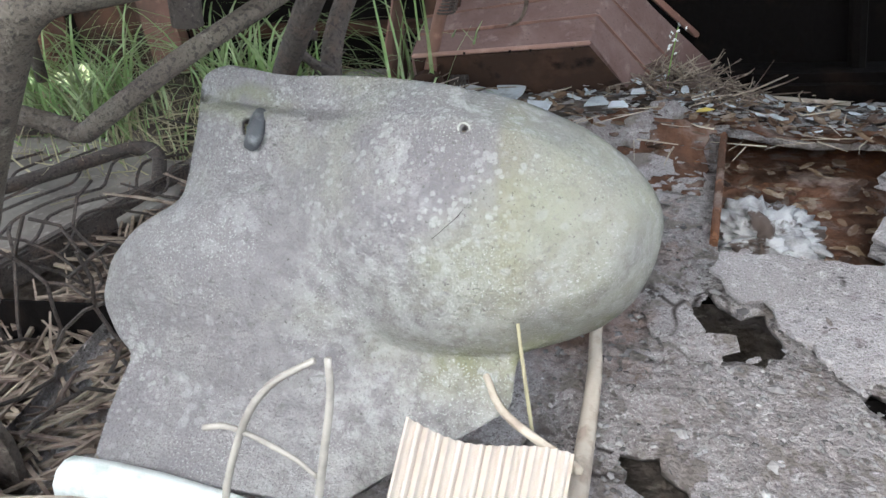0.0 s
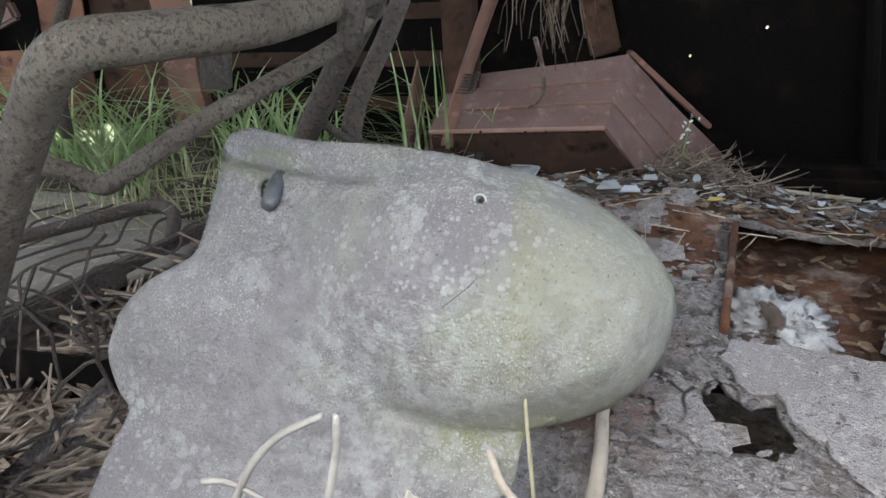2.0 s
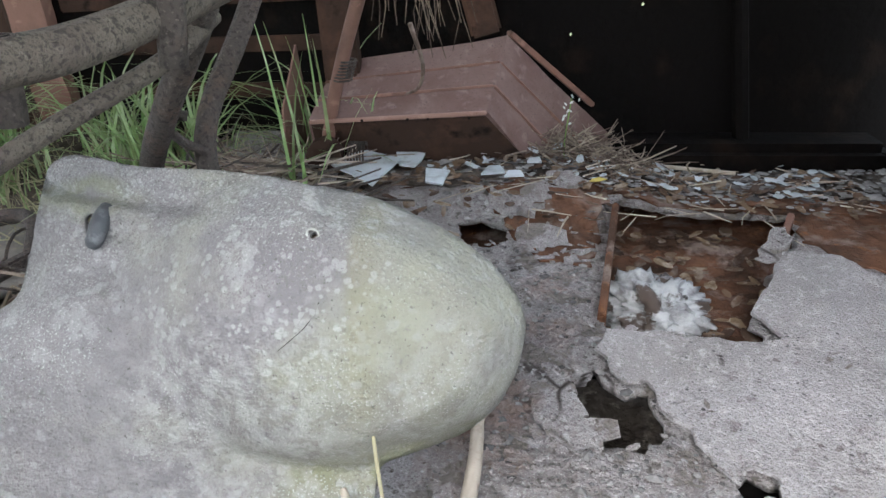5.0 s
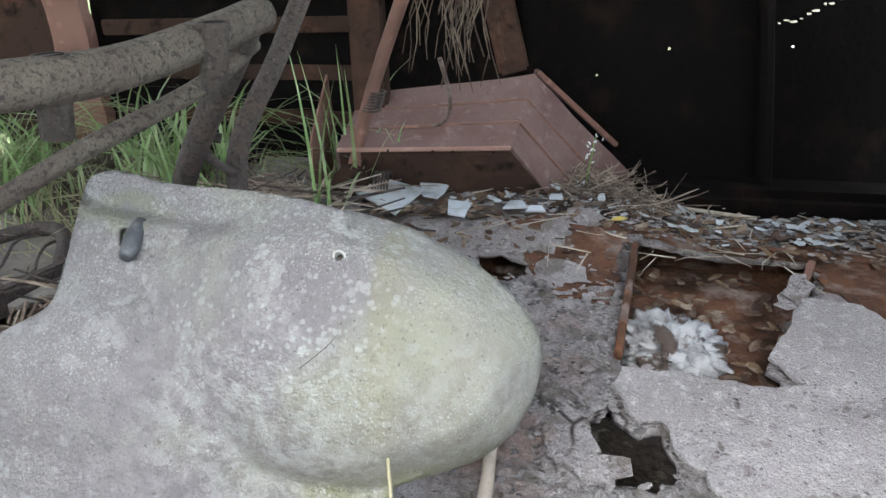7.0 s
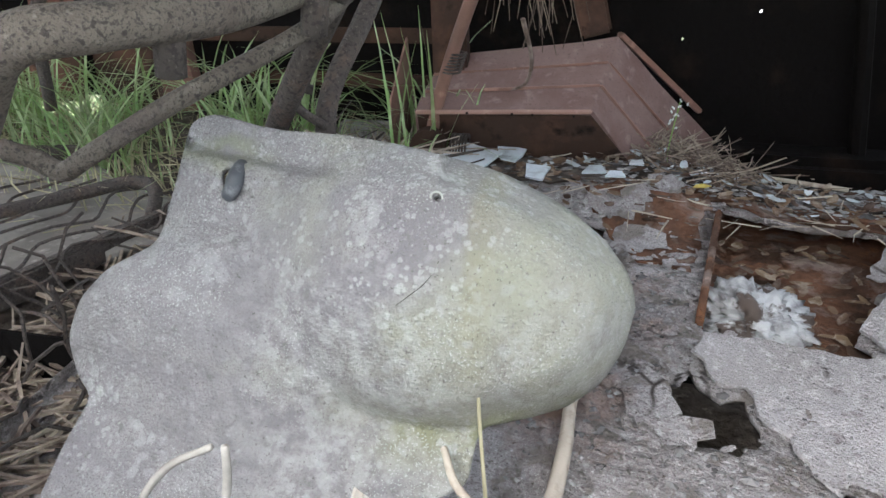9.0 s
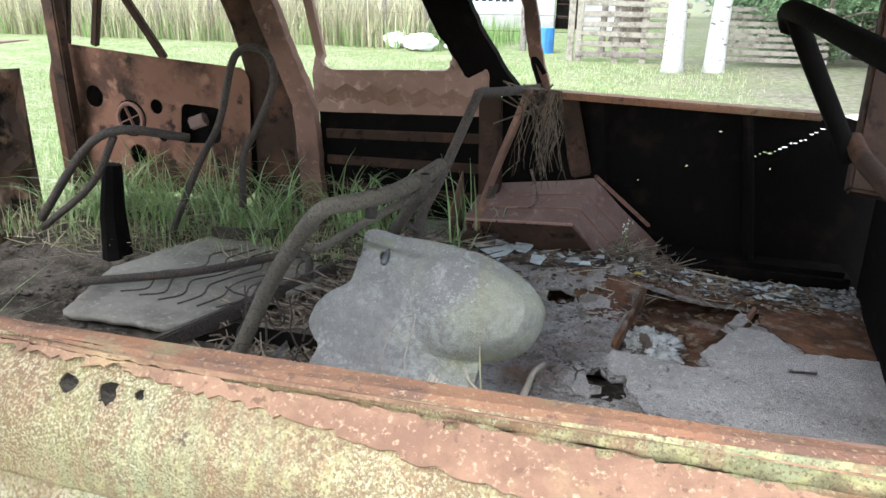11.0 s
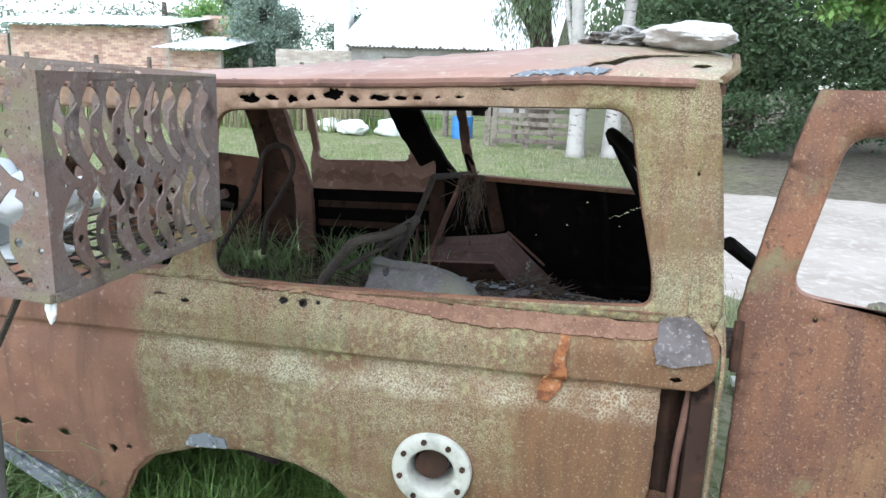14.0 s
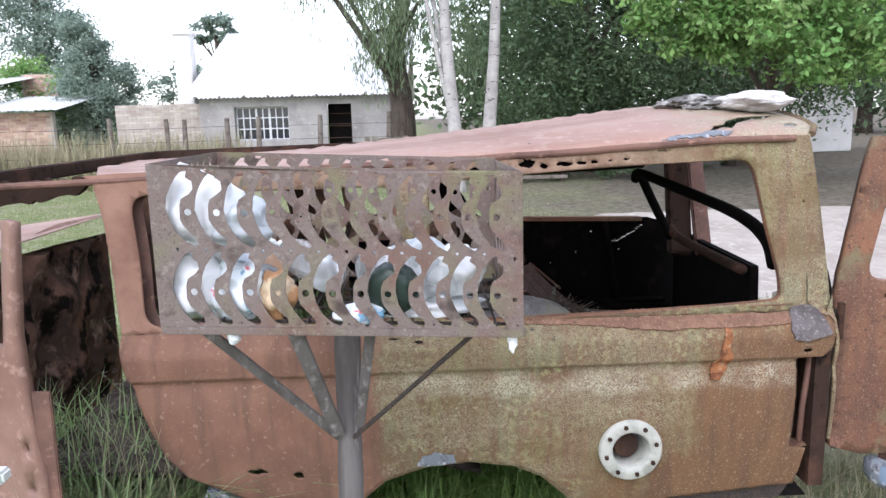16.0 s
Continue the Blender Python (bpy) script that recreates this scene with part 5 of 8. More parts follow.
def fibre_place(u, v):
    g = edge_gap(u, v)
    e = 1 - ((u + 0.097) / (0.178 if u > -0.097 else 0.188)) ** 2 - ((v + 0.036) / 0.119) ** 2
    h = 0.08 * max(0.0, e) ** (0.55 + 0.45 * ease((-0.10 - u) / 0.15))
    e2 = 1 - ((u + 0.30) / 0.15) ** 2 - ((v + 0.10) / 0.10) ** 2
    h = max(h, 0.04 * max(0.0, e2) ** 0.8)
    low = max(0.0, -0.13 - v) / 0.15
    h += 0.085 * min(1.2, low) ** 1.3 * (1.0 if u < -0.2 else max(0.35, 1 - (u + 0.2) / 0.15))
    roll = max(0.0, 1 - g / 0.035)
    h -= 0.045 * roll ** 2 * (0.35 if u < -0.3 and v < 0.05 else 1.0) * (1.0 if v > -0.135 else max(0.0, 1 - (-0.135 - v) / 0.015)) * (0.25 if v > 0.03 and u < -0.1 else 1.0)
    # the flange above a groove, sharpest at the square end
    up = v - groove_v(u)
    strong = 0.25 + 0.75 * ease((-0.17 - u) / 0.09)
    h -= 0.030 * strong * ease((up + 0.001) / 0.007) * ease((0.0 - u) / 0.06)
    h -= 0.008 * strong * math.exp(-((up - 0.003) / 0.006) ** 2) * ease((0.02 - u) / 0.06)
    # the fold where the side lobe stands before the square end
    fold = -0.024 + 0.22 * (u + 0.36) - v
    h += 0.010 * ease(fold / 0.010) * ease((-0.24 - u) / 0.08) * ease((v + 0.16) / 0.09)
    # the seam of the dome and a crease near its tip
    h += 0.003 * ease((-0.044 - u) / 0.008) * (v > -0.14)
    h -= 0.004 * math.exp(-((v + 0.011 + 0.9 * (u - 0.039)) / 0.003) ** 2) * ease((u - 0.034) / 0.01)
    base = Vector((u, PLANE_O.y, PLANE_O.z)) + PLANE_V * v
    eye = Vector((0.01, 0.29, 1.0))
    k = 1 - h / 0.66
    return eye + (base - eye) * k + Vector((0, 0, 0.0015 * wob(u, v, 0, 12) + 0.0005 * wob(u, v, 3, 60)))


mould = tagged(part("fibreglass_mould", sheet(fib_loop, [circle(-0.101, 0.037, 0.0035, 10), [(-0.293 + 0.0075 * math.cos(0.4 * k) + 0.002 * math.sin(0.8 * k), 0.037 + 0.013 * math.sin(0.4 * k)) for k in range(15)]], 0.0052, fibre_place, 0.006), M["fibre"], None, "", True), "grey weathered fibreglass moulding with a domed end, lying on the floor", "moulding")
part("rim", tube_bm([fibre_place(u, v) + Vector((0, -0.004, 0.0)) for u, v in ((-0.485, -0.296), (-0.44, -0.300), (-0.39, -0.306), (-0.34, -0.313), (-0.29, -0.318), (-0.25, -0.318))], [0.018, 0.019, 0.018, 0.016, 0.012, 0.006], 10), M["white_paint"], mould, "chalky white rim along the foot", True)
part("peeled_sliver", sheet([(-0.127, -0.056), (-0.112, -0.036), (-0.101, -0.019), (-0.094, -0.018), (-0.097, -0.026), (-0.108, -0.039)], [], 0.01, lambda u, v: fibre_place(u, v) + Vector((0, -0.0022, 0.0012)), 0.0012), M["fibre"], mould, "lifted sliver of cracked gel coat")
part("crack", tube_bm([fibre_place(u, v) + Vector((0, -0.0006, 0.0003)) for u, v in ((-0.128, -0.057), (-0.116, -0.046), (-0.106, -0.037), (-0.099, -0.027), (-0.094, -0.016))], [0.0003, 0.0006, 0.0005, 0.0007, 0.0003], 5), M["tube_dark"], mould, "dark hairline crack")
part("grommet", tube_bm([fibre_place(-0.101, 0.037) + Vector((0.0045 * math.cos(a), -0.001, 0.0045 * math.sin(a))) for a in (2 * math.pi * k / 12 for k in range(13))], 0.0009, 5, cap=False), M["ring"], mould, "pale ring round the bolt hole")
part("rubber_plug", tube_bm(spline([fibre_place(-0.287, 0.049) + Vector((0, 0.012, 0)), fibre_place(-0.285, 0.043) + Vector((0, -0.003, 0)), fibre_place(-0.286, 0.033) + Vector((0, -0.007, 0)), fibre_place(-0.291, 0.024) + Vector((0, -0.006, 0))], 3), [0.006, 0.007, 0.0075, 0.0075, 0.008, 0.0075, 0.0075, 0.007, 0.007, 0.005], 10), material("grey_rubber", [(0.05, 0.053, 0.058), ((0.12, 0.125, 0.13), 60, 0.52, 0.64)], 0.6, 0, 0.3, 120), mould, "dark grey rubber plug", True)

# ---- old seat tubes ----
seat = thing("rear_seat_frame", (-0.4, 1.0, 0.45), "pitted bare tubular seat frame, bent and overgrown", "seat frame")
TUBE_A = spline([(-0.641, 0.721, 0.447), (-0.589, 0.738, 0.567), (-0.499, 0.737, 0.738), (-0.405, 0.715, 0.866), (-0.352, 0.700, 0.917), (-0.312, 0.738, 0.923), (-0.268, 0.829, 0.922), (-0.237, 0.933, 0.933), (-0.218, 1.014, 0.944)], 6)
part("tube", tube_bm(TUBE_A, 0.0175, 12), M["tube"], seat, "thick pitted bent tube", True)
for p, l in (((-0.292, 0.79, 0.915), 0.036), ((-0.225, 0.915, 0.925), 0.034)):
    stub = part("stub", tube_bm([(p[0] - 0.004, p[1], p[2] - l), (p[0], p[1], p[2]), (p[0] + 0.003, p[1], p[2] + l * 0.62), (p[0] + 0.003, p[1], p[2] + l * 0.66)], [0.012, 0.0125, 0.0125, 0.0135], 12), M["tube_dark"], seat, "short pipe stub", True)
    # near-black disc on the pipe end stands for the shade in its bore
    part("bore", tube_bm([(p[0] + 0.003, p[1], p[2] + l * 0.66), (p[0] + 0.003, p[1], p[2] + l * 0.67)], 0.0095, 12), M["void"], stub, "dark disc for the shaded bore")
part("tube", tube_bm(spline([(-0.235, 1.03, 0.915), (-0.262, 0.968, 0.884), (-0.346, 0.866, 0.838), (-0.412, 0.822, 0.797), (-0.442, 0.822, 0.781), (-0.470, 0.824, 0.790), (-0.495, 0.815, 0.802)], 5), 0.0095, 8), M["tube"], seat, "thinner bent tube", True)
part("tube", tube_bm(spline([(-0.298, 1.129, 0.46), (-0.300, 1.129, 0.618), (-0.312, 1.135, 0.759), (-0.282, 1.235, 0.872), (-0.246, 1.393, 1.03), (-0.24, 1.428, 1.055), (-0.219, 1.511, 1.048), (-0.136, 1.741, 1.036)], 5), 0.0135, 10), M["tube_dark"], seat, "dark rear tube", True)
part("tube", tube_bm(spline([(-0.415, 1.15, 0.46), (-0.408, 1.146, 0.563), (-0.389, 1.13, 0.704), (-0.316, 1.058, 0.812), (-0.264, 1.031, 0.885), (-0.231, 1.003, 0.929)], 4), 0.0145, 10), M["tube_dark"], seat, "", True)
part("collar", tube_bm([(-0.299, 1.129, 0.58), (-0.302, 1.129, 0.63), (-0.304, 1.129, 0.634), (-0.310, 1.133, 0.70)], [0.021, 0.021, 0.018, 0.016], 10), M["tube_dark"], seat, "rusty collar", True)
part("claw", tube_bm(spline([(-0.308, 1.12, 0.745), (-0.325, 1.10, 0.765), (-0.335, 1.09, 0.785), (-0.325, 1.085, 0.80), (-0.308, 1.09, 0.797)], 4), 0.006, 6), M["tube_dark"], seat, "broken rusty hook", True)
for k in range(7):
    part("spring_coil", tube_bm([(-0.272 + 0.002 * k + 0.018 * math.cos(a), 1.706 + 0.018 * math.sin(a), 0.690 + 0.006 * k) for a in [0.63 * j for j in range(11)]], 0.0022, 5, cap=False), M["tube_dark"], seat)
for k in range(6):
    part("pivot_coil", tube_bm([(-0.268 + 0.006 * k, 1.70 + 0.03 * math.cos(a), 0.535 + 0.03 * math.sin(a)) for a in [0.52 * j for j in range(13)]], 0.0025, 5, cap=False), M["tube_dark"], seat)
part("tube", tube_bm(spline([(-0.323, 1.70, 0.476), (-0.308, 1.71, 0.598), (-0.262, 1.70, 0.747), (-0.173, 1.669, 0.974), (-0.147, 1.65, 1.042)], 4), 0.013, 10), M["inner_rust"], seat, "slim rusty lever", True)
part("pivot", tube_bm([(-0.315, 1.665, 0.545), (-0.315, 1.695, 0.545)], 0.036, 14), M["dark_rust_and_shade"], seat, "round rusty pivot plate")
part("base_plate", sheet(ragged([(-0.66, 0.40), (-0.55, 0.40), (-0.545, 0.50), (-0.565, 0.56), (-0.60, 0.55), (-0.65, 0.49)], 0.02, 0.003, rnd), [], 0.02, lambda u, v: (u, 0.70 + 0.01 * wob(u, v, 0, 9), v), 0.012), M["tube"], seat, "broken rusty foot plate")
front = thing("front_seat_frame", (-1.3, 1.5, 0.45), "dark bent tubes of a bare front seat frame", "seat frame")
part("tube", tube_bm(spline([(-1.40, 1.55, 0.42), (-1.37, 1.55, 0.52), (-1.24, 1.55, 0.76), (-1.15, 1.55, 0.90), (-1.09, 1.55, 1.08), (-1.05, 1.55, 1.13), (-1.0, 1.55, 1.14), (-0.95, 1.55, 1.11), (-0.945, 1.55, 1.02), (-1.04, 1.57, 0.86), (-1.09, 1.58, 0.78), (-1.12, 1.6, 0.6)], 4), 0.0125, 8), M["tube_dark"], front, "", True)
part("tube", tube_bm(spline([(-1.70, 1.30, 0.58), (-1.49, 1.30, 0.82), (-1.34, 1.31, 0.90), (-1.2, 1.45, 0.86)], 4), 0.014, 8), M["tube_dark"], front, "", True)
part("tube", tube_bm(spline([(-1.70, 1.30, 0.55), (-1.47, 1.30, 0.72), (-1.36, 1.30, 0.88)], 4), 0.012, 8), M["tube_dark"], front, "", True)
part("stump", tube_bm([(-1.50, 1.40, 0.42), (-1.495, 1.40, 0.6), (-1.48, 1.41, 0.76)], [0.05, 0.04, 0.03], 8), M["shade_black_rust"], front, "charred stump of a seat post")

# grey seat base with its springs
base = thing("sprung_seat", (-1.0, 1.25, 0.45), "grey mud-caked seat base with exposed springs", "seat base")
CUSH = [(-1.34, 1.20), (-1.24, 1.56), (-1.05, 1.60), (-0.72, 1.46), (-0.70, 1.30), (-0.86, 1.08), (-0.92, 0.92), (-1.25, 0.90)]
part("felt", sheet(ragged(CUSH, 0.03, 0.006, rnd), [], 0.03, lambda u, v: (u, v, 0.472 + 0.012 * wob(u, v, 0, 5) + 0.02 * max(0, (v - 1.4)) + 0.05 * max(0, -0.95 - u)), 0.02), M["cushion"], base, "", True)
part("side_rail", bar_between((-0.90, 0.80, 0.475), (-0.70, 1.44, 0.48), 0.022, 0.045, 0.004), M["tube_dark"], base, "dark channel rail")
part("side_rail", bar_between((-1.24, 1.58, 0.50), (-1.0, 1.64, 0.50), 0.03, 0.03, 0.004), M["tube_dark"], base)
part("side_rail", tube_bm(spline([(-1.30, 1.02, 0.515), (-1.05, 1.20, 0.512), (-0.92, 1.36, 0.51), (-0.84, 1.44, 0.515), (-0.78, 1.42, 0.51), (-0.74, 1.34, 0.49)], 4), 0.013, 8), M["tube_dark"], base, "bent spring bar", True)
for k in range(7):
    o = -1.16 + 0.062 * k
    pts = [(o + 0.028 * math.sin(j * 1.6) + 0.012 * j, 1.02 + 0.055 * j, 0.50 + 0.006 * math.cos(j * 2.1 + k)) for j in range(9)]
    part("spring", tube_bm(spline(pts, 3), 0.0028, 5), M["tube_dark"], base)

# rotten timber along the near edge
tagged(part("rotten_beam", tube_bm(spline([(-0.88, 0.73, 0.45), (-0.70, 0.69, 0.475), (-0.53, 0.64, 0.475), (-0.35, 0.60, 0.465), (-0.18, 0.58, 0.45)], 5), [0.035 + 0.008 * math.sin(k * 1.7) for k in range(21)], 9), M["twig"], None, "", False), "rotten grey beam lying on the wagon floor", "beam")
tagged(part("floor_stick", tube_bm(spline([(0.035, 1.06, 0.465), (0.02, 1.0, 0.468), (0.018, 0.92, 0.463), (0.008, 0.80, 0.466), (0.0, 0.72, 0.47)], 4), [0.006 + 0.0045 * k / 16 for k in range(17)], 8), M["pale_twig"], None, "", True), "pale bleached stick on the muddy floor", "stick")

# ribbed beige plastic and its torn paper
ribbed = bmesh.new()
prof = []
for k in range(57):
    prof.append((k / 56, 0.0035 * math.sin(k * 2 * math.pi / 3.5)))
o, du, dv, nn = Vector((-0.123, 0.662, 0.622)), Vector((0.121, 0.011, -0.045)), Vector((-0.02, -0.10, -0.09)), Vector((0.12, -0.55, 0.75)).normalized()
for vv in (0.0, 0.5, 1.0):
    for s, h in prof:
        ribbed.verts.new(o + du * s + dv * (vv + 0.05 * math.sin(s * 5)) + nn * h)
ribbed.verts.ensure_lookup_table()
for r in range(2):
    for k in range(56):
        ribbed.faces.new([ribbed.verts[i] for i in (r * 57 + k, (r + 1) * 57 + k, (r + 1) * 57 + k + 1, r * 57 + k + 1)])
bmesh.ops.reverse_faces(ribbed, faces=list(ribbed.faces))
tagged(part("ribbed_panel", ribbed, M["card"], None, "", False), "beige ribbed plastic scrap leaning on the mould", "scrap")
tagged(part("torn_sheet", sheet(ragged([(0, -0.6), (0.05, 0.5), (0.4, 0.8), (0.75, 0.35), (1.0, -0.4), (0.5, -0.75)], 0.12, 0.03, rnd), [], 0.12, lambda a, b: (-0.03 + 0.14 * a - 0.02 * b, 0.585 - 0.03 * a + 0.09 * b, 0.50 - 0.045 * a + 0.05 * b + 0.012 * math.sin(a * 5 + b * 2) + 0.006 * wob(a, b, 0, 3)), 0.004), M["card"], None, "", True), "creased beige plastic sheet on the floor", "scrap")
tagged(part("white_offcut", sheet(ragged([(-0.40, 0.545), (-0.30, 0.56), (-0.24, 0.55), (-0.26, 0.52), (-0.36, 0.51)], 0.02, 0.003, rnd), [], 0.02, lambda u, v: (u, v, 0.53 + 0.3 * (v - 0.53)), 0.006), M["white_paint"], None, "", True), "chalky white broken strip under the mould", "scrap")

# twigs by the window, close to the eye
def twig(points, r0, r1, label, mat=None):
    pts = spline(points, 5)
    n = len(pts) - 1
    return part("twig", tube_bm(pts, [r0 + (r1 - r0) * k / n for k in range(n + 1)], 6), mat or M["pale_twig"], None, label, True)


M["grey_twig"] = material("grey_dry_stem", [(0.27, 0.25, 0.222), ((0.19, 0.175, 0.155), 40, 0.5, 0.65)], 0.9, 0, 0.4, 120)
tw = twig([(-0.13, 0.47, 0.46), (-0.112, 0.46, 0.60), (-0.10, 0.455, 0.72), (-0.099, 0.455, 0.759), (-0.092, 0.455, 0.791), (-0.084, 0.455, 0.824), (-0.082, 0.455, 0.842)], 0.0025, 0.0014, "", M["grey_twig"])
tagged(tw, "forked dry pale twig standing before the mould", "twig", "dry twigs")
tagged(twig([(-0.175, 0.465, 0.46), (-0.155, 0.46, 0.66), (-0.14, 0.455, 0.753), (-0.122, 0.455, 0.804), (-0.106, 0.455, 0.828), (-0.087, 0.455, 0.841)], 0.0022, 0.0012, "", M["grey_twig"]), "thin dry twig arching beside a forked one", "twig", "dry twigs")
tagged(twig([(-0.136, 0.455, 0.806), (-0.124, 0.455, 0.807), (-0.104, 0.455, 0.795), (-0.095, 0.455, 0.785)], 0.0013, 0.0009, "", M["grey_twig"]), "thin side shoot of a dry pale twig", "twig", "dry twigs")
tagged(twig([(-0.44, 0.565, 0.44), (-0.445, 0.565, 0.585), (-0.43, 0.57, 0.592), (-0.33, 0.575, 0.60), (-0.27, 0.56, 0.58), (-0.23, 0.54, 0.50)], 0.005, 0.004, ""), "bent pale stem hanging over the mould's foot", "twig", "dry twigs")
tagged(twig([(-0.01, 0.70, 0.548), (0.0, 0.69, 0.555), (-0.055, 0.71, 0.585), (-0.075, 0.74, 0.60)], 0.005, 0.003, ""), "short curved pale root beside the mould", "twig", "dry twigs")
tagged(twig([(-0.035, 0.715, 0.56), (-0.045, 0.735, 0.63), (-0.052, 0.755, 0.675), (-0.058, 0.757, 0.69), (-0.068, 0.756, 0.694)], 0.0018, 0.0012, "", M["dry_grass"]), "thin dry straw hanging down the mould", "straw")

part("gravel_bed", sheet(ragged([(-0.28, 1.60), (0.0, 1.64), (0.3, 1.72), (0.86, 1.70), (0.87, 1.93), (-0.28, 1.93)], 0.03, 0.012, rnd), [], 0.04, lambda u, v: (u, v, floor_z(u, v) + 0.007), 0.004), M["soil"], car, "dark grit bed along the far side")
# litter: gravel, shards, twigs, roots
def stones(name, count, area, size, mat, label, seed, flat=0.6, zf=floor_z):
    r = random.Random(seed)
    verts, faces = [], []
    unit = [(0, 0, 1), (0.9, 0, 0.3), (0.3, 0.85, 0.3), (-0.75, 0.5, 0.3), (-0.75, -0.5, 0.3), (0.3, -0.85, 0.3), (0, 0, -0.6)]
    tri = [(0, 1, 2), (0, 2, 3), (0, 3, 4), (0, 4, 5), (0, 5, 1), (6, 2, 1), (6, 3, 2), (6, 4, 3), (6, 5, 4), (6, 1, 5)]
    for _ in range(count):
        x, y = area(r)
        if any(inside(h, x, y) for h in floor_holes):
            continue
        s = size * r.uniform(0.4, 1.0) * (1.8 if r.random() < 0.06 else 1.0)
        a = r.uniform(0, 6.28)
        b = len(verts)
        fx, fy, fz = r.uniform(0.7, 1.3), r.uniform(0.6, 1.1), flat * r.uniform(0.6, 1.2)
        for ux, uy, uz in unit:
            px, py = s * fx * ux * r.uniform(0.85, 1.15), s * fy * uy * r.uniform(0.85, 1.15)
            verts.append((x + px * math.cos(a) - py * math.sin(a), y + px * math.sin(a) + py * math.cos(a), zf(x, y) + s * fz * (uz + 0.35)))
        faces += [tuple(b + i for i in t) for t in tri]
    return tagged(raw(name, verts, faces, mat), label, "gravel", kind="stuff")


stones("gravel", 1500, lambda r: (r.uniform(-0.27, 0.87), 1.76 + r.gauss(0, 0.055)), 0.012, M["stone"], "grey gravel and grit strewn across the floor", 1, 0.3, lambda x, y: floor_z(x, y) + 0.008)
stones("grit", 1600, lambda r: (r.uniform(-0.05, 0.30), r.uniform(0.7, 1.75)), 0.006, M["stone"], "fine grit and crumbs on the muddy floor", 2)
stones("rubble", 260, lambda r: (r.uniform(-0.05, 0.16), r.uniform(0.78, 1.25)), 0.013, M["mud"], "lumps of dried mud on the floor", 3)
stones("dirt_clods", 900, lambda r: (r.uniform(-2.1, -0.3), r.uniform(0.5, 1.9)), 0.014, M["soil"], "dark clods of soil", 4, 0.7, lambda x, y: soil_z(x, y))
stones("plate_grit", 700, lambda r: (r.uniform(0.25, 0.72), r.uniform(0.70, 1.2)), 0.003, M["stone"], "specks of grit on the floor plate", 5, 0.7, lambda x, y: floor_z(x, y) + 0.016)
def flakes(name, count, area, size, mat, label, seed, zf=floor_z):
    """Curled thin scabs and dead leaves."""
    r = random.Random(seed)
    verts, faces = [], []
    for _ in range(count):
        x, y = area(r)
        if name != "pit_scraps" and any(inside(h, x, y) for h in floor_holes):
            continue
        l, w = size * r.uniform(0.4, 1.2), size * r.uniform(0.25, 0.7)
        a, curl, tip = r.uniform(0, 6.28), r.uniform(-0.5, 0.7), r.uniform(-0.35, 0.45)
        b = len(verts)
        z = zf(x, y) + 0.004 + r.uniform(0, 0.006)
        for i in range(5):
            u = i / 2 - 1
            ww = w * (1 - 0.55 * u * u) * r.uniform(0.7, 1.15)
            for q in (-1, 0, 1):
                px, py = l * u + r.uniform(-0.1, 0.1) * l, ww * q
                verts.append((x + px * math.cos(a) - py * math.sin(a), y + px * math.sin(a) + py * math.cos(a), z + abs(q) * curl * ww * 0.7 + max(-0.003, tip * l * u)))
        for i in range(4):
            for q in range(2):
                k = b + i * 3 + q
                faces.append((k, k + 3, k + 4, k + 1))
    return tagged(raw(name, verts, faces, mat, None, "", True), label, "flakes", kind="stuff")


flakes("leaf_flakes", 420, lambda r: (r.uniform(-0.27, 0.74), 1.70 + r.gauss(0, 0.08)), 0.016, M["flake"], "brown curled dead leaves among the gravel", 6, lambda x, y: floor_z(x, y) + 0.010)
flakes("mud_scabs", 420, lambda r: (r.uniform(-0.02, 0.26), r.uniform(0.72, 1.6)), 0.013, M["mud"], "loose grey scabs of dried mud", 7)
flakes("pit_scraps", 130, lambda r: (r.uniform(0.20, 0.50), r.uniform(1.28, 1.66)), 0.018, M["flake"], "brown scraps and leaves in the floor pit", 8, lambda x, y: 0.39)
flakes("pale_scraps", 70, lambda r: (r.uniform(-0.2, 0.7), 1.74 + r.gauss(0, 0.05)), 0.017, M["glass_bits"], "pale thin scraps over the gravel", 9, lambda x, y: floor_z(x, y) + 0.014)
flakes("plate_scabs", 120, lambda r: (r.uniform(0.25, 0.72), r.uniform(0.72, 1.18)), 0.008, M["mud"], "small scabs on the floor plate", 10, lambda x, y: floor_z(x, y) + 0.017)
for x, y, outline in ((-0.235, 1.668, [(-0.074, 0.003), (0.032, -0.091), (0.068, 0.023), (-0.010, 0.064)]), (-0.146, 1.708, [(-0.035, 0.033), (0.028, 0.017), (0.012, -0.046), (-0.018, -0.036)]), (-0.084, 1.642, [(-0.027, 0.024), (0.020, 0.014), (0.010, -0.046), (-0.022, -0.036)]),
                      (0.02, 1.655, [(-0.022, -0.02), (0.022, -0.012), (0.014, 0.02), (-0.012, 0.014)]), (0.06, 1.645, [(-0.018, -0.014), (0.018, -0.01), (0.012, 0.014), (-0.01, 0.01)]), (0.10, 1.70, [(-0.015, -0.012), (0.015, -0.008), (0.01, 0.012), (-0.01, 0.008)])):
    tagged(part("glass_shard", sheet(ragged(outline, 0.03, 0.002, rnd), [], 0.03, lambda u, v, x=x, y=y: (x + u, y + v, floor_z(x, y) + 0.025 + 0.10 * v), 0.004), M["glass_bits"], None), "pale frosted glass shard lying on gravel", "shard", "glass shards")


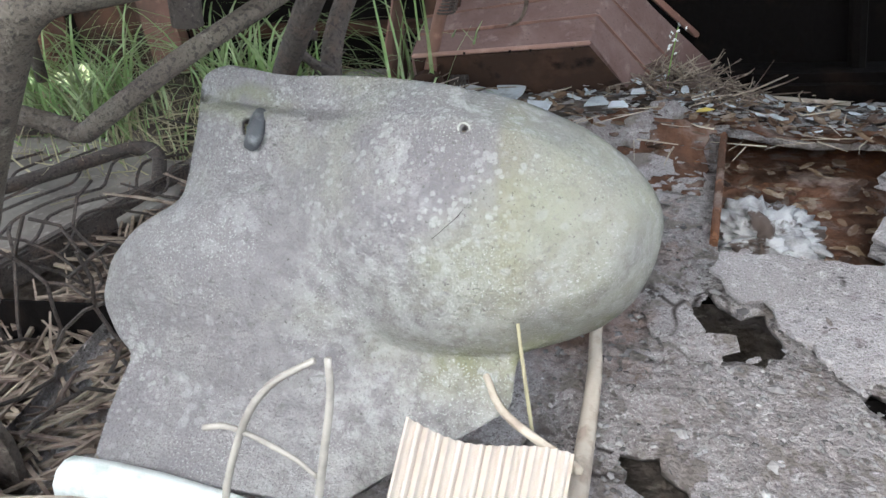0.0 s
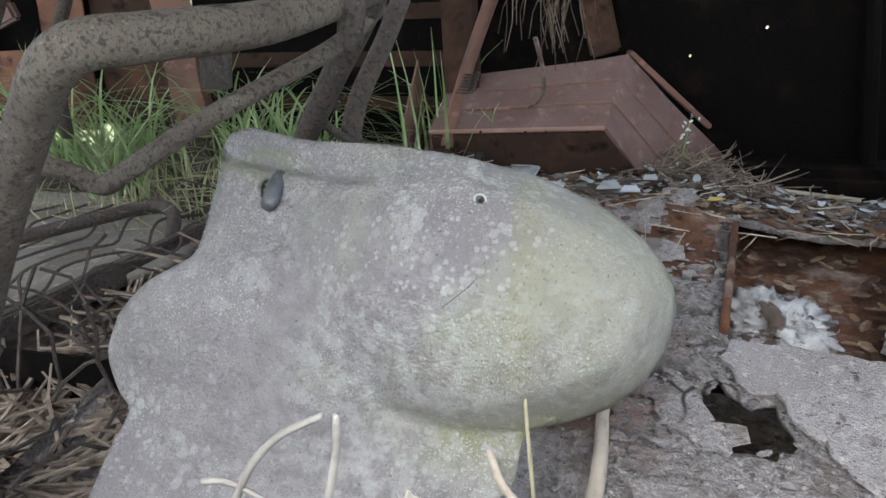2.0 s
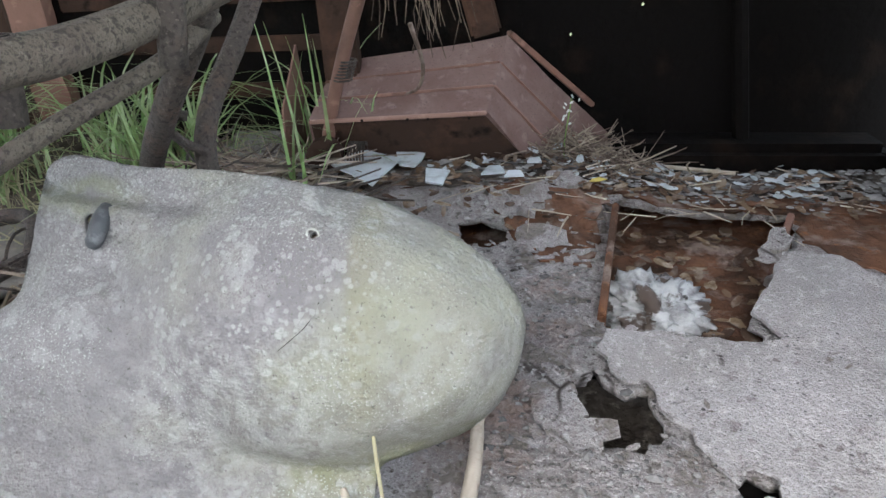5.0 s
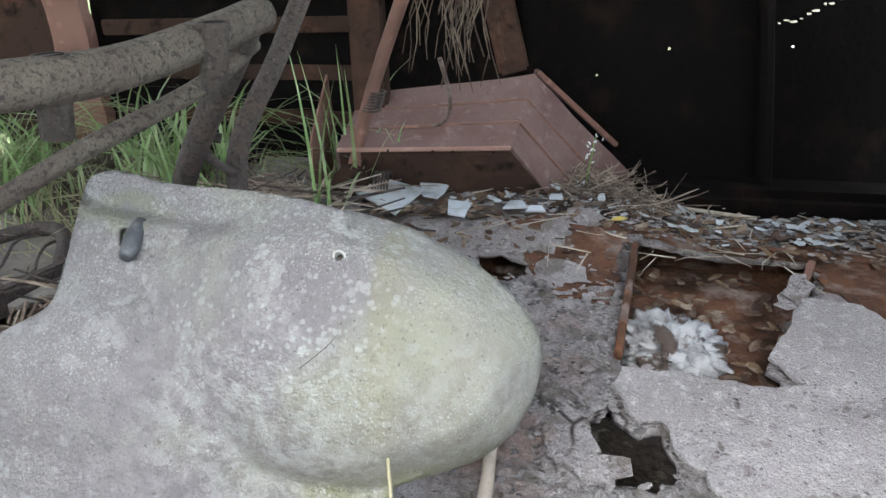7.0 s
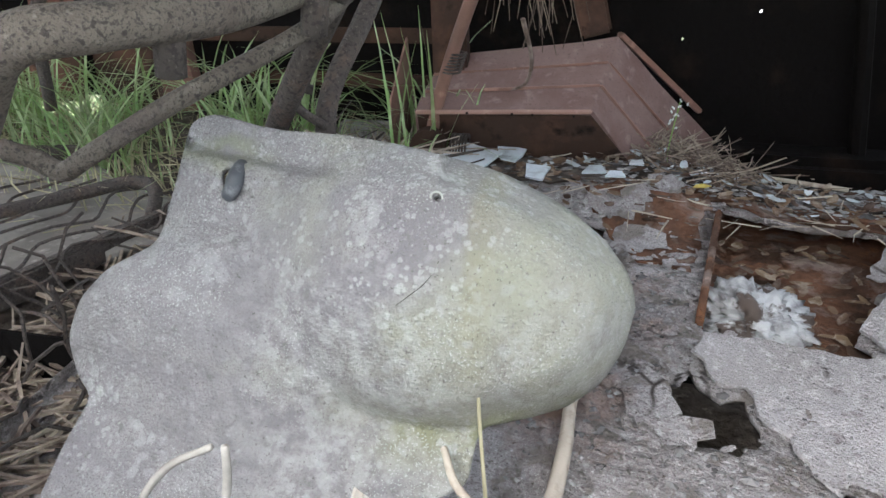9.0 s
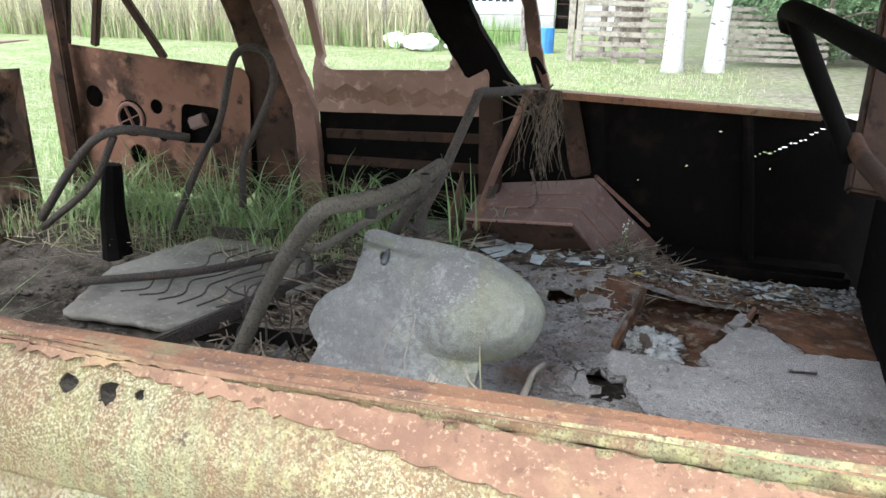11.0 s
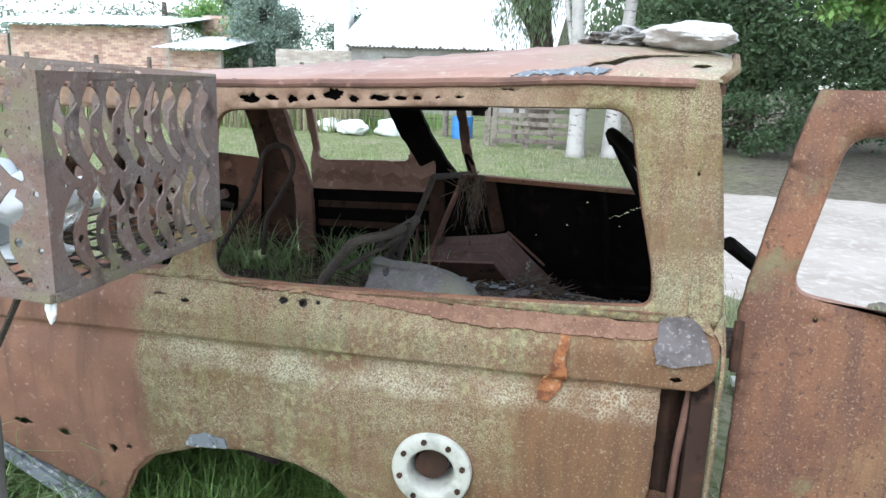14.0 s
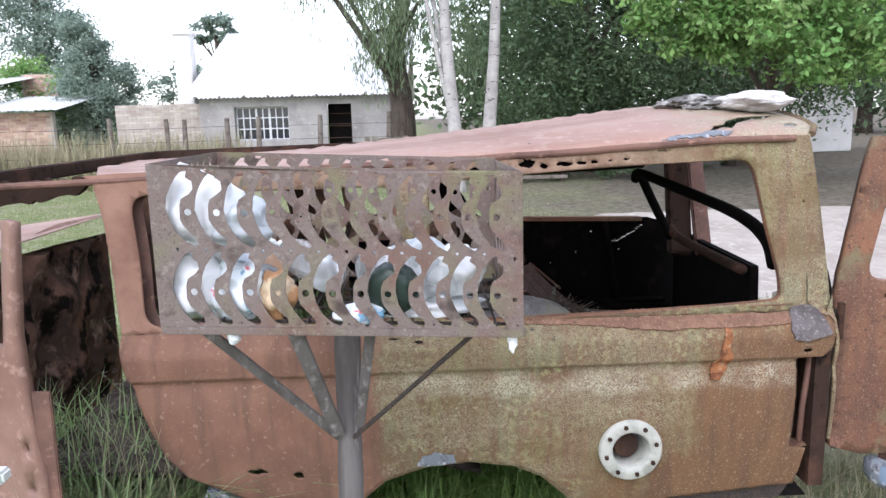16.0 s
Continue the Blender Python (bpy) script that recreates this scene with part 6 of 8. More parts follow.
def sticks(name, count, where, length, radius, mat, label, seed, tilt=0.25, zf=soil_z, category="twigs"):
    r = random.Random(seed)
    bm = bmesh.new()
    for _ in range(count):
        x, y = where(r)
        a, l, t = r.uniform(0, 6.28), length * r.uniform(0.35, 1.0), r.uniform(-0.05, tilt)
        z = zf(x, y) + r.uniform(0.0, 0.03)
        d = Vector((math.cos(a) * math.cos(t), math.sin(a) * math.cos(t), math.sin(t)))
        side = Vector((-d.y, d.x, 0)) * r.uniform(-0.15, 0.15) * l
        p = Vector((x, y, z))
        rad = radius * r.uniform(0.5, 1.2)
        tube_bm([p, p + d * l * 0.35 + side * 0.6, p + d * l * 0.7 + side, p + d * l + side * r.uniform(0, 1.5)], [rad, rad * 0.9, rad * 0.75, rad * 0.5], 4, bm)
    return tagged(part(name, bm, mat, None), label, category, kind="stuff")


sticks("twig_litter", 420, lambda r: (r.uniform(-0.75, -0.38), r.uniform(0.72, 1.25)), 0.22, 0.004, M["twig"], "tangle of grey dead twigs on the soil", 11)
sticks("brush_litter", 520, lambda r: (r.uniform(-0.62, -0.30), r.uniform(1.15, 1.66)), 0.2, 0.0030, M["twig"], "dead brush and straw behind the mould", 12, 0.3, lambda x, y: floor_z(x, y) + 0.01)
sticks("dark_brush", 260, lambda r: (r.uniform(-0.62, -0.30), r.uniform(1.15, 1.62)), 0.24, 0.0035, M["tube_dark"], "dark thin dead stems behind the mould", 16, 0.45, lambda x, y: floor_z(x, y) + 0.01)
sticks("pale_brush", 70, lambda r: (r.uniform(-0.5, -0.25), r.uniform(1.25, 1.66)), 0.16, 0.0022, M["pale_twig"], "bleached dry stems among the dead brush", 17, 0.3, lambda x, y: floor_z(x, y) + 0.02)
flakes("brush_leaves", 260, lambda r: (r.uniform(-0.55, -0.12), r.uniform(1.15, 1.70)), 0.018, M["flake"], "brown leaves and crumbs under the dead brush", 18, lambda x, y: floor_z(x, y) + 0.006)
sticks("root_litter", 420, lambda r: (r.gauss(0.20, 0.075), r.gauss(1.80, 0.035)), 0.11, 0.0018, M["twig"], "dry root tangle beside the wheel housing", 13, 0.7, floor_z)
sticks("straw_litter", 80, lambda r: (r.uniform(-0.1, 0.7), r.uniform(1.55, 1.85)), 0.12, 0.0016, M["pale_twig"], "pale straw over the gravel", 14, 0.12, floor_z)
sticks("leaf_litter", 500, lambda r: (r.uniform(-1.9, -0.5), r.uniform(1.35, 1.95)), 0.16, 0.002, M["dry_grass"], "matted dry grass stems inside the wagon", 15, 0.4)
tagged(part("long_stick", tube_bm(spline([(0.10, 1.815, 0.465), (0.30, 1.845, 0.468), (0.52, 1.80, 0.465)], 5), 0.005, 6), M["pale_twig"], None, "", True), "long thin stick lying over the gravel", "stick")

# wire-like stems at the far left of the litter
wires = bmesh.new()
r = random.Random(21)
for k in range(26):
    x, y = r.uniform(-0.72, -0.42), r.uniform(0.80, 1.10)
    z = 0.46
    pts = [Vector((x, y, z))]
    d = Vector((r.uniform(-0.3, 0.3), r.uniform(-0.2, 0.3), r.uniform(0.1, 1.0))).normalized()
    for j in range(5):
        d = (d + Vector((r.uniform(-0.7, 0.7), r.uniform(-0.7, 0.7), r.uniform(-0.6, 0.35)))).normalized()
        pts.append(pts[-1] + d * r.uniform(0.025, 0.05))
        pts[-1].z = max(0.45, min(0.66, pts[-1].z))
    tube_bm(pts, 0.0026, 5, wires)
tagged(part("creeper_stems", wires, M["tube_dark"], None), "wiry dark creeper stems over the litter", "stems", kind="stuff")

# hanging roots on the rear tube
roots = bmesh.new()
r = random.Random(22)
for k in range(70):
    x, y = r.uniform(-0.16, -0.06), r.uniform(1.62, 1.74)
    l = r.uniform(0.10, 0.30)
    p = Vector((x, y, 1.035))
    pts = [p]
    for j in range(5):
        p = p + Vector((r.uniform(-0.02, 0.02), r.uniform(-0.016, 0.016), -l / 5))
        pts.append(p)
    tube_bm(pts, [0.0022, 0.002, 0.0017, 0.0014, 0.0011, 0.0008], 4, roots)
for k in range(14):
    p = Vector((r.uniform(-0.22, -0.08), r.uniform(1.6, 1.75), r.uniform(1.0, 1.05)))
    tube_bm([p, p + Vector((r.uniform(-0.08, 0.08), r.uniform(-0.05, 0.05), r.uniform(-0.04, 0.03))), p + Vector((r.uniform(-0.14, 0.14), r.uniform(-0.05, 0.05), r.uniform(-0.10, 0.0)))], 0.003, 4, roots)
M["root"] = material("dry_root", [(0.125, 0.098, 0.075), ((0.065, 0.05, 0.04), 30, 0.45, 0.6)], 0.95, 0, 0.5, 120, vary=0.5)
tagged(part("hanging_roots", roots, M["root"], None), "dry fibrous roots hanging from the tube", "roots", kind="stuff")
tagged(part("dead_branch", tube_bm(spline([(-0.13, 1.66, 0.80), (-0.115, 1.70, 0.72), (-0.13, 1.74, 0.665), (-0.17, 1.76, 0.645), (-0.22, 1.76, 0.64)], 4), [0.005 - 0.0002 * k for k in range(17)], 6), M["twig"], None, "", True), "dry curled branch lying on the wheel housing", "branch")
tagged(part("rear_hook", tube_bm(spline([(-0.13, 1.76, 1.035), (-0.16, 1.76, 1.11), (-0.15, 1.755, 1.12), (-0.12, 1.75, 1.08)], 4), 0.008, 6), M["shade_black_rust"], None), "small black hook on the tube's end", "hook")

# a white-flowered weed and a fallen leaf beside the wheel housing
weed = thing("white_weed", (0.165, 1.775, 0.50), "small weed with white blossoms beside the wheel housing", "weed")
part("stem", tube_bm(spline([(0.165, 1.775, 0.49), (0.162, 1.772, 0.54), (0.168, 1.770, 0.60), (0.172, 1.768, 0.635)], 3), 0.0014, 5), M["grass"], weed)
r = random.Random(23)
for q in range(11):
    c = Vector((0.168 + r.gauss(0, 0.008), 1.768 + r.gauss(0, 0.008), 0.58 + 0.06 * r.random()))
    d = Vector((r.uniform(-1, 1), r.uniform(-1, 0.2), r.uniform(-0.4, 1))).normalized()
    e = d.orthogonal().normalized()
    f2 = d.cross(e)
    w = r.uniform(0.0035, 0.006)
    raw("blossom", [c + d * 0.001, *[c + (e * math.cos(a) + f2 * math.sin(a)) * w * (1.0 if n % 2 else 0.65) - d * 0.0012 * (n % 2) for n, a in enumerate([math.pi * n / 5 for n in range(10)])]], [(0, 1 + n, 1 + (n + 1) % 10) for n in range(10)], M["white_paint"], weed, "tiny white blossom")
tagged(part("fallen_leaf", sheet([(0.0, 0.0), (0.006, 0.008), (0.02, 0.010), (0.034, 0.002), (0.02, -0.007), (0.006, -0.006)], [], 0.008, lambda u, v: (0.205 + u, 1.66 + v, floor_z(0.22, 1.66) + 0.024 + 2.5 * v * v * 10 + 0.1 * u), 0.001), material("yellow_leaf", [(0.42, 0.33, 0.07), ((0.30, 0.20, 0.06), 60, 0.5, 0.65)], 0.7, 0, 0.2, 90), None), "curled yellow leaf fallen on the gravel", "leaf")

# crumpled rag in the pit
rag = bmesh.new()
bmesh.ops.create_icosphere(rag, subdivisions=5, radius=1.0)
for vt in rag.verts:
    c = vt.co.copy()
    k = 1.25 + 0.45 * wob(c.x, c.y, c.z, 2.4) - 0.75 * abs(wob(c.x, c.y, c.z, 3.6)) - 0.45 * abs(wob(c.y, c.x, c.z, 8)) - 0.2 * abs(wob(c.z, c.x, c.y, 15))
    vt.co = Vector((0.278 + c.x * 0.072 * k, 1.335 + c.y * 0.088 * k, 0.410 + c.z * 0.038 * k))
tagged(part("crumpled_rag", rag, M["rag"], None, "", True), "crumpled dirty white plastic rag in a floor hole", "rag")
# slab coloured near-black for the shade in the far rear corner
tagged(part("rear_slab", box_bm((0.6, 0.12, 0.10), (0.55, 1.90, 0.46), 0.02), M["shade_black_rust"], None), "dark rubble heap against the rear panel", "rubble")

# ---- grass ----
def grass(name, count, where, height, width, mat, label, seed, zf, lean=0.6, joints=4):
    r = random.Random(seed)
    verts, faces = [], []
    for _ in range(count):
        x, y = where(r)
        z = zf(x, y) - 0.01
        h, w, a, b = height * r.uniform(0.35, 1.0), width * r.uniform(0.6, 1.2), r.uniform(0, 6.28), r.uniform(0.1, 1.0) * lean
        dx, dy = math.cos(a), math.sin(a)
        base = len(verts)
        for j in range(joints + 1):
            t = j / joints
            out = b * h * t * t
            up = h * (t - 0.35 * b * t * t * t)
            ww = w * (1 - t) ** 0.7 if j < joints else 0.0002
            px, py = x + dx * out, y + dy * out
            verts += [(px - dy * ww, py + dx * ww, z + up), (px + dy * ww, py - dx * ww, z + up)]
        faces += [(base + 2 * j, base + 2 * j + 1, base + 2 * j + 3, base + 2 * j + 2) for j in range(joints)]
    return tagged(raw(name, verts, faces, mat, None, "", True), label, "grass", kind="stuff")


def clumped(points, spread_x, spread_y):
    def pick(r):
        px, py = points[r.randrange(len(points))]
        return px + r.gauss(0, spread_x), py + r.gauss(0, spread_y)
    return pick


rg = random.Random(31)
inside_clumps = [(rg.uniform(-1.95, -0.62), rg.uniform(1.58, 1.88)) for _ in range(38)] + [(-0.33, 1.85), (-0.38, 1.82), (-0.30, 1.80), (-0.42, 1.86)]
grass("wagon_grass", 620, clumped(inside_clumps, 0.035, 0.03), 0.36, 0.0050, M["fresh_grass"], "tall fresh green grass growing inside the wagon", 32, soil_z, 1.7, 6)
grass("wagon_grass_low", 650, lambda r: (r.uniform(-2.1, -0.5), r.uniform(1.45, 1.93)), 0.13, 0.003, M["fresh_grass"], "short green grass inside the wagon", 33, soil_z, 0.9)
grass("wagon_dry_grass", 1100, lambda r: (r.uniform(-2.1, -0.4), r.uniform(1.4, 1.9)), 0.16, 0.0022, M["dry_grass"], "dry pale grass inside the wagon", 34, soil_z, 1.3)
grass("tall_blades", 14, clumped([(-0.33, 1.62), (-0.30, 1.72), (-0.36, 1.75)], 0.02, 0.02), 0.42, 0.0055, M["fresh_grass"], "broad upright green blades by the tubes", 35, soil_z, 0.35)
arch_clumps = [(rg.uniform(-1.0, 0.0), rg.uniform(0.12, 0.9)) for _ in range(40)]
grass("arch_grass", 5200, clumped(arch_clumps, 0.07, 0.07), 0.44, 0.0045, M["grass"], "rank green grass filling the empty wheel arch", 36, ground_height, 0.9)
side_clumps = [(rg.uniform(-3.2, -0.95), rg.uniform(-0.7, 0.5)) for _ in range(70)]
grass("side_grass", 9000, clumped(side_clumps, 0.09, 0.09), 0.48, 0.0075, M["fresh_grass"], "long green grass beside the wagon", 37, ground_height, 1.35)
grass("side_dry_grass", 900, clumped(side_clumps, 0.14, 0.14), 0.30, 0.0035, M["dry_grass"], "dry straw among the long grass", 38, ground_height, 1.2)
grass("doorway_grass", 2600, lambda r: (r.uniform(-2.2, -1.40), r.uniform(-0.25, 0.7)), 0.72, 0.007, M["fresh_grass"], "tall grass growing through the front doorway", 39, ground_height, 1.1)
grass("doorway_dry_grass", 350, lambda r: (r.uniform(-1.95, -1.4), r.uniform(-0.2, 0.15)), 0.80, 0.003, M["dry_grass"], "dry straw in the front doorway", 40, ground_height, 0.7)
grass("verge_grass", 9000, lambda r: (r.uniform(0.85, 3.6), r.uniform(1.9, 3.55)), 0.13, 0.004, M["field_grass"], "short grass on the road's verge", 41, ground_height, 0.9, 3)
grass("under_rear_grass", 1500, lambda r: (r.uniform(0.0, 1.9), r.uniform(-0.05, 0.8)), 0.24, 0.0035, M["dry_grass"], "thin weeds below the rear door", 42, ground_height, 0.9, 3)
grass("field_grass", 26000, lambda r: (r.uniform(-9, 1.2), 2.1 + 9.5 * r.random() ** 1.4), 0.10, 0.005, M["field_grass"], "patchy short grass behind the wagon", 43, ground_height, 1.0, 3)
grass("field_dry_grass", 9000, lambda r: (r.uniform(-9, 1.6), 2.2 + 10 * r.random() ** 1.3), 0.13, 0.004, M["dry_grass"], "dry stalks scattered in the field", 44, ground_height, 1.2, 3)
grass("fence_weeds", 9000, lambda r: (r.uniform(-17, -4.5), r.uniform(13.2, 16.5)), 1.35, 0.016, M["dry_grass"], "tall pale dry weeds along the fence", 45, ground_height, 0.5, 3)
grass("fence_green_weeds", 4000, lambda r: (r.uniform(-17, -3), r.uniform(13, 17)), 0.8, 0.010, M["grass"], "green weeds along the fence", 46, ground_height, 0.6, 3)

# ---- litter basket on a post ----
basket = thing("litter_basket", (-0.77, -0.47, 0.0), "brown punched-strip basket on a grey post, full of bottles", "basket")
BX0, BX1, BY0, BY1 = -1.124, -0.378, -0.715, -0.20
CRESCENT_LEFT = [(0.95, -0.5), (0.62, -0.44), (0.33, -0.33), (0.12, -0.18), (0.0, 0.0), (0.06, 0.16), (0.2, 0.3), (0.42, 0.42), (0.62, 0.5)]
CRESCENT_RIGHT = [(0.82, 0.5), (0.76, 0.43), (0.96, 0.37), (0.99, 0.27), (0.84, 0.21), (0.56, 0.14), (0.48, 0.05), (0.48, -0.13), (0.58, -0.22), (0.80, -0.32), (1.02, -0.39), (1.06, -0.46)]


def crescent(x, cz, w, h):
    """A strongly bowed slot with an ear standing into its hollow side."""
    return [(x + w * u, cz + h * v) for u, v in CRESCENT_LEFT + CRESCENT_RIGHT]


def punched(length, height):
    """Holes of a strip punched with two rows of crescents."""
    holes = []
    pitch = 0.0565
    n = int((length - 0.03) / pitch)
    m = (length - n * pitch) / 2 - 0.006
    for row in range(2):
        cz = height * (0.245 + 0.488 * row)
        for k in range(n):
            x = m + pitch * k
            holes.append([(a + rnd.uniform(-0.001, 0.001), z + rnd.uniform(-0.0012, 0.0012)) for a, z in crescent(x, cz, pitch, height * 0.455)])
            holes.append(circle(x + pitch * 0.74 + rnd.uniform(-0.001, 0.001), cz - 0.006, 0.0075, 9))
            if row == 0:
                holes.append(circle(x + pitch * 0.3, height * 0.489 + rnd.uniform(-0.001, 0.001), rnd.uniform(0.003, 0.0042), 7))
            elif k % 2:
                holes.append(tear(x + pitch * 0.5, height * 0.968, 0.011, 0.004, 8))
    for z in (0.2, 0.46, 0.75):
        holes.append(circle(length - 0.018, height * z, rnd.uniform(0.003, 0.006), 7))
    return [h for h in holes if all(0.004 < x < length - 0.004 and 0.003 < z < height - 0.003 for x, z in h)]


def clean(holes, length, height):
    """Drops holes that touch one another."""
    out = []
    for h in holes:
        if any(inside(o, *p) for o in out for p in h) or any(inside(h, *p) for o in out for p in o):
            continue
        out.append(h)
    return out


H = 0.335
def tilt_z(x):
    return 1.165 - 0.036 * (x - BX0) / (BX1 - BX0)


for name, length, at in (("front_panel", BX1 - BX0, lambda u, v: (BX0 + u, BY0 + 0.006 * math.sin(u * 9) * v / H + 0.002 * wob(u, v, 0, 20), tilt_z(BX0 + u) + v)),
                         ("back_panel", BX1 - BX0, lambda u, v: (BX0 + u, BY1 + 0.004 * wob(u, v, 0, 9), tilt_z(BX0 + u) + v)),
                         ("end_panel", BY1 - BY0, lambda u, v: (BX1 + 0.004 * wob(u, v, 5, 9), BY0 + u, tilt_z(BX1) + v - 0.01 * u)),
                         ("end_panel", BY1 - BY0, lambda u, v: (BX0 + 0.004 * wob(u, v, 7, 9), BY0 + u, tilt_z(BX0) + v))):
    part(name, sheet([(0, 0), (length, 0), (length, H), (0, H)], clean(punched(length, H), length, H), 0.08, at, 0.0035), M["mesh_steel"], basket, "strip steel punched with rows of crescent holes")
for k in range(17):
    x = BX0 + 0.03 + 0.044 * k
    part("floor_wire", tube_bm([(x, BY0, tilt_z(x) + 0.012), (x + 0.003, BY1, tilt_z(x) + 0.012)], 0.0028, 5), M["tube_dark"], basket)
for y in (-0.68, -0.56, -0.47, -0.38):
    part("floor_bar", tube_bm([(BX0, y, tilt_z(BX0) + 0.006), (BX1, y, tilt_z(BX1) + 0.006)], 0.004, 5), M["tube_dark"], basket)
part("edge_angle", bar_between((BX0, BY0 - 0.003, tilt_z(BX0) - 0.004), (BX1, BY0 - 0.003, tilt_z(BX1) - 0.004), 0.012, 0.016, 0.002), M["mesh_steel"], basket)
part("edge_angle", bar_between((BX1, BY0, tilt_z(BX1) - 0.004), (BX1, BY1, tilt_z(BX1) - 0.004), 0.012, 0.016, 0.002), M["mesh_steel"], basket)
part("post", tube_bm([(-0.80 + 0.03 * k / 11, -0.47, -0.05 + 0.108 * k) for k in range(12)], [0.031 + 0.002 * math.sin(k * 2.1) for k in range(12)], 12), M["post"], basket, "grey weathered timber post", True)
for a, b, w, skin in (((-0.80, -0.475, 0.80), (-1.05, -0.69, 1.155), 0.026, "post"), ((-0.80, -0.505, 0.82), (-0.86, -0.70, 1.15), 0.034, "post"), ((-0.75, -0.505, 0.84), (-0.70, -0.66, 1.14), 0.024, "post")):
    part("brace", bar_between(a, b, w, 0.008, 0.002, up=(0, 1, 0.3)), M[skin], basket, "flat mossy grey brace")
part("brace_rod", tube_bm([(-0.765, -0.50, 0.81), (-0.46, -0.68, 1.135)], 0.0055, 6), M["tube_dark"], basket, "thin rusty steel rod")


def clear_plastic(name, colour, rough=0.15, trans=0.8):
    m = bpy.data.materials.new(name)
    m.use_nodes = True
    b = m.node_tree.nodes["Principled BSDF"]
    b.inputs["Base Color"].default_value = (*colour, 1)
    b.inputs["Roughness"].default_value = rough
    b.inputs["Transmission Weight"].default_value = trans
    b.inputs["IOR"].default_value = 1.3
    return m


M["clear"] = clear_plastic("clear_bottle_plastic", (0.9, 0.93, 0.93))
M["green_pet"] = clear_plastic("green_bottle_plastic", (0.25, 0.33, 0.2), 0.2, 0.6)
M["dark_pet"] = clear_plastic("dark_green_bottle", (0.045, 0.07, 0.055), 0.2, 0.4)
M["white_bag"] = material("white_plastic_bag", [(0.78, 0.8, 0.8), ((0.6, 0.65, 0.68), 14, 0.5, 0.7)], 0.45, 0, 0.3, 30)
M["grey_bag"] = material("grey_plastic_bag", [(0.55, 0.6, 0.62), ((0.4, 0.45, 0.48), 12, 0.5, 0.7)], 0.45, 0, 0.3, 30)
M["blue_bag"] = material("blue_white_wrapper", [(0.7, 0.75, 0.78), ((0.16, 0.34, 0.48), 18, 0.56, 0.60), ((0.6, 0.1, 0.12), 16, 0.62, 0.66)], 0.4, 0, 0.2, 30)
M["orange_bag"] = material("orange_wrapper", [(0.50, 0.27, 0.13), ((0.75, 0.6, 0.4), 15, 0.52, 0.6)], 0.4, 0, 0.2, 30)
M["label_white"] = material("white_bottle_label", [(0.72, 0.72, 0.72), ((0.5, 0.5, 0.5), 40, 0.56, 0.62)], 0.5, 0, 0)
M["label_paper"] = material("pale_bottle_label", [(0.7, 0.7, 0.68), ((0.55, 0.12, 0.1), 30, 0.62, 0.64)], 0.5, 0, 0)


def bottle(at, along, length, radius, mat, label, paper=None):
    d = Vector(along).normalized()
    prof = [(0.0, 0.55), (0.02, 0.95), (0.06, 1.0), (0.55, 1.0), (0.60, 0.96), (0.66, 1.0), (0.72, 0.95), (0.84, 0.60), (0.92, 0.34), (1.0, 0.33)]
    bt = thing("bottle", at, label, "bottle", "bottles in the basket")
    part("body", tube_bm([Vector(at) + d * (length * t) for t, _ in prof], [radius * k for _, k in prof], 16), mat, bt, "", True)
    part("cap", tube_bm([Vector(at) + d * (length * 1.0), Vector(at) + d * (length * 1.07)], radius * 0.4, 10), M["white_paint"], bt, "white screw cap")
    if paper:
        part("label_band", tube_bm([Vector(at) + d * (length * 0.18), Vector(at) + d * (length * 0.48)], radius * 1.015, 16, cap=False), paper, bt, "faded paper band", True)
    return bt


bottle((-0.655, -0.70, 1.215), (0.15, 1, 0.16), 0.28, 0.055, M["dark_pet"], "dark green plastic bottle lying end-on", M["label_white"])
bottle((-0.72, -0.62, 1.245), (0.9, 0.5, 0.06), 0.26, 0.045, M["clear"], "clear plastic bottle lying on its side", M["label_white"])
bottle((-0.80, -0.50, 1.215), (-0.4, 0.6, 0.1), 0.26, 0.045, M["clear"], "clear crushed plastic bottle")
bottle((-0.56, -0.66, 1.215), (0.2, 0.95, 0.05), 0.22, 0.045, M["clear"], "clear plastic bottle beside the white bags", M["label_white"])
bottle((-1.00, -0.62, 1.22), (0.1, 0.9, 0.15), 0.27, 0.048, M["clear"], "clear plastic bottle with a printed band", M["blue_bag"])
bottle((-0.93, -0.66, 1.22), (-0.1, 0.9, 0.1), 0.27, 0.048, M["clear"], "clear plastic bottle with an orange band", M["orange_bag"])


def bag(at, size, mat, label, seed, name="plastic_bag"):
    bm = bmesh.new()
    bmesh.ops.create_icosphere(bm, subdivisions=4, radius=1.0)
    for vt in bm.verts:
        c = vt.co.copy()
        k = 1 + 0.35 * wob(c.x + seed, c.y, c.z, 1.6) - 0.22 * abs(wob(c.x, c.y + seed, c.z, 4.5)) - 0.08 * abs(wob(c.x, c.y, c.z + seed, 9))
        vt.co = Vector(at) + Vector((c.x * size[0], c.y * size[1], c.z * size[2])) * k
    return tagged(part(name, bm, mat, None, "", True), label, "bag")


bag((-1.05, -0.63, 1.385), (0.105, 0.06, 0.105), M["white_bag"], "knotted white plastic bag on top of the basket", 1.0)
bag((-0.965, -0.63, 1.365), (0.07, 0.07, 0.055), M["grey_bag"], "thin grey-blue plastic bag in the basket", 4.0)
bag((-1.07, -0.655, 1.235), (0.075, 0.045, 0.075), M["white_bag"], "white plastic bag at the basket's end", 2.0)
bag((-0.975, -0.66, 1.225), (0.065, 0.042, 0.065), M["blue_bag"], "printed blue and white wrapper", 3.0)
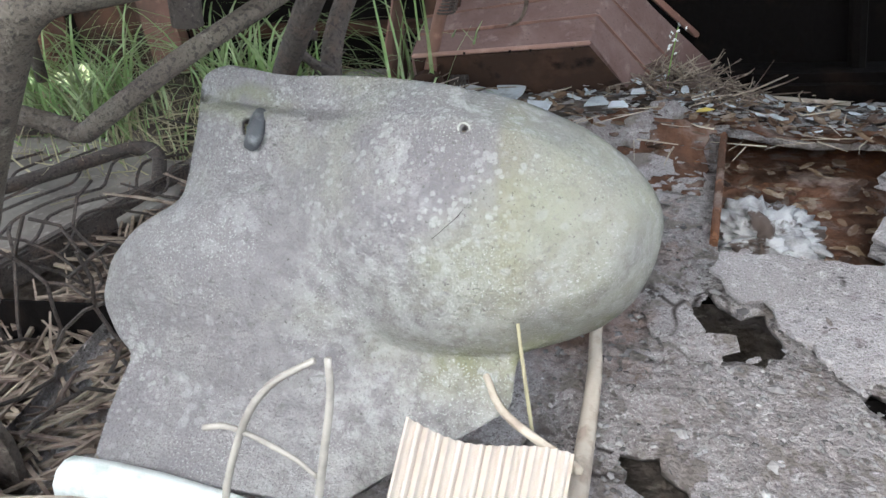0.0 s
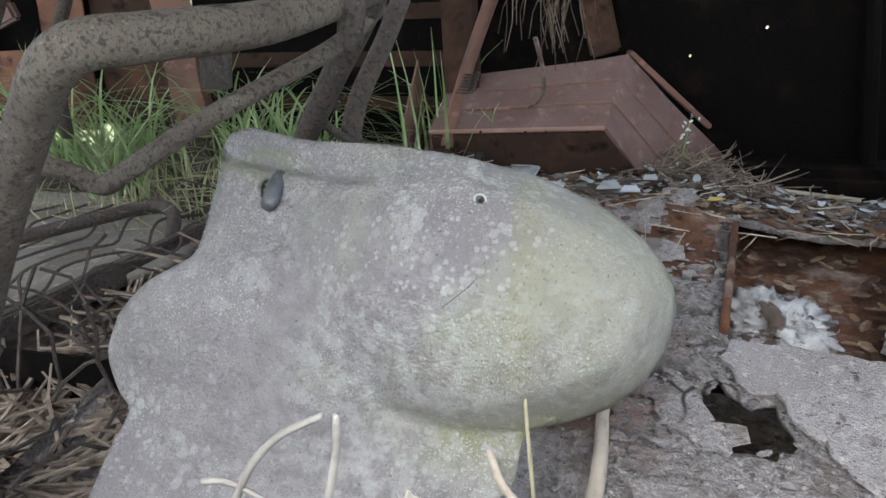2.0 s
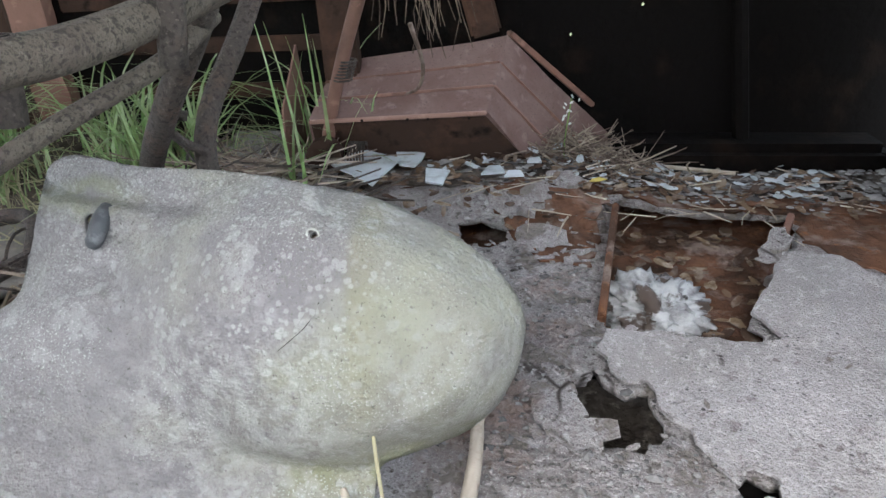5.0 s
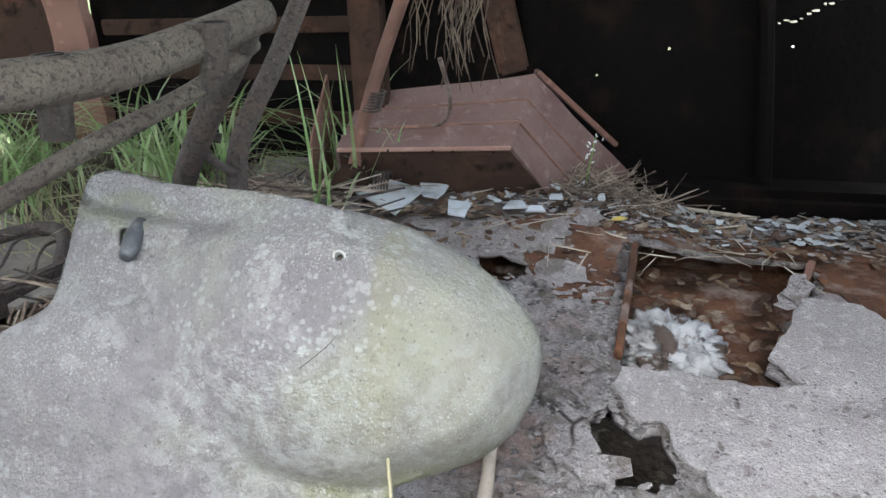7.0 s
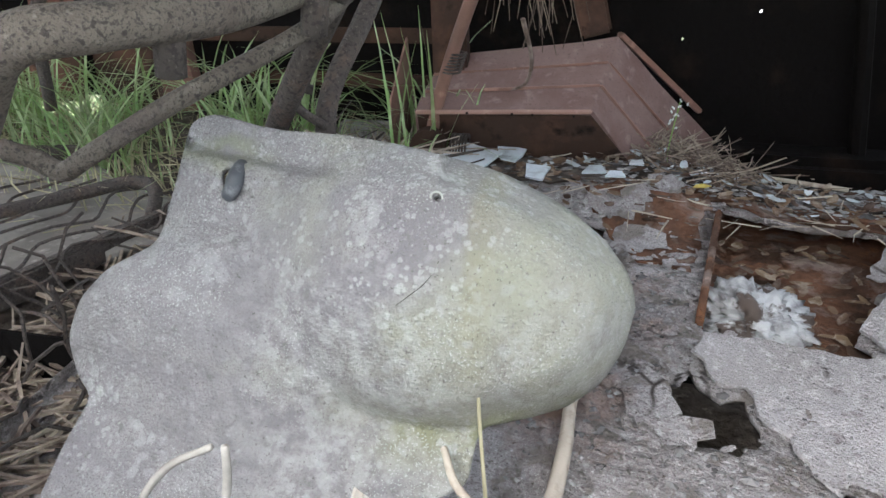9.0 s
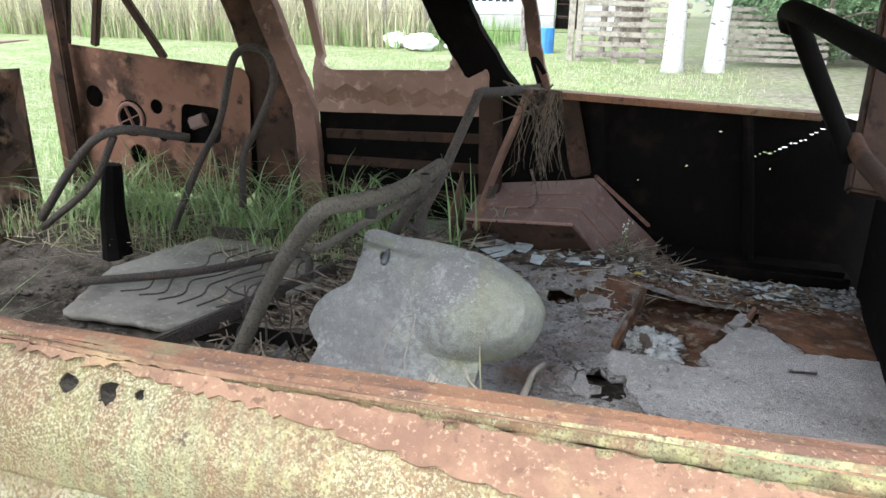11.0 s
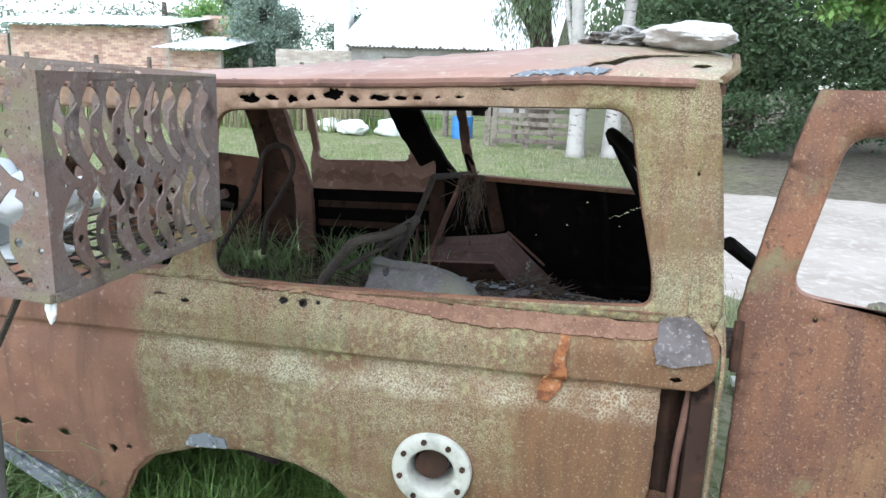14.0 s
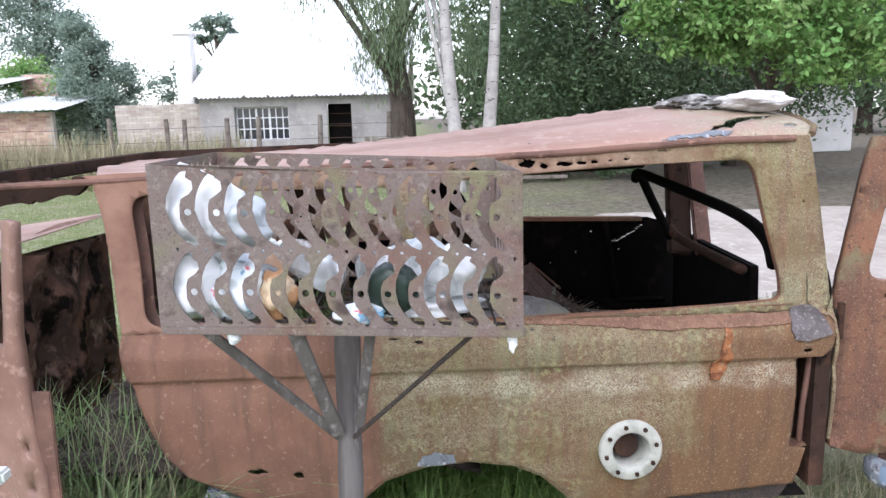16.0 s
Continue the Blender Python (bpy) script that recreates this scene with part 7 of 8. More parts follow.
bag((-0.895, -0.66, 1.215), (0.042, 0.04, 0.05), M["orange_bag"], "crumpled orange plastic wrapper among bottles", 5.0)
bag((-0.585, -0.60, 1.165), (0.13, 0.085, 0.022), M["white_bag"], "flattened white foam and bags on the basket's floor", 6.0)
bag((-0.72, -0.685, 1.172), (0.055, 0.025, 0.026), M["blue_bag"], "torn blue and white packet", 7.0)
bag((-0.985, -0.70, 1.135), (0.014, 0.012, 0.016), M["white_bag"], "scrap of white foam caught under the basket", 8.0)
bag((-0.60, -0.60, 1.265), (0.065, 0.05, 0.055), M["grey_bag"], "crumpled pale film bag among the bottles", 11.0)
bag((-0.505, -0.60, 1.245), (0.065, 0.06, 0.055), M["white_bag"], "crumpled white film bag among the bottles", 12.0)
bag((-0.40, -0.70, 1.105), (0.010, 0.008, 0.028), M["white_bag"], "shred of white plastic hanging from the basket", 9.0)

# sack on the roof
sack = thing("roof_sack", (0.60, 0.45, 1.58), "torn whitish cement sack lying on the roof corner", "sack")
bm = bmesh.new()
bmesh.ops.create_icosphere(bm, subdivisions=5, radius=1.0)
for vt in bm.verts:
    c = vt.co.copy()
    k = 1 + 0.25 * wob(c.x, c.y, c.z, 1.7) - 0.12 * abs(wob(c.x, c.y, c.z, 6))
    vt.co = Vector((0.655 + c.x * 0.13 * k, 0.50 + c.y * 0.16 * k, 1.605 + c.z * 0.038 * k))
part("sack_body", bm, material("grey_white_sack", [(0.6, 0.58, 0.56), ((0.45, 0.43, 0.42), 9, 0.45, 0.65), ((0.7, 0.68, 0.66), 40, 0.55, 0.7)], 0.9, 0, 0.6, 50), sack, "", True)
bm = bmesh.new()
bmesh.ops.create_icosphere(bm, subdivisions=4, radius=1.0)
for vt in bm.verts:
    c = vt.co.copy()
    k = 1 + 0.4 * wob(c.x, c.y, c.z + 3, 2.2) - 0.25 * abs(wob(c.x, c.y, c.z, 6))
    vt.co = Vector((0.50 + c.x * 0.13 * k, 0.66 + c.y * 0.16 * k, 1.60 + c.z * 0.035 * k))
part("torn_filling", bm, material("dark_torn_filling", [(0.16, 0.15, 0.14), ((0.4, 0.39, 0.37), 14, 0.5, 0.62), ((0.05, 0.05, 0.045), 22, 0.5, 0.62)], 0.95, 0, 0.8, 60), sack, "dark torn filling")

# near front door, swung open
fd = part("front_door", sheet(ragged([(0.0, 0.36), (0.72, 0.40), (0.714, 0.649), (0.695, 0.764), (0.673, 1.033), (0.707, 1.339), (0.67, 1.345), (0.62, 1.0), (0.02, 0.98)], 0.04, 0.002, rnd), [circle(0.66, 0.72, 0.018, 10), circle(0.67, 0.60, 0.014, 10)], 0.06, lambda u, v: (-2.225 + 0.83 * u, 0.0 - 0.43 * u + 0.04 * max(0, v - 0.95), v), 0.03), M["pink_rust"], car, "pinkish rusted front door standing open", True)
part("door_flange", bar_between((-1.615, -0.285, 0.88), (-1.62, -0.285, 0.56), 0.05, 0.012, 0.003, up=(0, 1, 0)), M["inner_rust"], fd, "rusty shut face of the door edge")
tagged(part("white_block", box_bm((0.09, 0.05, 0.035), (-1.71, -0.40, 0.70), 0.008), M["white_paint"], None), "white foam block resting on the open door's edge", "block")
tagged(part("fallen_beam", bar_between((-2.0, 0.25, 0.42), (-1.40, 0.22, 0.40), 0.10, 0.05, 0.01), M["tube_dark"], None), "dark charred plank inside the doorway", "plank")
tagged(part("field_stone", box_bm((0.22, 0.16, 0.12), (1.30, 1.95, 0.06), 0.045), M["ring"], None), "pale rounded stone in the grass", "stone")

part("rear_valance", sheet(ragged([(-0.06, 0.245), (0.10, 0.225), (0.62, 0.265), (0.66, 0.34), (0.25, 0.30), (-0.02, 0.275)], 0.03, 0.004, rnd), [], 0.05, lambda u, v: (u, 0.085 + 0.01 * wob(u, v, 0, 6), v), 0.006), M["tube_dark"], car, "dark bent lower valance")
lamp = thing("lamp_housing", (1.02, 0.10, 0.28), "battered blue-grey sheet metal lamp housing hanging below the door", "lamp housing")
shell = bmesh.new()
rings = []
for t, w, h in ((0.0, 0.80, 0.82), (0.15, 0.98, 1.0), (0.6, 1.0, 1.0), (0.9, 0.94, 0.92), (1.0, 0.80, 0.78)):
    rings.append([shell.verts.new((1.02 + 0.088 * w * math.copysign(abs(math.cos(a)) ** 0.55, math.cos(a)) + 0.004 * wob(a, t, 0, 2), 0.06 + 0.08 * t, 0.325 + 0.05 * h * math.copysign(abs(math.sin(a)) ** 0.55, math.sin(a)) - 0.02 * math.cos(a))) for a in (2 * math.pi * q / 24 for q in range(24))])
for a, b in zip(rings, rings[1:]):
    for q in range(24):
        shell.faces.new((a[q], a[(q + 1) % 24], b[(q + 1) % 24], b[q]))
shell.faces.new(rings[-1])
part("shell", shell, M["grey_paint"], lamp, "chipped blue-grey shell", True)
part("face_plate", sheet(rounded([(0.95, 0.30), (1.085, 0.272), (1.09, 0.345), (0.955, 0.372)], 0.025, 5), [], 0.03, lambda u, v: (u, 0.066 + 0.004 * wob(u, v, 0, 20), v), 0.004), material("faded_blue_enamel", [(0.14, 0.19, 0.26), ((0.32, 0.33, 0.33), 25, 0.5, 0.6), ((0.16, 0.09, 0.05), 14, 0.55, 0.65)], 0.6, 0, 0.3, 60), lamp, "faded blue enamel face", True)
part("bracket", bar_between((0.98, 0.10, 0.37), (1.0, 0.11, 0.44), 0.03, 0.008, 0.002), M["dark_rust_and_shade"], lamp, "rusty hanging bracket")
bag((-0.30, 0.20, 0.08), (0.085, 0.06, 0.045), M["rag"], "dirty white foam lump lying in the wheel arch grass", 14.0, "foam_lump")

# ---- house and yards behind ----
M["plaster"] = material("grey_plaster", [(0.36, 0.345, 0.33), ((0.27, 0.255, 0.245), 1.5, 0.42, 0.62), ((0.42, 0.41, 0.4), 9, 0.55, 0.7)], 0.95, 0, 0.4, 20)
M["brick"] = material("orange_brick", [(0.50, 0.36, 0.29), ((0.42, 0.27, 0.21), 3, 0.45, 0.6)], 0.95, 0, 0.4, 30, vary=0.25)
M["pale_brick"] = material("pale_brick", [(0.48, 0.44, 0.39), ((0.4, 0.35, 0.30), 2, 0.45, 0.6)], 0.95, 0, 0.4, 30, vary=0.15)
M["mortar"] = material("pale_mortar", [(0.42, 0.38, 0.34), ((0.34, 0.3, 0.27), 4, 0.45, 0.65)], 0.95, 0, 0.4, 30)
M["tin"] = material("galvanised_tin", [(0.82, 0.82, 0.82), ((0.74, 0.74, 0.75), 1.2, 0.42, 0.62), ((0.5, 0.44, 0.4), 5, 0.66, 0.74)], 0.35, 0.15, 0.1, 20)
M["chimney"] = material("white_render", [(0.72, 0.71, 0.69), ((0.6, 0.59, 0.57), 2, 0.45, 0.65)], 0.9, 0, 0.2, 20)
M["dark_glass"] = material("dark_window_glass", [(0.03, 0.035, 0.04)], 0.1, 0, 0)
M["window_frame"] = material("pale_window_frame", [(0.62, 0.64, 0.66)], 0.6, 0, 0)
M["timber"] = material("weathered_timber", [(0.2, 0.175, 0.15), ((0.12, 0.1, 0.085), 9, 0.45, 0.62), ((0.28, 0.25, 0.22), 30, 0.56, 0.7)], 0.95, 0, 0.4, 40, vary=0.2)

GZ = 0.28
house = thing("brick_house", (-4.5, 24.0, GZ), "low plastered brick house with a bright tin roof", "house")
wall_out = [(-7.55, GZ - 0.3), (-1.3, GZ - 0.3), (-1.3, 2.5), (-7.55, 2.5)]
HWIN = [(-6.45, 0.98), (-4.68, 0.98), (-4.68, 2.08), (-6.45, 2.08)]
HDOOR = [(-3.42, GZ), (-2.62, GZ), (-2.62, 2.12), (-3.42, 2.12)]
part("front_wall", sheet(wall_out, [HWIN, HDOOR], 0.6, lambda u, v: (u, 22.6, v), -0.2), M["plaster"], house, "grey plastered wall")
for x0, x1, z0, z1 in ((-4.3, -3.45, 0.5, 2.0), (-7.2, -6.6, 0.4, 1.2)):
    for j in range(int((z1 - z0) / 0.085)):
        for i in range(int((x1 - x0) / 0.26)):
            o = 0.13 * (j % 2)
            if x0 + 0.26 * i + o + 0.24 <= x1:
                part("brick", box_bm((0.24, 0.03, 0.07), (x0 + 0.26 * i + o + 0.12, 22.595, z0 + 0.085 * j), 0), M["brick"], house)
part("side_wall", box_bm((0.2, 5.0, 2.7), (-1.4, 25.2, 1.2), 0), M["plaster"], house)
part("side_wall", box_bm((0.2, 5.0, 2.7), (-7.45, 25.2, 1.2), 0), M["plaster"], house)
win = part("window", box_bm((1.77, 0.02, 1.1), (-5.565, 22.72, 1.53), 0), M["dark_glass"], house, "dark window panes behind a pale grille")
for k in range(9):
    x = -6.43 + 0.215 * k * (1.73 / 1.72)
    part("glazing_bar", box_bm((0.07 if k in (0, 3, 5, 8) else 0.035, 0.05, 1.1), (x, 22.66, 1.53), 0.004), M["window_frame"], win)
for z in (1.0, 1.36, 1.72, 2.06):
    part("glazing_bar", box_bm((1.77, 0.045, 0.06 if z in (1.0, 2.06) else 0.035), (-5.565, 22.655, z), 0.004), M["window_frame"], win)
part("door", box_bm((0.80, 0.05, 1.84), (-3.02, 22.72, 1.2), 0.01), M["shade_black_rust"], house, "dark house door")
for k in range(4):
    part("door_bar", box_bm((0.78, 0.02, 0.03), (-3.02, 22.68, 0.6 + 0.4 * k), 0), M["dark_rust_and_shade"], house)
rv, rf = [], []
N = 150
for i in range(N + 1):
    x = -8.0 + 7.2 * i / N
    h = 0.03 * math.sin(i * 2.1)
    rv += [(x, 22.1, 2.38 + h), (x + 0.3, 27.5, 5.0 + h), (x + 0.3, 33.0, 2.4 + h)]
for i in range(N):
    rf += [(3 * i, 3 * i + 3, 3 * i + 4, 3 * i + 1), (3 * i + 1, 3 * i + 4, 3 * i + 5, 3 * i + 2)]
raw("roof", rv, rf, M["tin"], house, "bright corrugated tin roof")
for k in range(9):
    part("rafter", box_bm((0.06, 0.7, 0.08), (-7.6 + 0.78 * k, 22.4, 2.40), 0), M["timber"], house)
part("chimney", box_bm((0.55, 0.6, 3.0), (-8.35, 24.0, 3.1), 0.03), M["chimney"], house, "tall white rendered chimney")
part("chimney_cap", box_bm((0.7, 0.75, 0.12), (-8.35, 24.0, 4.62), 0.02), M["chimney"], house)


def brick_wall(x0, x1, y, z0, z1, name, label, mat="brick", skin="weathered orange bricks"):
    w = thing(name, ((x0 + x1) / 2, y, z0), label, "wall")
    part("wall_core", box_bm((x1 - x0, 0.2, z1 - z0), ((x0 + x1) / 2, y + 0.12, (z0 + z1) / 2), 0), M["mortar"], w)
    verts, faces = [], []
    cube = [(0, 1, 2, 3), (7, 6, 5, 4), (0, 4, 5, 1), (1, 5, 6, 2), (2, 6, 7, 3), (3, 7, 4, 0)]
    n = int((z1 - z0) / 0.09)
    for j in range(n):
        x = x0 + (0.0 if j % 2 else 0.14)
        while x + 0.26 < x1:
            b = len(verts)
            z = z0 + 0.09 * j
            verts += [(x, y, z), (x + 0.26, y, z), (x + 0.26, y, z + 0.075), (x, y, z + 0.075), (x, y + 0.05, z), (x + 0.26, y + 0.05, z), (x + 0.26, y + 0.05, z + 0.075), (x, y + 0.05, z + 0.075)]
            faces += [tuple(b + i for i in q) for q in cube]
            x += 0.275
    o = raw("bricks", verts, faces, M[mat], w, skin)
    o["kind"] = "stuff"
    return w


brick_wall(-10.6, -7.6, 23.2, GZ - 0.1, 2.25, "yard_wall", "pale brick yard wall beside the house", "pale_brick", "pale limewashed bricks")
for x0, x1, y, z1 in ((-14.6, -12.6, 23.0, 2.1), (-22.0, -15.2, 24.0, 2.9), (-34.0, -23.0, 25.0, 2.6)):
    brick_wall(x0, x1, y, GZ - 0.1, z1, "brick_shed", "unplastered orange brick shed behind the fence")
for x0, x1, y, z in ((-15.0, -12.2, 22.4, 2.15), (-23.0, -15.0, 23.4, 2.95)):
    rv, rf = [], []
    n = int((x1 - x0) * 14)
    for i in range(n + 1):
        x = x0 + (x1 - x0) * i / n
        h = 0.02 * math.sin(i * 1.9)
        rv += [(x, y, z + h), (x, y + 4, z + 0.6 + h)]
    rf = [(2 * i, 2 * i + 2, 2 * i + 3, 2 * i + 1) for i in range(n)]
    tagged(raw("tin_roof", rv, rf, M["tin"]), "low rusty tin roof over a brick shed", "roof")
brick_wall(-15.5, -14.2, 27.0, 2.6, 3.6, "brick_stack", "stack of bare orange brickwork above the roofs")

# fence posts and wires
for x in (-14.8, -12.6, -11.0, -9.6, -7.1, -5.9, -5.55, -4.6, -3.95, -2.6, -1.15):
    y = 14.0 + 0.5 * wob(x, 0, 0, 1)
    p = thing("fence_post", (x, y, 0.2), "thin grey wooden fence post among weeds", "post", "yard fence posts")
    part("shaft", tube_bm([(x, y, 0.1), (x + 0.03 * wob(x, 1, 0, 3), y, 1.0), (x + 0.06 * wob(x, 2, 0, 3), y, 1.70 + 0.1 * wob(x, 3, 0, 3))], [0.065, 0.06, 0.05], 8), M["timber"], p)
wire = bmesh.new()
for z in (0.6, 0.9, 1.2, 1.5):
    tube_bm([(x, 14.0, z + 0.02 * wob(x, z, 0, 1)) for x in [-16 + 0.6 * k for k in range(26)]], 0.006, 4, wire)
tagged(part("fence_wire", wire, M["tube_dark"], None), "sagging wire strands of the yard fence", "wire", kind="stuff")

# pallet gate near the birches
gate = thing("pallet_gate", (-0.5, 12.3, 0.25), "weathered grey wooden pallet fence by the birches", "gate")
for k in range(6):
    part("rail", box_bm((1.7, 0.04, 0.085), (-0.55 + 0.02 * k, 12.3, 0.36 + 0.16 * k), 0.008, Matrix.Rotation(0.015 * (k % 3 - 1), 4, "Y")), M["timber"], gate)
for x in (-1.5, -1.36, -0.75, -0.30, 0.22):
    part("upright", box_bm((0.11, 0.05, 1.05), (x, 12.34, 0.72), 0.01), M["timber"], gate)
for k in range(8):
    part("rail", box_bm((1.5, 0.04, 0.07), (1.75, 12.5, 0.34 + 0.11 * k), 0.008), M["timber"], gate)

# ---- trees ----
M["bark"] = material("brown_bark", [(0.11, 0.09, 0.075), ((0.06, 0.05, 0.04), 9, 0.45, 0.62, (1, 1, 0.2)), ((0.17, 0.15, 0.13), 30, 0.56, 0.7)], 0.95, 0, 0.8, 30, bump_distance=0.02)
M["birch_bark"] = material("birch_bark", [(0.400, 0.384, 0.360), ((0.288, 0.272, 0.256), 4, 0.45, 0.62), ((0.048, 0.040, 0.036), 7, 0.60, 0.66, (1, 1, 3.5))], 0.85, 0, 0.5, 30)


def leaf_mat(name, a, b):
    return material(name, [a, (b, 1.5, 0.42, 0.62)], 0.6, 0, 0, vary=0.4, through_light=0.35)


M["oak_leaf"] = leaf_mat("bright_oak_leaf", (0.15, 0.28, 0.075), (0.25, 0.39, 0.12))
M["dark_leaf"] = leaf_mat("dark_evergreen_leaf", (0.085, 0.135, 0.065), (0.13, 0.19, 0.09))
M["willow_leaf"] = leaf_mat("drooping_leaf", (0.14, 0.19, 0.10), (0.20, 0.26, 0.14))
# needle green paled beyond its own tone to paint in distance haze
M["hazed_pine_leaf"] = leaf_mat("hazed_grey_green_needle", (0.2, 0.265, 0.21), (0.26, 0.33, 0.26))


def leaves_mesh(name, blobs, count, size, mat, parent, seed, droop=0.0, slim=0.5):
    """A crown: many small bent leaves in clumps, thinner towards the outside."""
    r = random.Random(seed)
    verts, faces = [], []
    clumps = []
    for (cx, cy, cz, rx, ry, rz) in blobs:
        for _ in range(max(6, int(24 * (rx * ry * rz) ** 0.45))):
            while True:
                u = Vector((r.uniform(-1, 1), r.uniform(-1, 1), r.uniform(-1, 1)))
                if 0.25 < u.length < 1.05:
                    break
            clumps.append((cx + u.x * rx, cy + u.y * ry, cz + u.z * rz, 0.22 * (rx + rz) * r.uniform(0.5, 1.0)))
    for _ in range(count):
        cx, cy, cz, cr = clumps[r.randrange(len(clumps))]
        g = lambda: max(-1.7, min(1.7, r.gauss(0, 0.6)))
        p = Vector((cx + g() * cr, cy + g() * cr, cz + g() * cr * (0.7 + droop)))
        d = Vector((r.uniform(-1, 1), r.uniform(-1, 1), r.uniform(-1, 0.4) - droop * 3)).normalized()
        s = d.orthogonal().normalized()
        s = (s * math.cos(a := r.uniform(0, 6.28)) + d.cross(s) * math.sin(a))
        l = size * r.uniform(0.6, 1.3)
        b = len(verts)
        verts += [tuple(p), tuple(p + d * l * 0.5 + s * l * slim * 0.5), tuple(p + d * l), tuple(p + d * l * 0.5 - s * l * slim * 0.5)]
        faces.append((b, b + 1, b + 2, b + 3))
    return raw(name, verts, faces, mat, parent)


def tree(name, x, y, trunk, radius, blobs, count, size, leaf, label, seed, bark="bark", droop=0.0, slim=0.5, limbs=6):
    z0 = ground_height(x, y) - 0.1
    t = thing(name, (x, y, z0), label, "tree")
    r = random.Random(seed)
    top = Vector(trunk[-1])
    pts = spline([(x, y, z0), *trunk], 5)
    part("trunk", tube_bm(pts, [radius * (1.25 - 0.8 * k / len(pts)) if k else radius * 1.5 for k in range(len(pts))], 10), M[bark], t, "", True)
    for k in range(limbs):
        f = pts[int(len(pts) * r.uniform(0.4, 0.95)) - 1]
        bl = blobs[r.randrange(len(blobs))]
        e = Vector((bl[0] + r.uniform(-0.6, 0.6) * bl[3], bl[1] + r.uniform(-0.6, 0.6) * bl[4], bl[2] + r.uniform(-0.4, 0.5) * bl[5]))
        m = (f + e) / 2 + Vector((r.uniform(-0.2, 0.2), r.uniform(-0.2, 0.2), r.uniform(0, 0.3)))
        part("limb", tube_bm(spline([f, m, e], 4), [radius * 0.4 * (1 - 0.09 * k2) for k2 in range(9)], 6), M[bark], t, "", True)
    leaves_mesh("crown", blobs, count, size, M[leaf], t, seed + 1, droop, slim)
    return t


tree("birch", 0.2, 11.4, [(0.18, 11.4, 1.2), (0.05, 11.4, 3.0), (-0.05, 11.4, 6.0)], 0.135, [(0.0, 11.6, 6.6, 1.6, 1.5, 1.4)], 2500, 0.12, "willow_leaf", "slender pale birch with dark bark marks", 51, "birch_bark", limbs=3)
tree("birch", 0.80, 11.6, [(0.82, 11.6, 1.2), (0.95, 11.6, 3.0), (1.05, 11.6, 6.0)], 0.135, [(1.2, 11.8, 6.6, 1.6, 1.5, 1.4)], 2500, 0.12, "willow_leaf", "slender pale birch with dark bark marks", 53, "birch_bark", limbs=3)
tree("willow", -0.9, 17.5, [(-0.85, 17.5, 1.6), (-1.0, 17.5, 3.5), (-0.6, 17.5, 5.0)], 0.32, [(-0.8, 16.8, 4.7, 1.5, 1.4, 1.0), (-2.2, 17.0, 5.4, 1.5, 1.4, 0.9), (0.4, 16.8, 4.0, 1.4, 1.4, 1.5), (-1.2, 16.6, 3.4, 0.8, 1.0, 1.0), (-3.4, 17.2, 5.9, 1.2, 1.2, 0.7)], 15000, 0.17, "willow_leaf", "large drooping grey-green tree beside the house", 55, droop=0.7, slim=0.18)
tree("evergreen", 3.5, 14.5, [(3.5, 14.5, 2.0), (3.4, 14.5, 4.0)], 0.2, [(2.6, 14.2, 1.7, 1.4, 1.0, 1.3), (4.0, 14.4, 2.6, 1.6, 1.2, 1.6), (2.2, 14.6, 3.6, 1.6, 1.2, 1.3), (5.2, 14.2, 1.8, 1.3, 1.0, 1.4), (4.2, 14.8, 4.6, 2.0, 1.4, 1.2)], 44000, 0.115, "dark_leaf", "dense dark evergreen hedge tree", 57)
tree("evergreen", 7.0, 15.0, [(7.0, 15.0, 2.0), (7.1, 15.0, 4.0)], 0.2, [(6.6, 14.6, 1.7, 1.2, 1.0, 1.2), (7.8, 14.8, 3.0, 1.8, 1.2, 1.6), (6.4, 15.0, 4.4, 1.8, 1.2, 1.4), (9.6, 15.0, 3.6, 1.6, 1.2, 1.8), (12.0, 16.5, 3.4, 2.4, 1.2, 2.0)], 40000, 0.12, "dark_leaf", "dark evergreen tree across the road", 59)
tree("oak", 6.0, 11.0, [(5.9, 11.0, 1.6), (5.6, 10.6, 3.2), (5.2, 10.2, 4.4)], 0.12, [(3.6, 9.6, 3.25, 1.2, 1.0, 0.65), (5.2, 9.6, 3.0, 1.2, 1.0, 0.7), (4.6, 9.8, 4.1, 1.8, 1.2, 0.7), (6.7, 9.8, 3.2, 1.2, 1.0, 0.9), (7.4, 10.2, 4.3, 1.6, 1.1, 0.8), (8.6, 10.0, 3.4, 1.0, 1.0, 0.9), (4.2, 9.4, 2.75, 0.9, 0.8, 0.4), (6.0, 9.4, 2.5, 0.9, 0.8, 0.45), (7.6, 9.6, 2.4, 0.9, 0.8, 0.5), (2.6, 10.2, 4.0, 0.9, 0.8, 0.5)], 34000, 0.12, "oak_leaf", "young oak with fresh bright green leaves", 61, slim=0.55)
tree("bush", 2.4, 12.6, [(2.4, 12.6, 0.8), (2.45, 12.6, 1.3)], 0.05, [(2.2, 12.6, 0.95, 0.7, 0.5, 0.5), (3.2, 12.8, 0.8, 0.8, 0.5, 0.5), (4.2, 12.8, 0.9, 0.7, 0.5, 0.6)], 7000, 0.085, "dark_leaf", "low dark shrub behind the birches", 63, limbs=3)
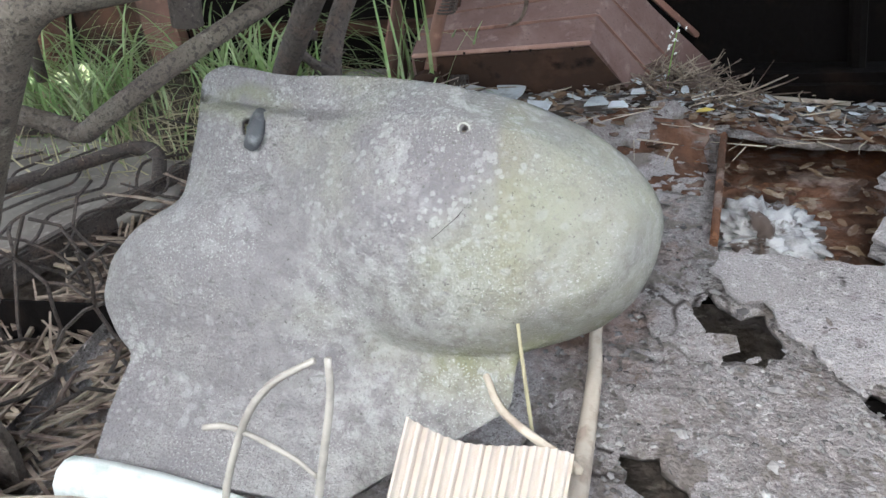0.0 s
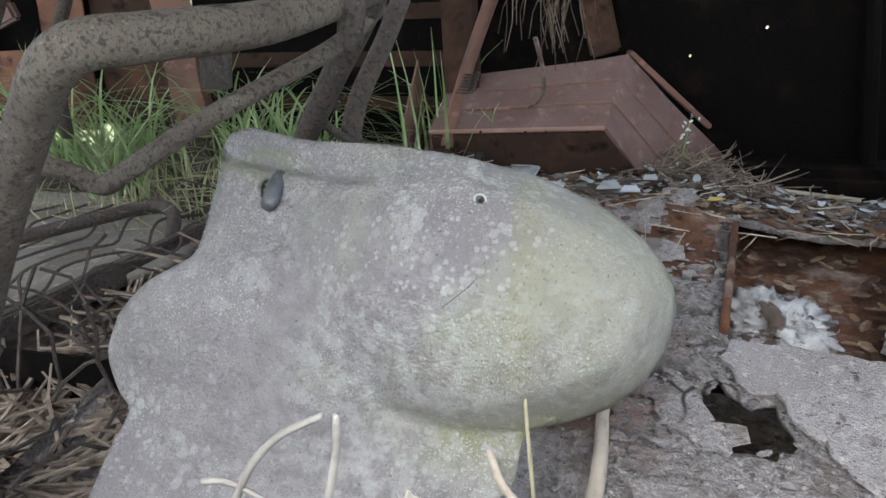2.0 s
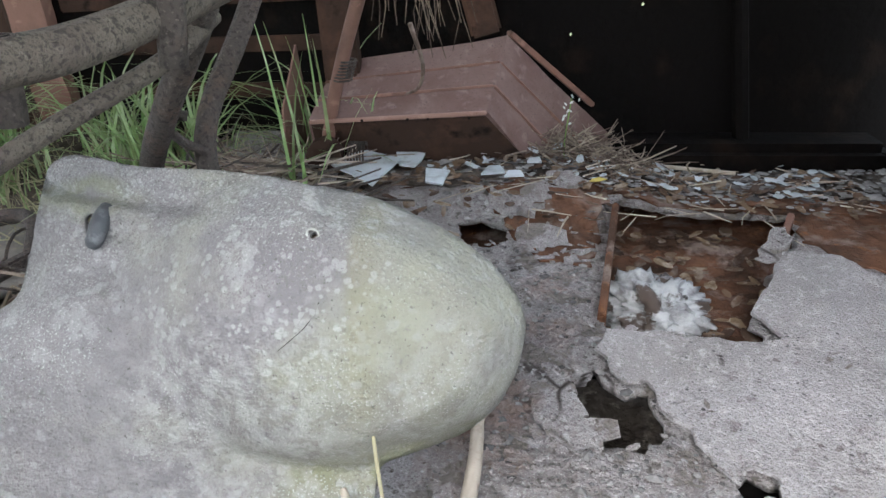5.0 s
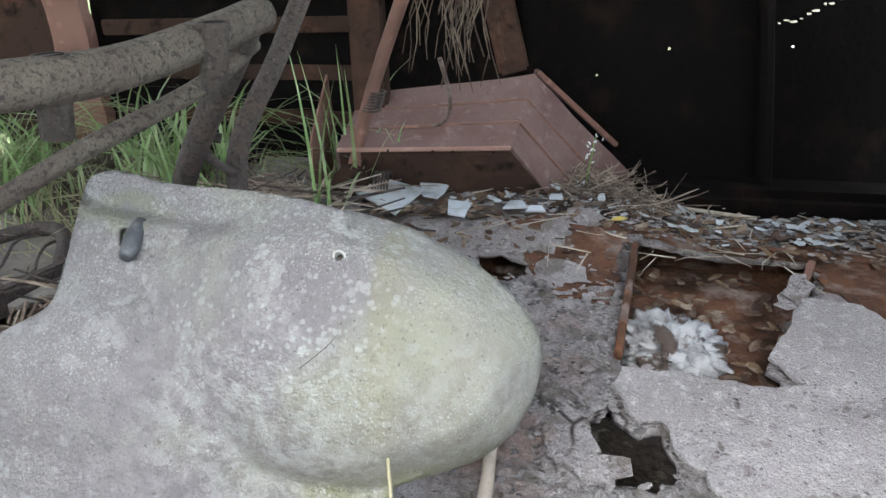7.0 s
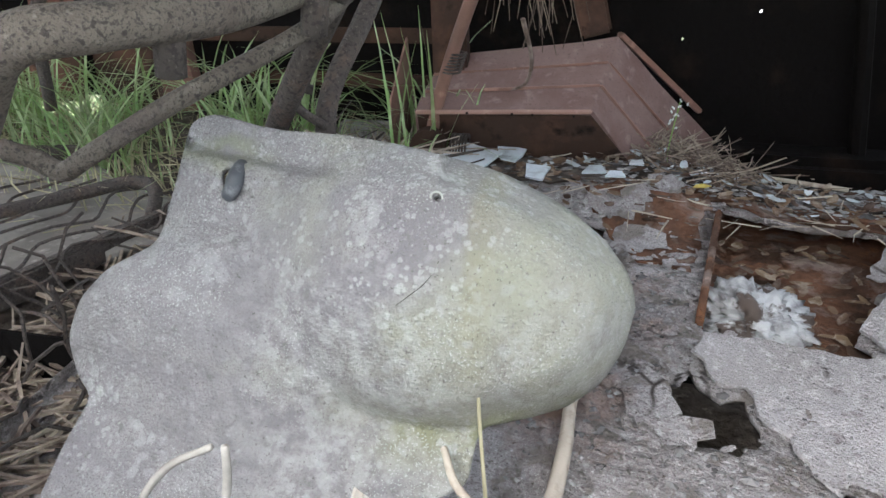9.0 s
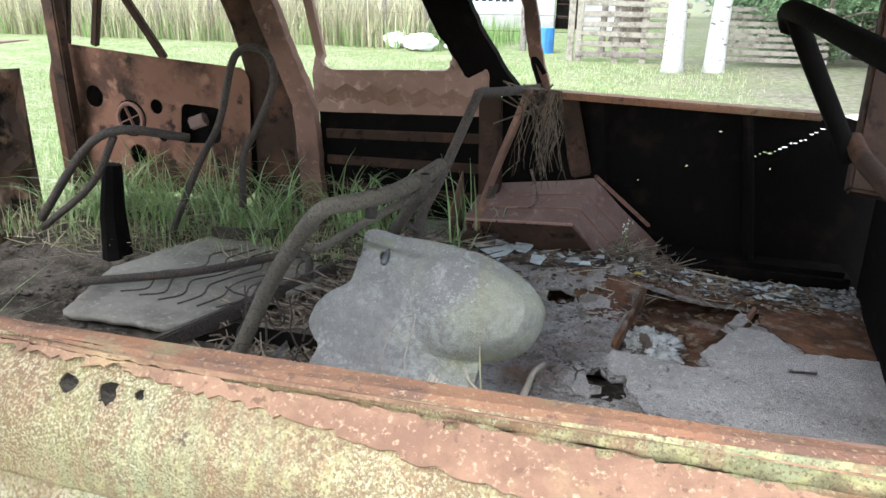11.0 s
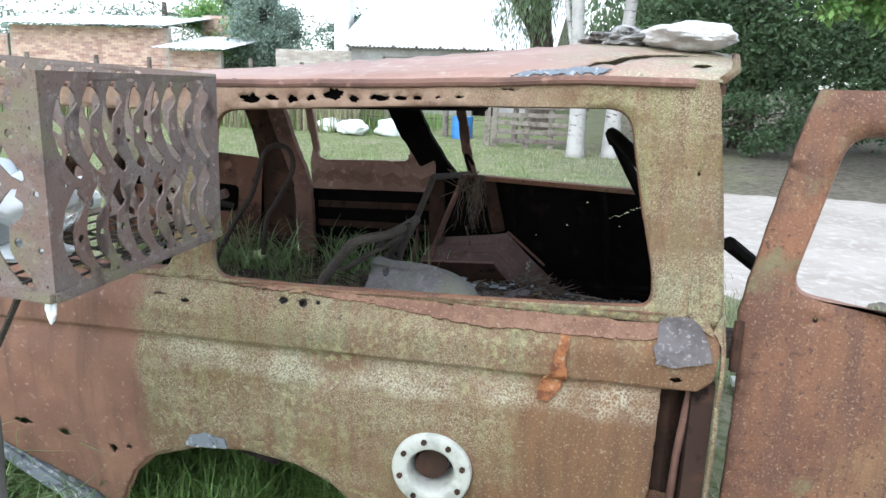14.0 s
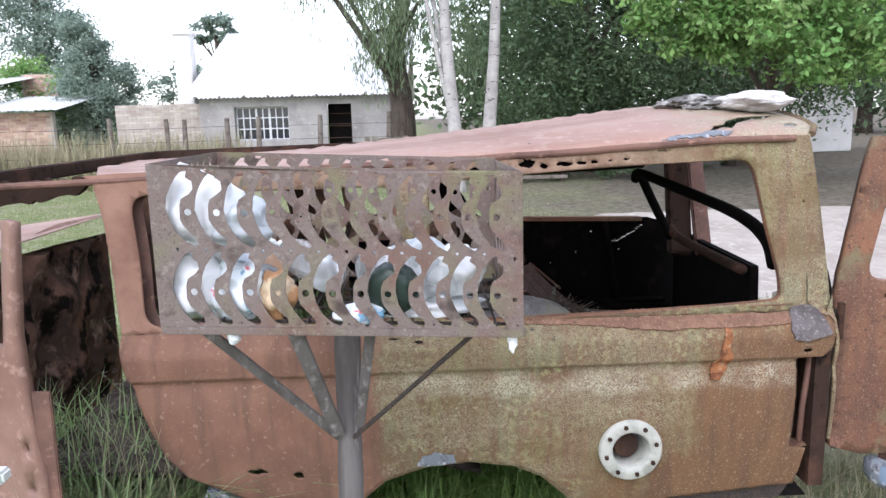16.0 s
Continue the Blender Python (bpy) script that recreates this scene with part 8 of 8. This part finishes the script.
tree("conifer", -12.3, 26.0, [(-12.3, 26.0, 2.5), (-12.3, 26.0, 5.0)], 0.2, [(-12.3, 25.6, 2.2, 1.5, 1.2, 1.2), (-12.2, 25.8, 3.6, 1.2, 1.0, 1.1), (-12.6, 25.9, 4.6, 0.8, 0.8, 0.8), (-11.4, 25.6, 2.6, 0.8, 0.8, 1.2)], 22000, 0.12, "hazed_pine_leaf", "bluish conifer behind the yard wall", 65)
tree("conifer", -18.0, 34.0, [(-18.0, 34.0, 4.0), (-18.0, 34.0, 8.0)], 0.3, [(-18.0, 33.6, 4.2, 2.2, 1.4, 1.6), (-17.5, 33.8, 6.4, 1.8, 1.2, 1.4), (-19.6, 33.8, 7.4, 2.2, 1.2, 1.2), (-16.4, 33.6, 3.0, 1.6, 1.2, 1.4)], 24000, 0.17, "hazed_pine_leaf", "tall hazy conifer in the distance", 67)
tree("garden_tree", -14.5, 28.0, [(-14.5, 28.0, 2.0), (-14.6, 28.0, 3.2)], 0.15, [(-14.4, 27.6, 3.0, 1.4, 1.0, 0.9), (-15.6, 27.8, 3.4, 1.2, 1.0, 0.8), (-13.6, 27.6, 2.4, 0.9, 0.9, 0.8)], 6000, 0.16, "oak_leaf", "round green garden tree", 69)
tree("pine", -11.3, 40.0, [(-11.3, 40.0, 4.0), (-11.3, 40.0, 6.4)], 0.18, [(-11.4, 40.0, 7.0, 1.0, 0.8, 0.45), (-10.6, 40.0, 6.4, 0.9, 0.7, 0.3), (-12.1, 40.0, 6.2, 0.5, 0.6, 0.25)], 3500, 0.2, "hazed_pine_leaf", "flat-topped pine far behind the house", 71)
tree("garden_tree", -11.0, 33.0, [(-11.0, 33.0, 2.0), (-11.0, 33.0, 3.6)], 0.15, [(-11.2, 33.0, 3.4, 1.6, 1.0, 0.9), (-9.6, 33.0, 3.0, 1.0, 1.0, 0.7)], 4500, 0.2, "hazed_pine_leaf", "grey-green tree behind the chimney", 73)
tree("far_woods", -30.0, 48.0, [(-30.0, 48.0, 4.0), (-30.0, 48.0, 6.0)], 0.3, [(-34.0, 48.0, 3.4, 6.0, 1.5, 2.4), (-24.0, 50.0, 3.0, 5.0, 1.5, 2.0), (-44.0, 48.0, 3.0, 6.0, 1.5, 2.4)], 9000, 0.35, "hazed_pine_leaf", "hazy belt of distant trees", 75)
tree("far_woods", 22.0, 34.0, [(22.0, 34.0, 4.0), (22.0, 34.0, 6.0)], 0.3, [(16.0, 34.0, 3.4, 5.0, 1.5, 3.0), (27.0, 32.0, 4.0, 7.0, 1.5, 3.6), (6.0, 36.0, 4.0, 6.0, 1.5, 3.2)], 16000, 0.55, "dark_leaf", "distant dark trees across the road", 77)

# white building glimpsed past the trees, and sacks in the yard
far_house = thing("white_building", (10.5, 20.0, 0.3), "white rendered building behind roadside trees", "building")
part("wall", box_bm((3.6, 3.0, 2.2), (10.5, 20.5, 1.4), 0.02), M["chimney"], far_house)
part("roof", box_bm((4.0, 3.4, 0.12), (10.5, 20.5, 2.55), 0.02), M["brick"], far_house)
for x, y, s in ((-4.4, 13.0, 0.22), (-3.6, 13.2, 0.26), (-5.0, 13.4, 0.2)):
    bag((x, y, 0.40), (s * 1.5, s, s * 0.8), M["white_bag"], "filled white sack standing in the yard", x, "yard_sack")
tagged(part("blue_drum", tube_bm([(-2.2, 13.6, 0.22), (-2.2, 13.6, 0.7)], 0.22, 16), material("blue_drum_plastic", [(0.05, 0.2, 0.5), ((0.04, 0.15, 0.4), 5, 0.45, 0.6)], 0.5, 0, 0), None), "blue plastic drum in the yard", "drum")
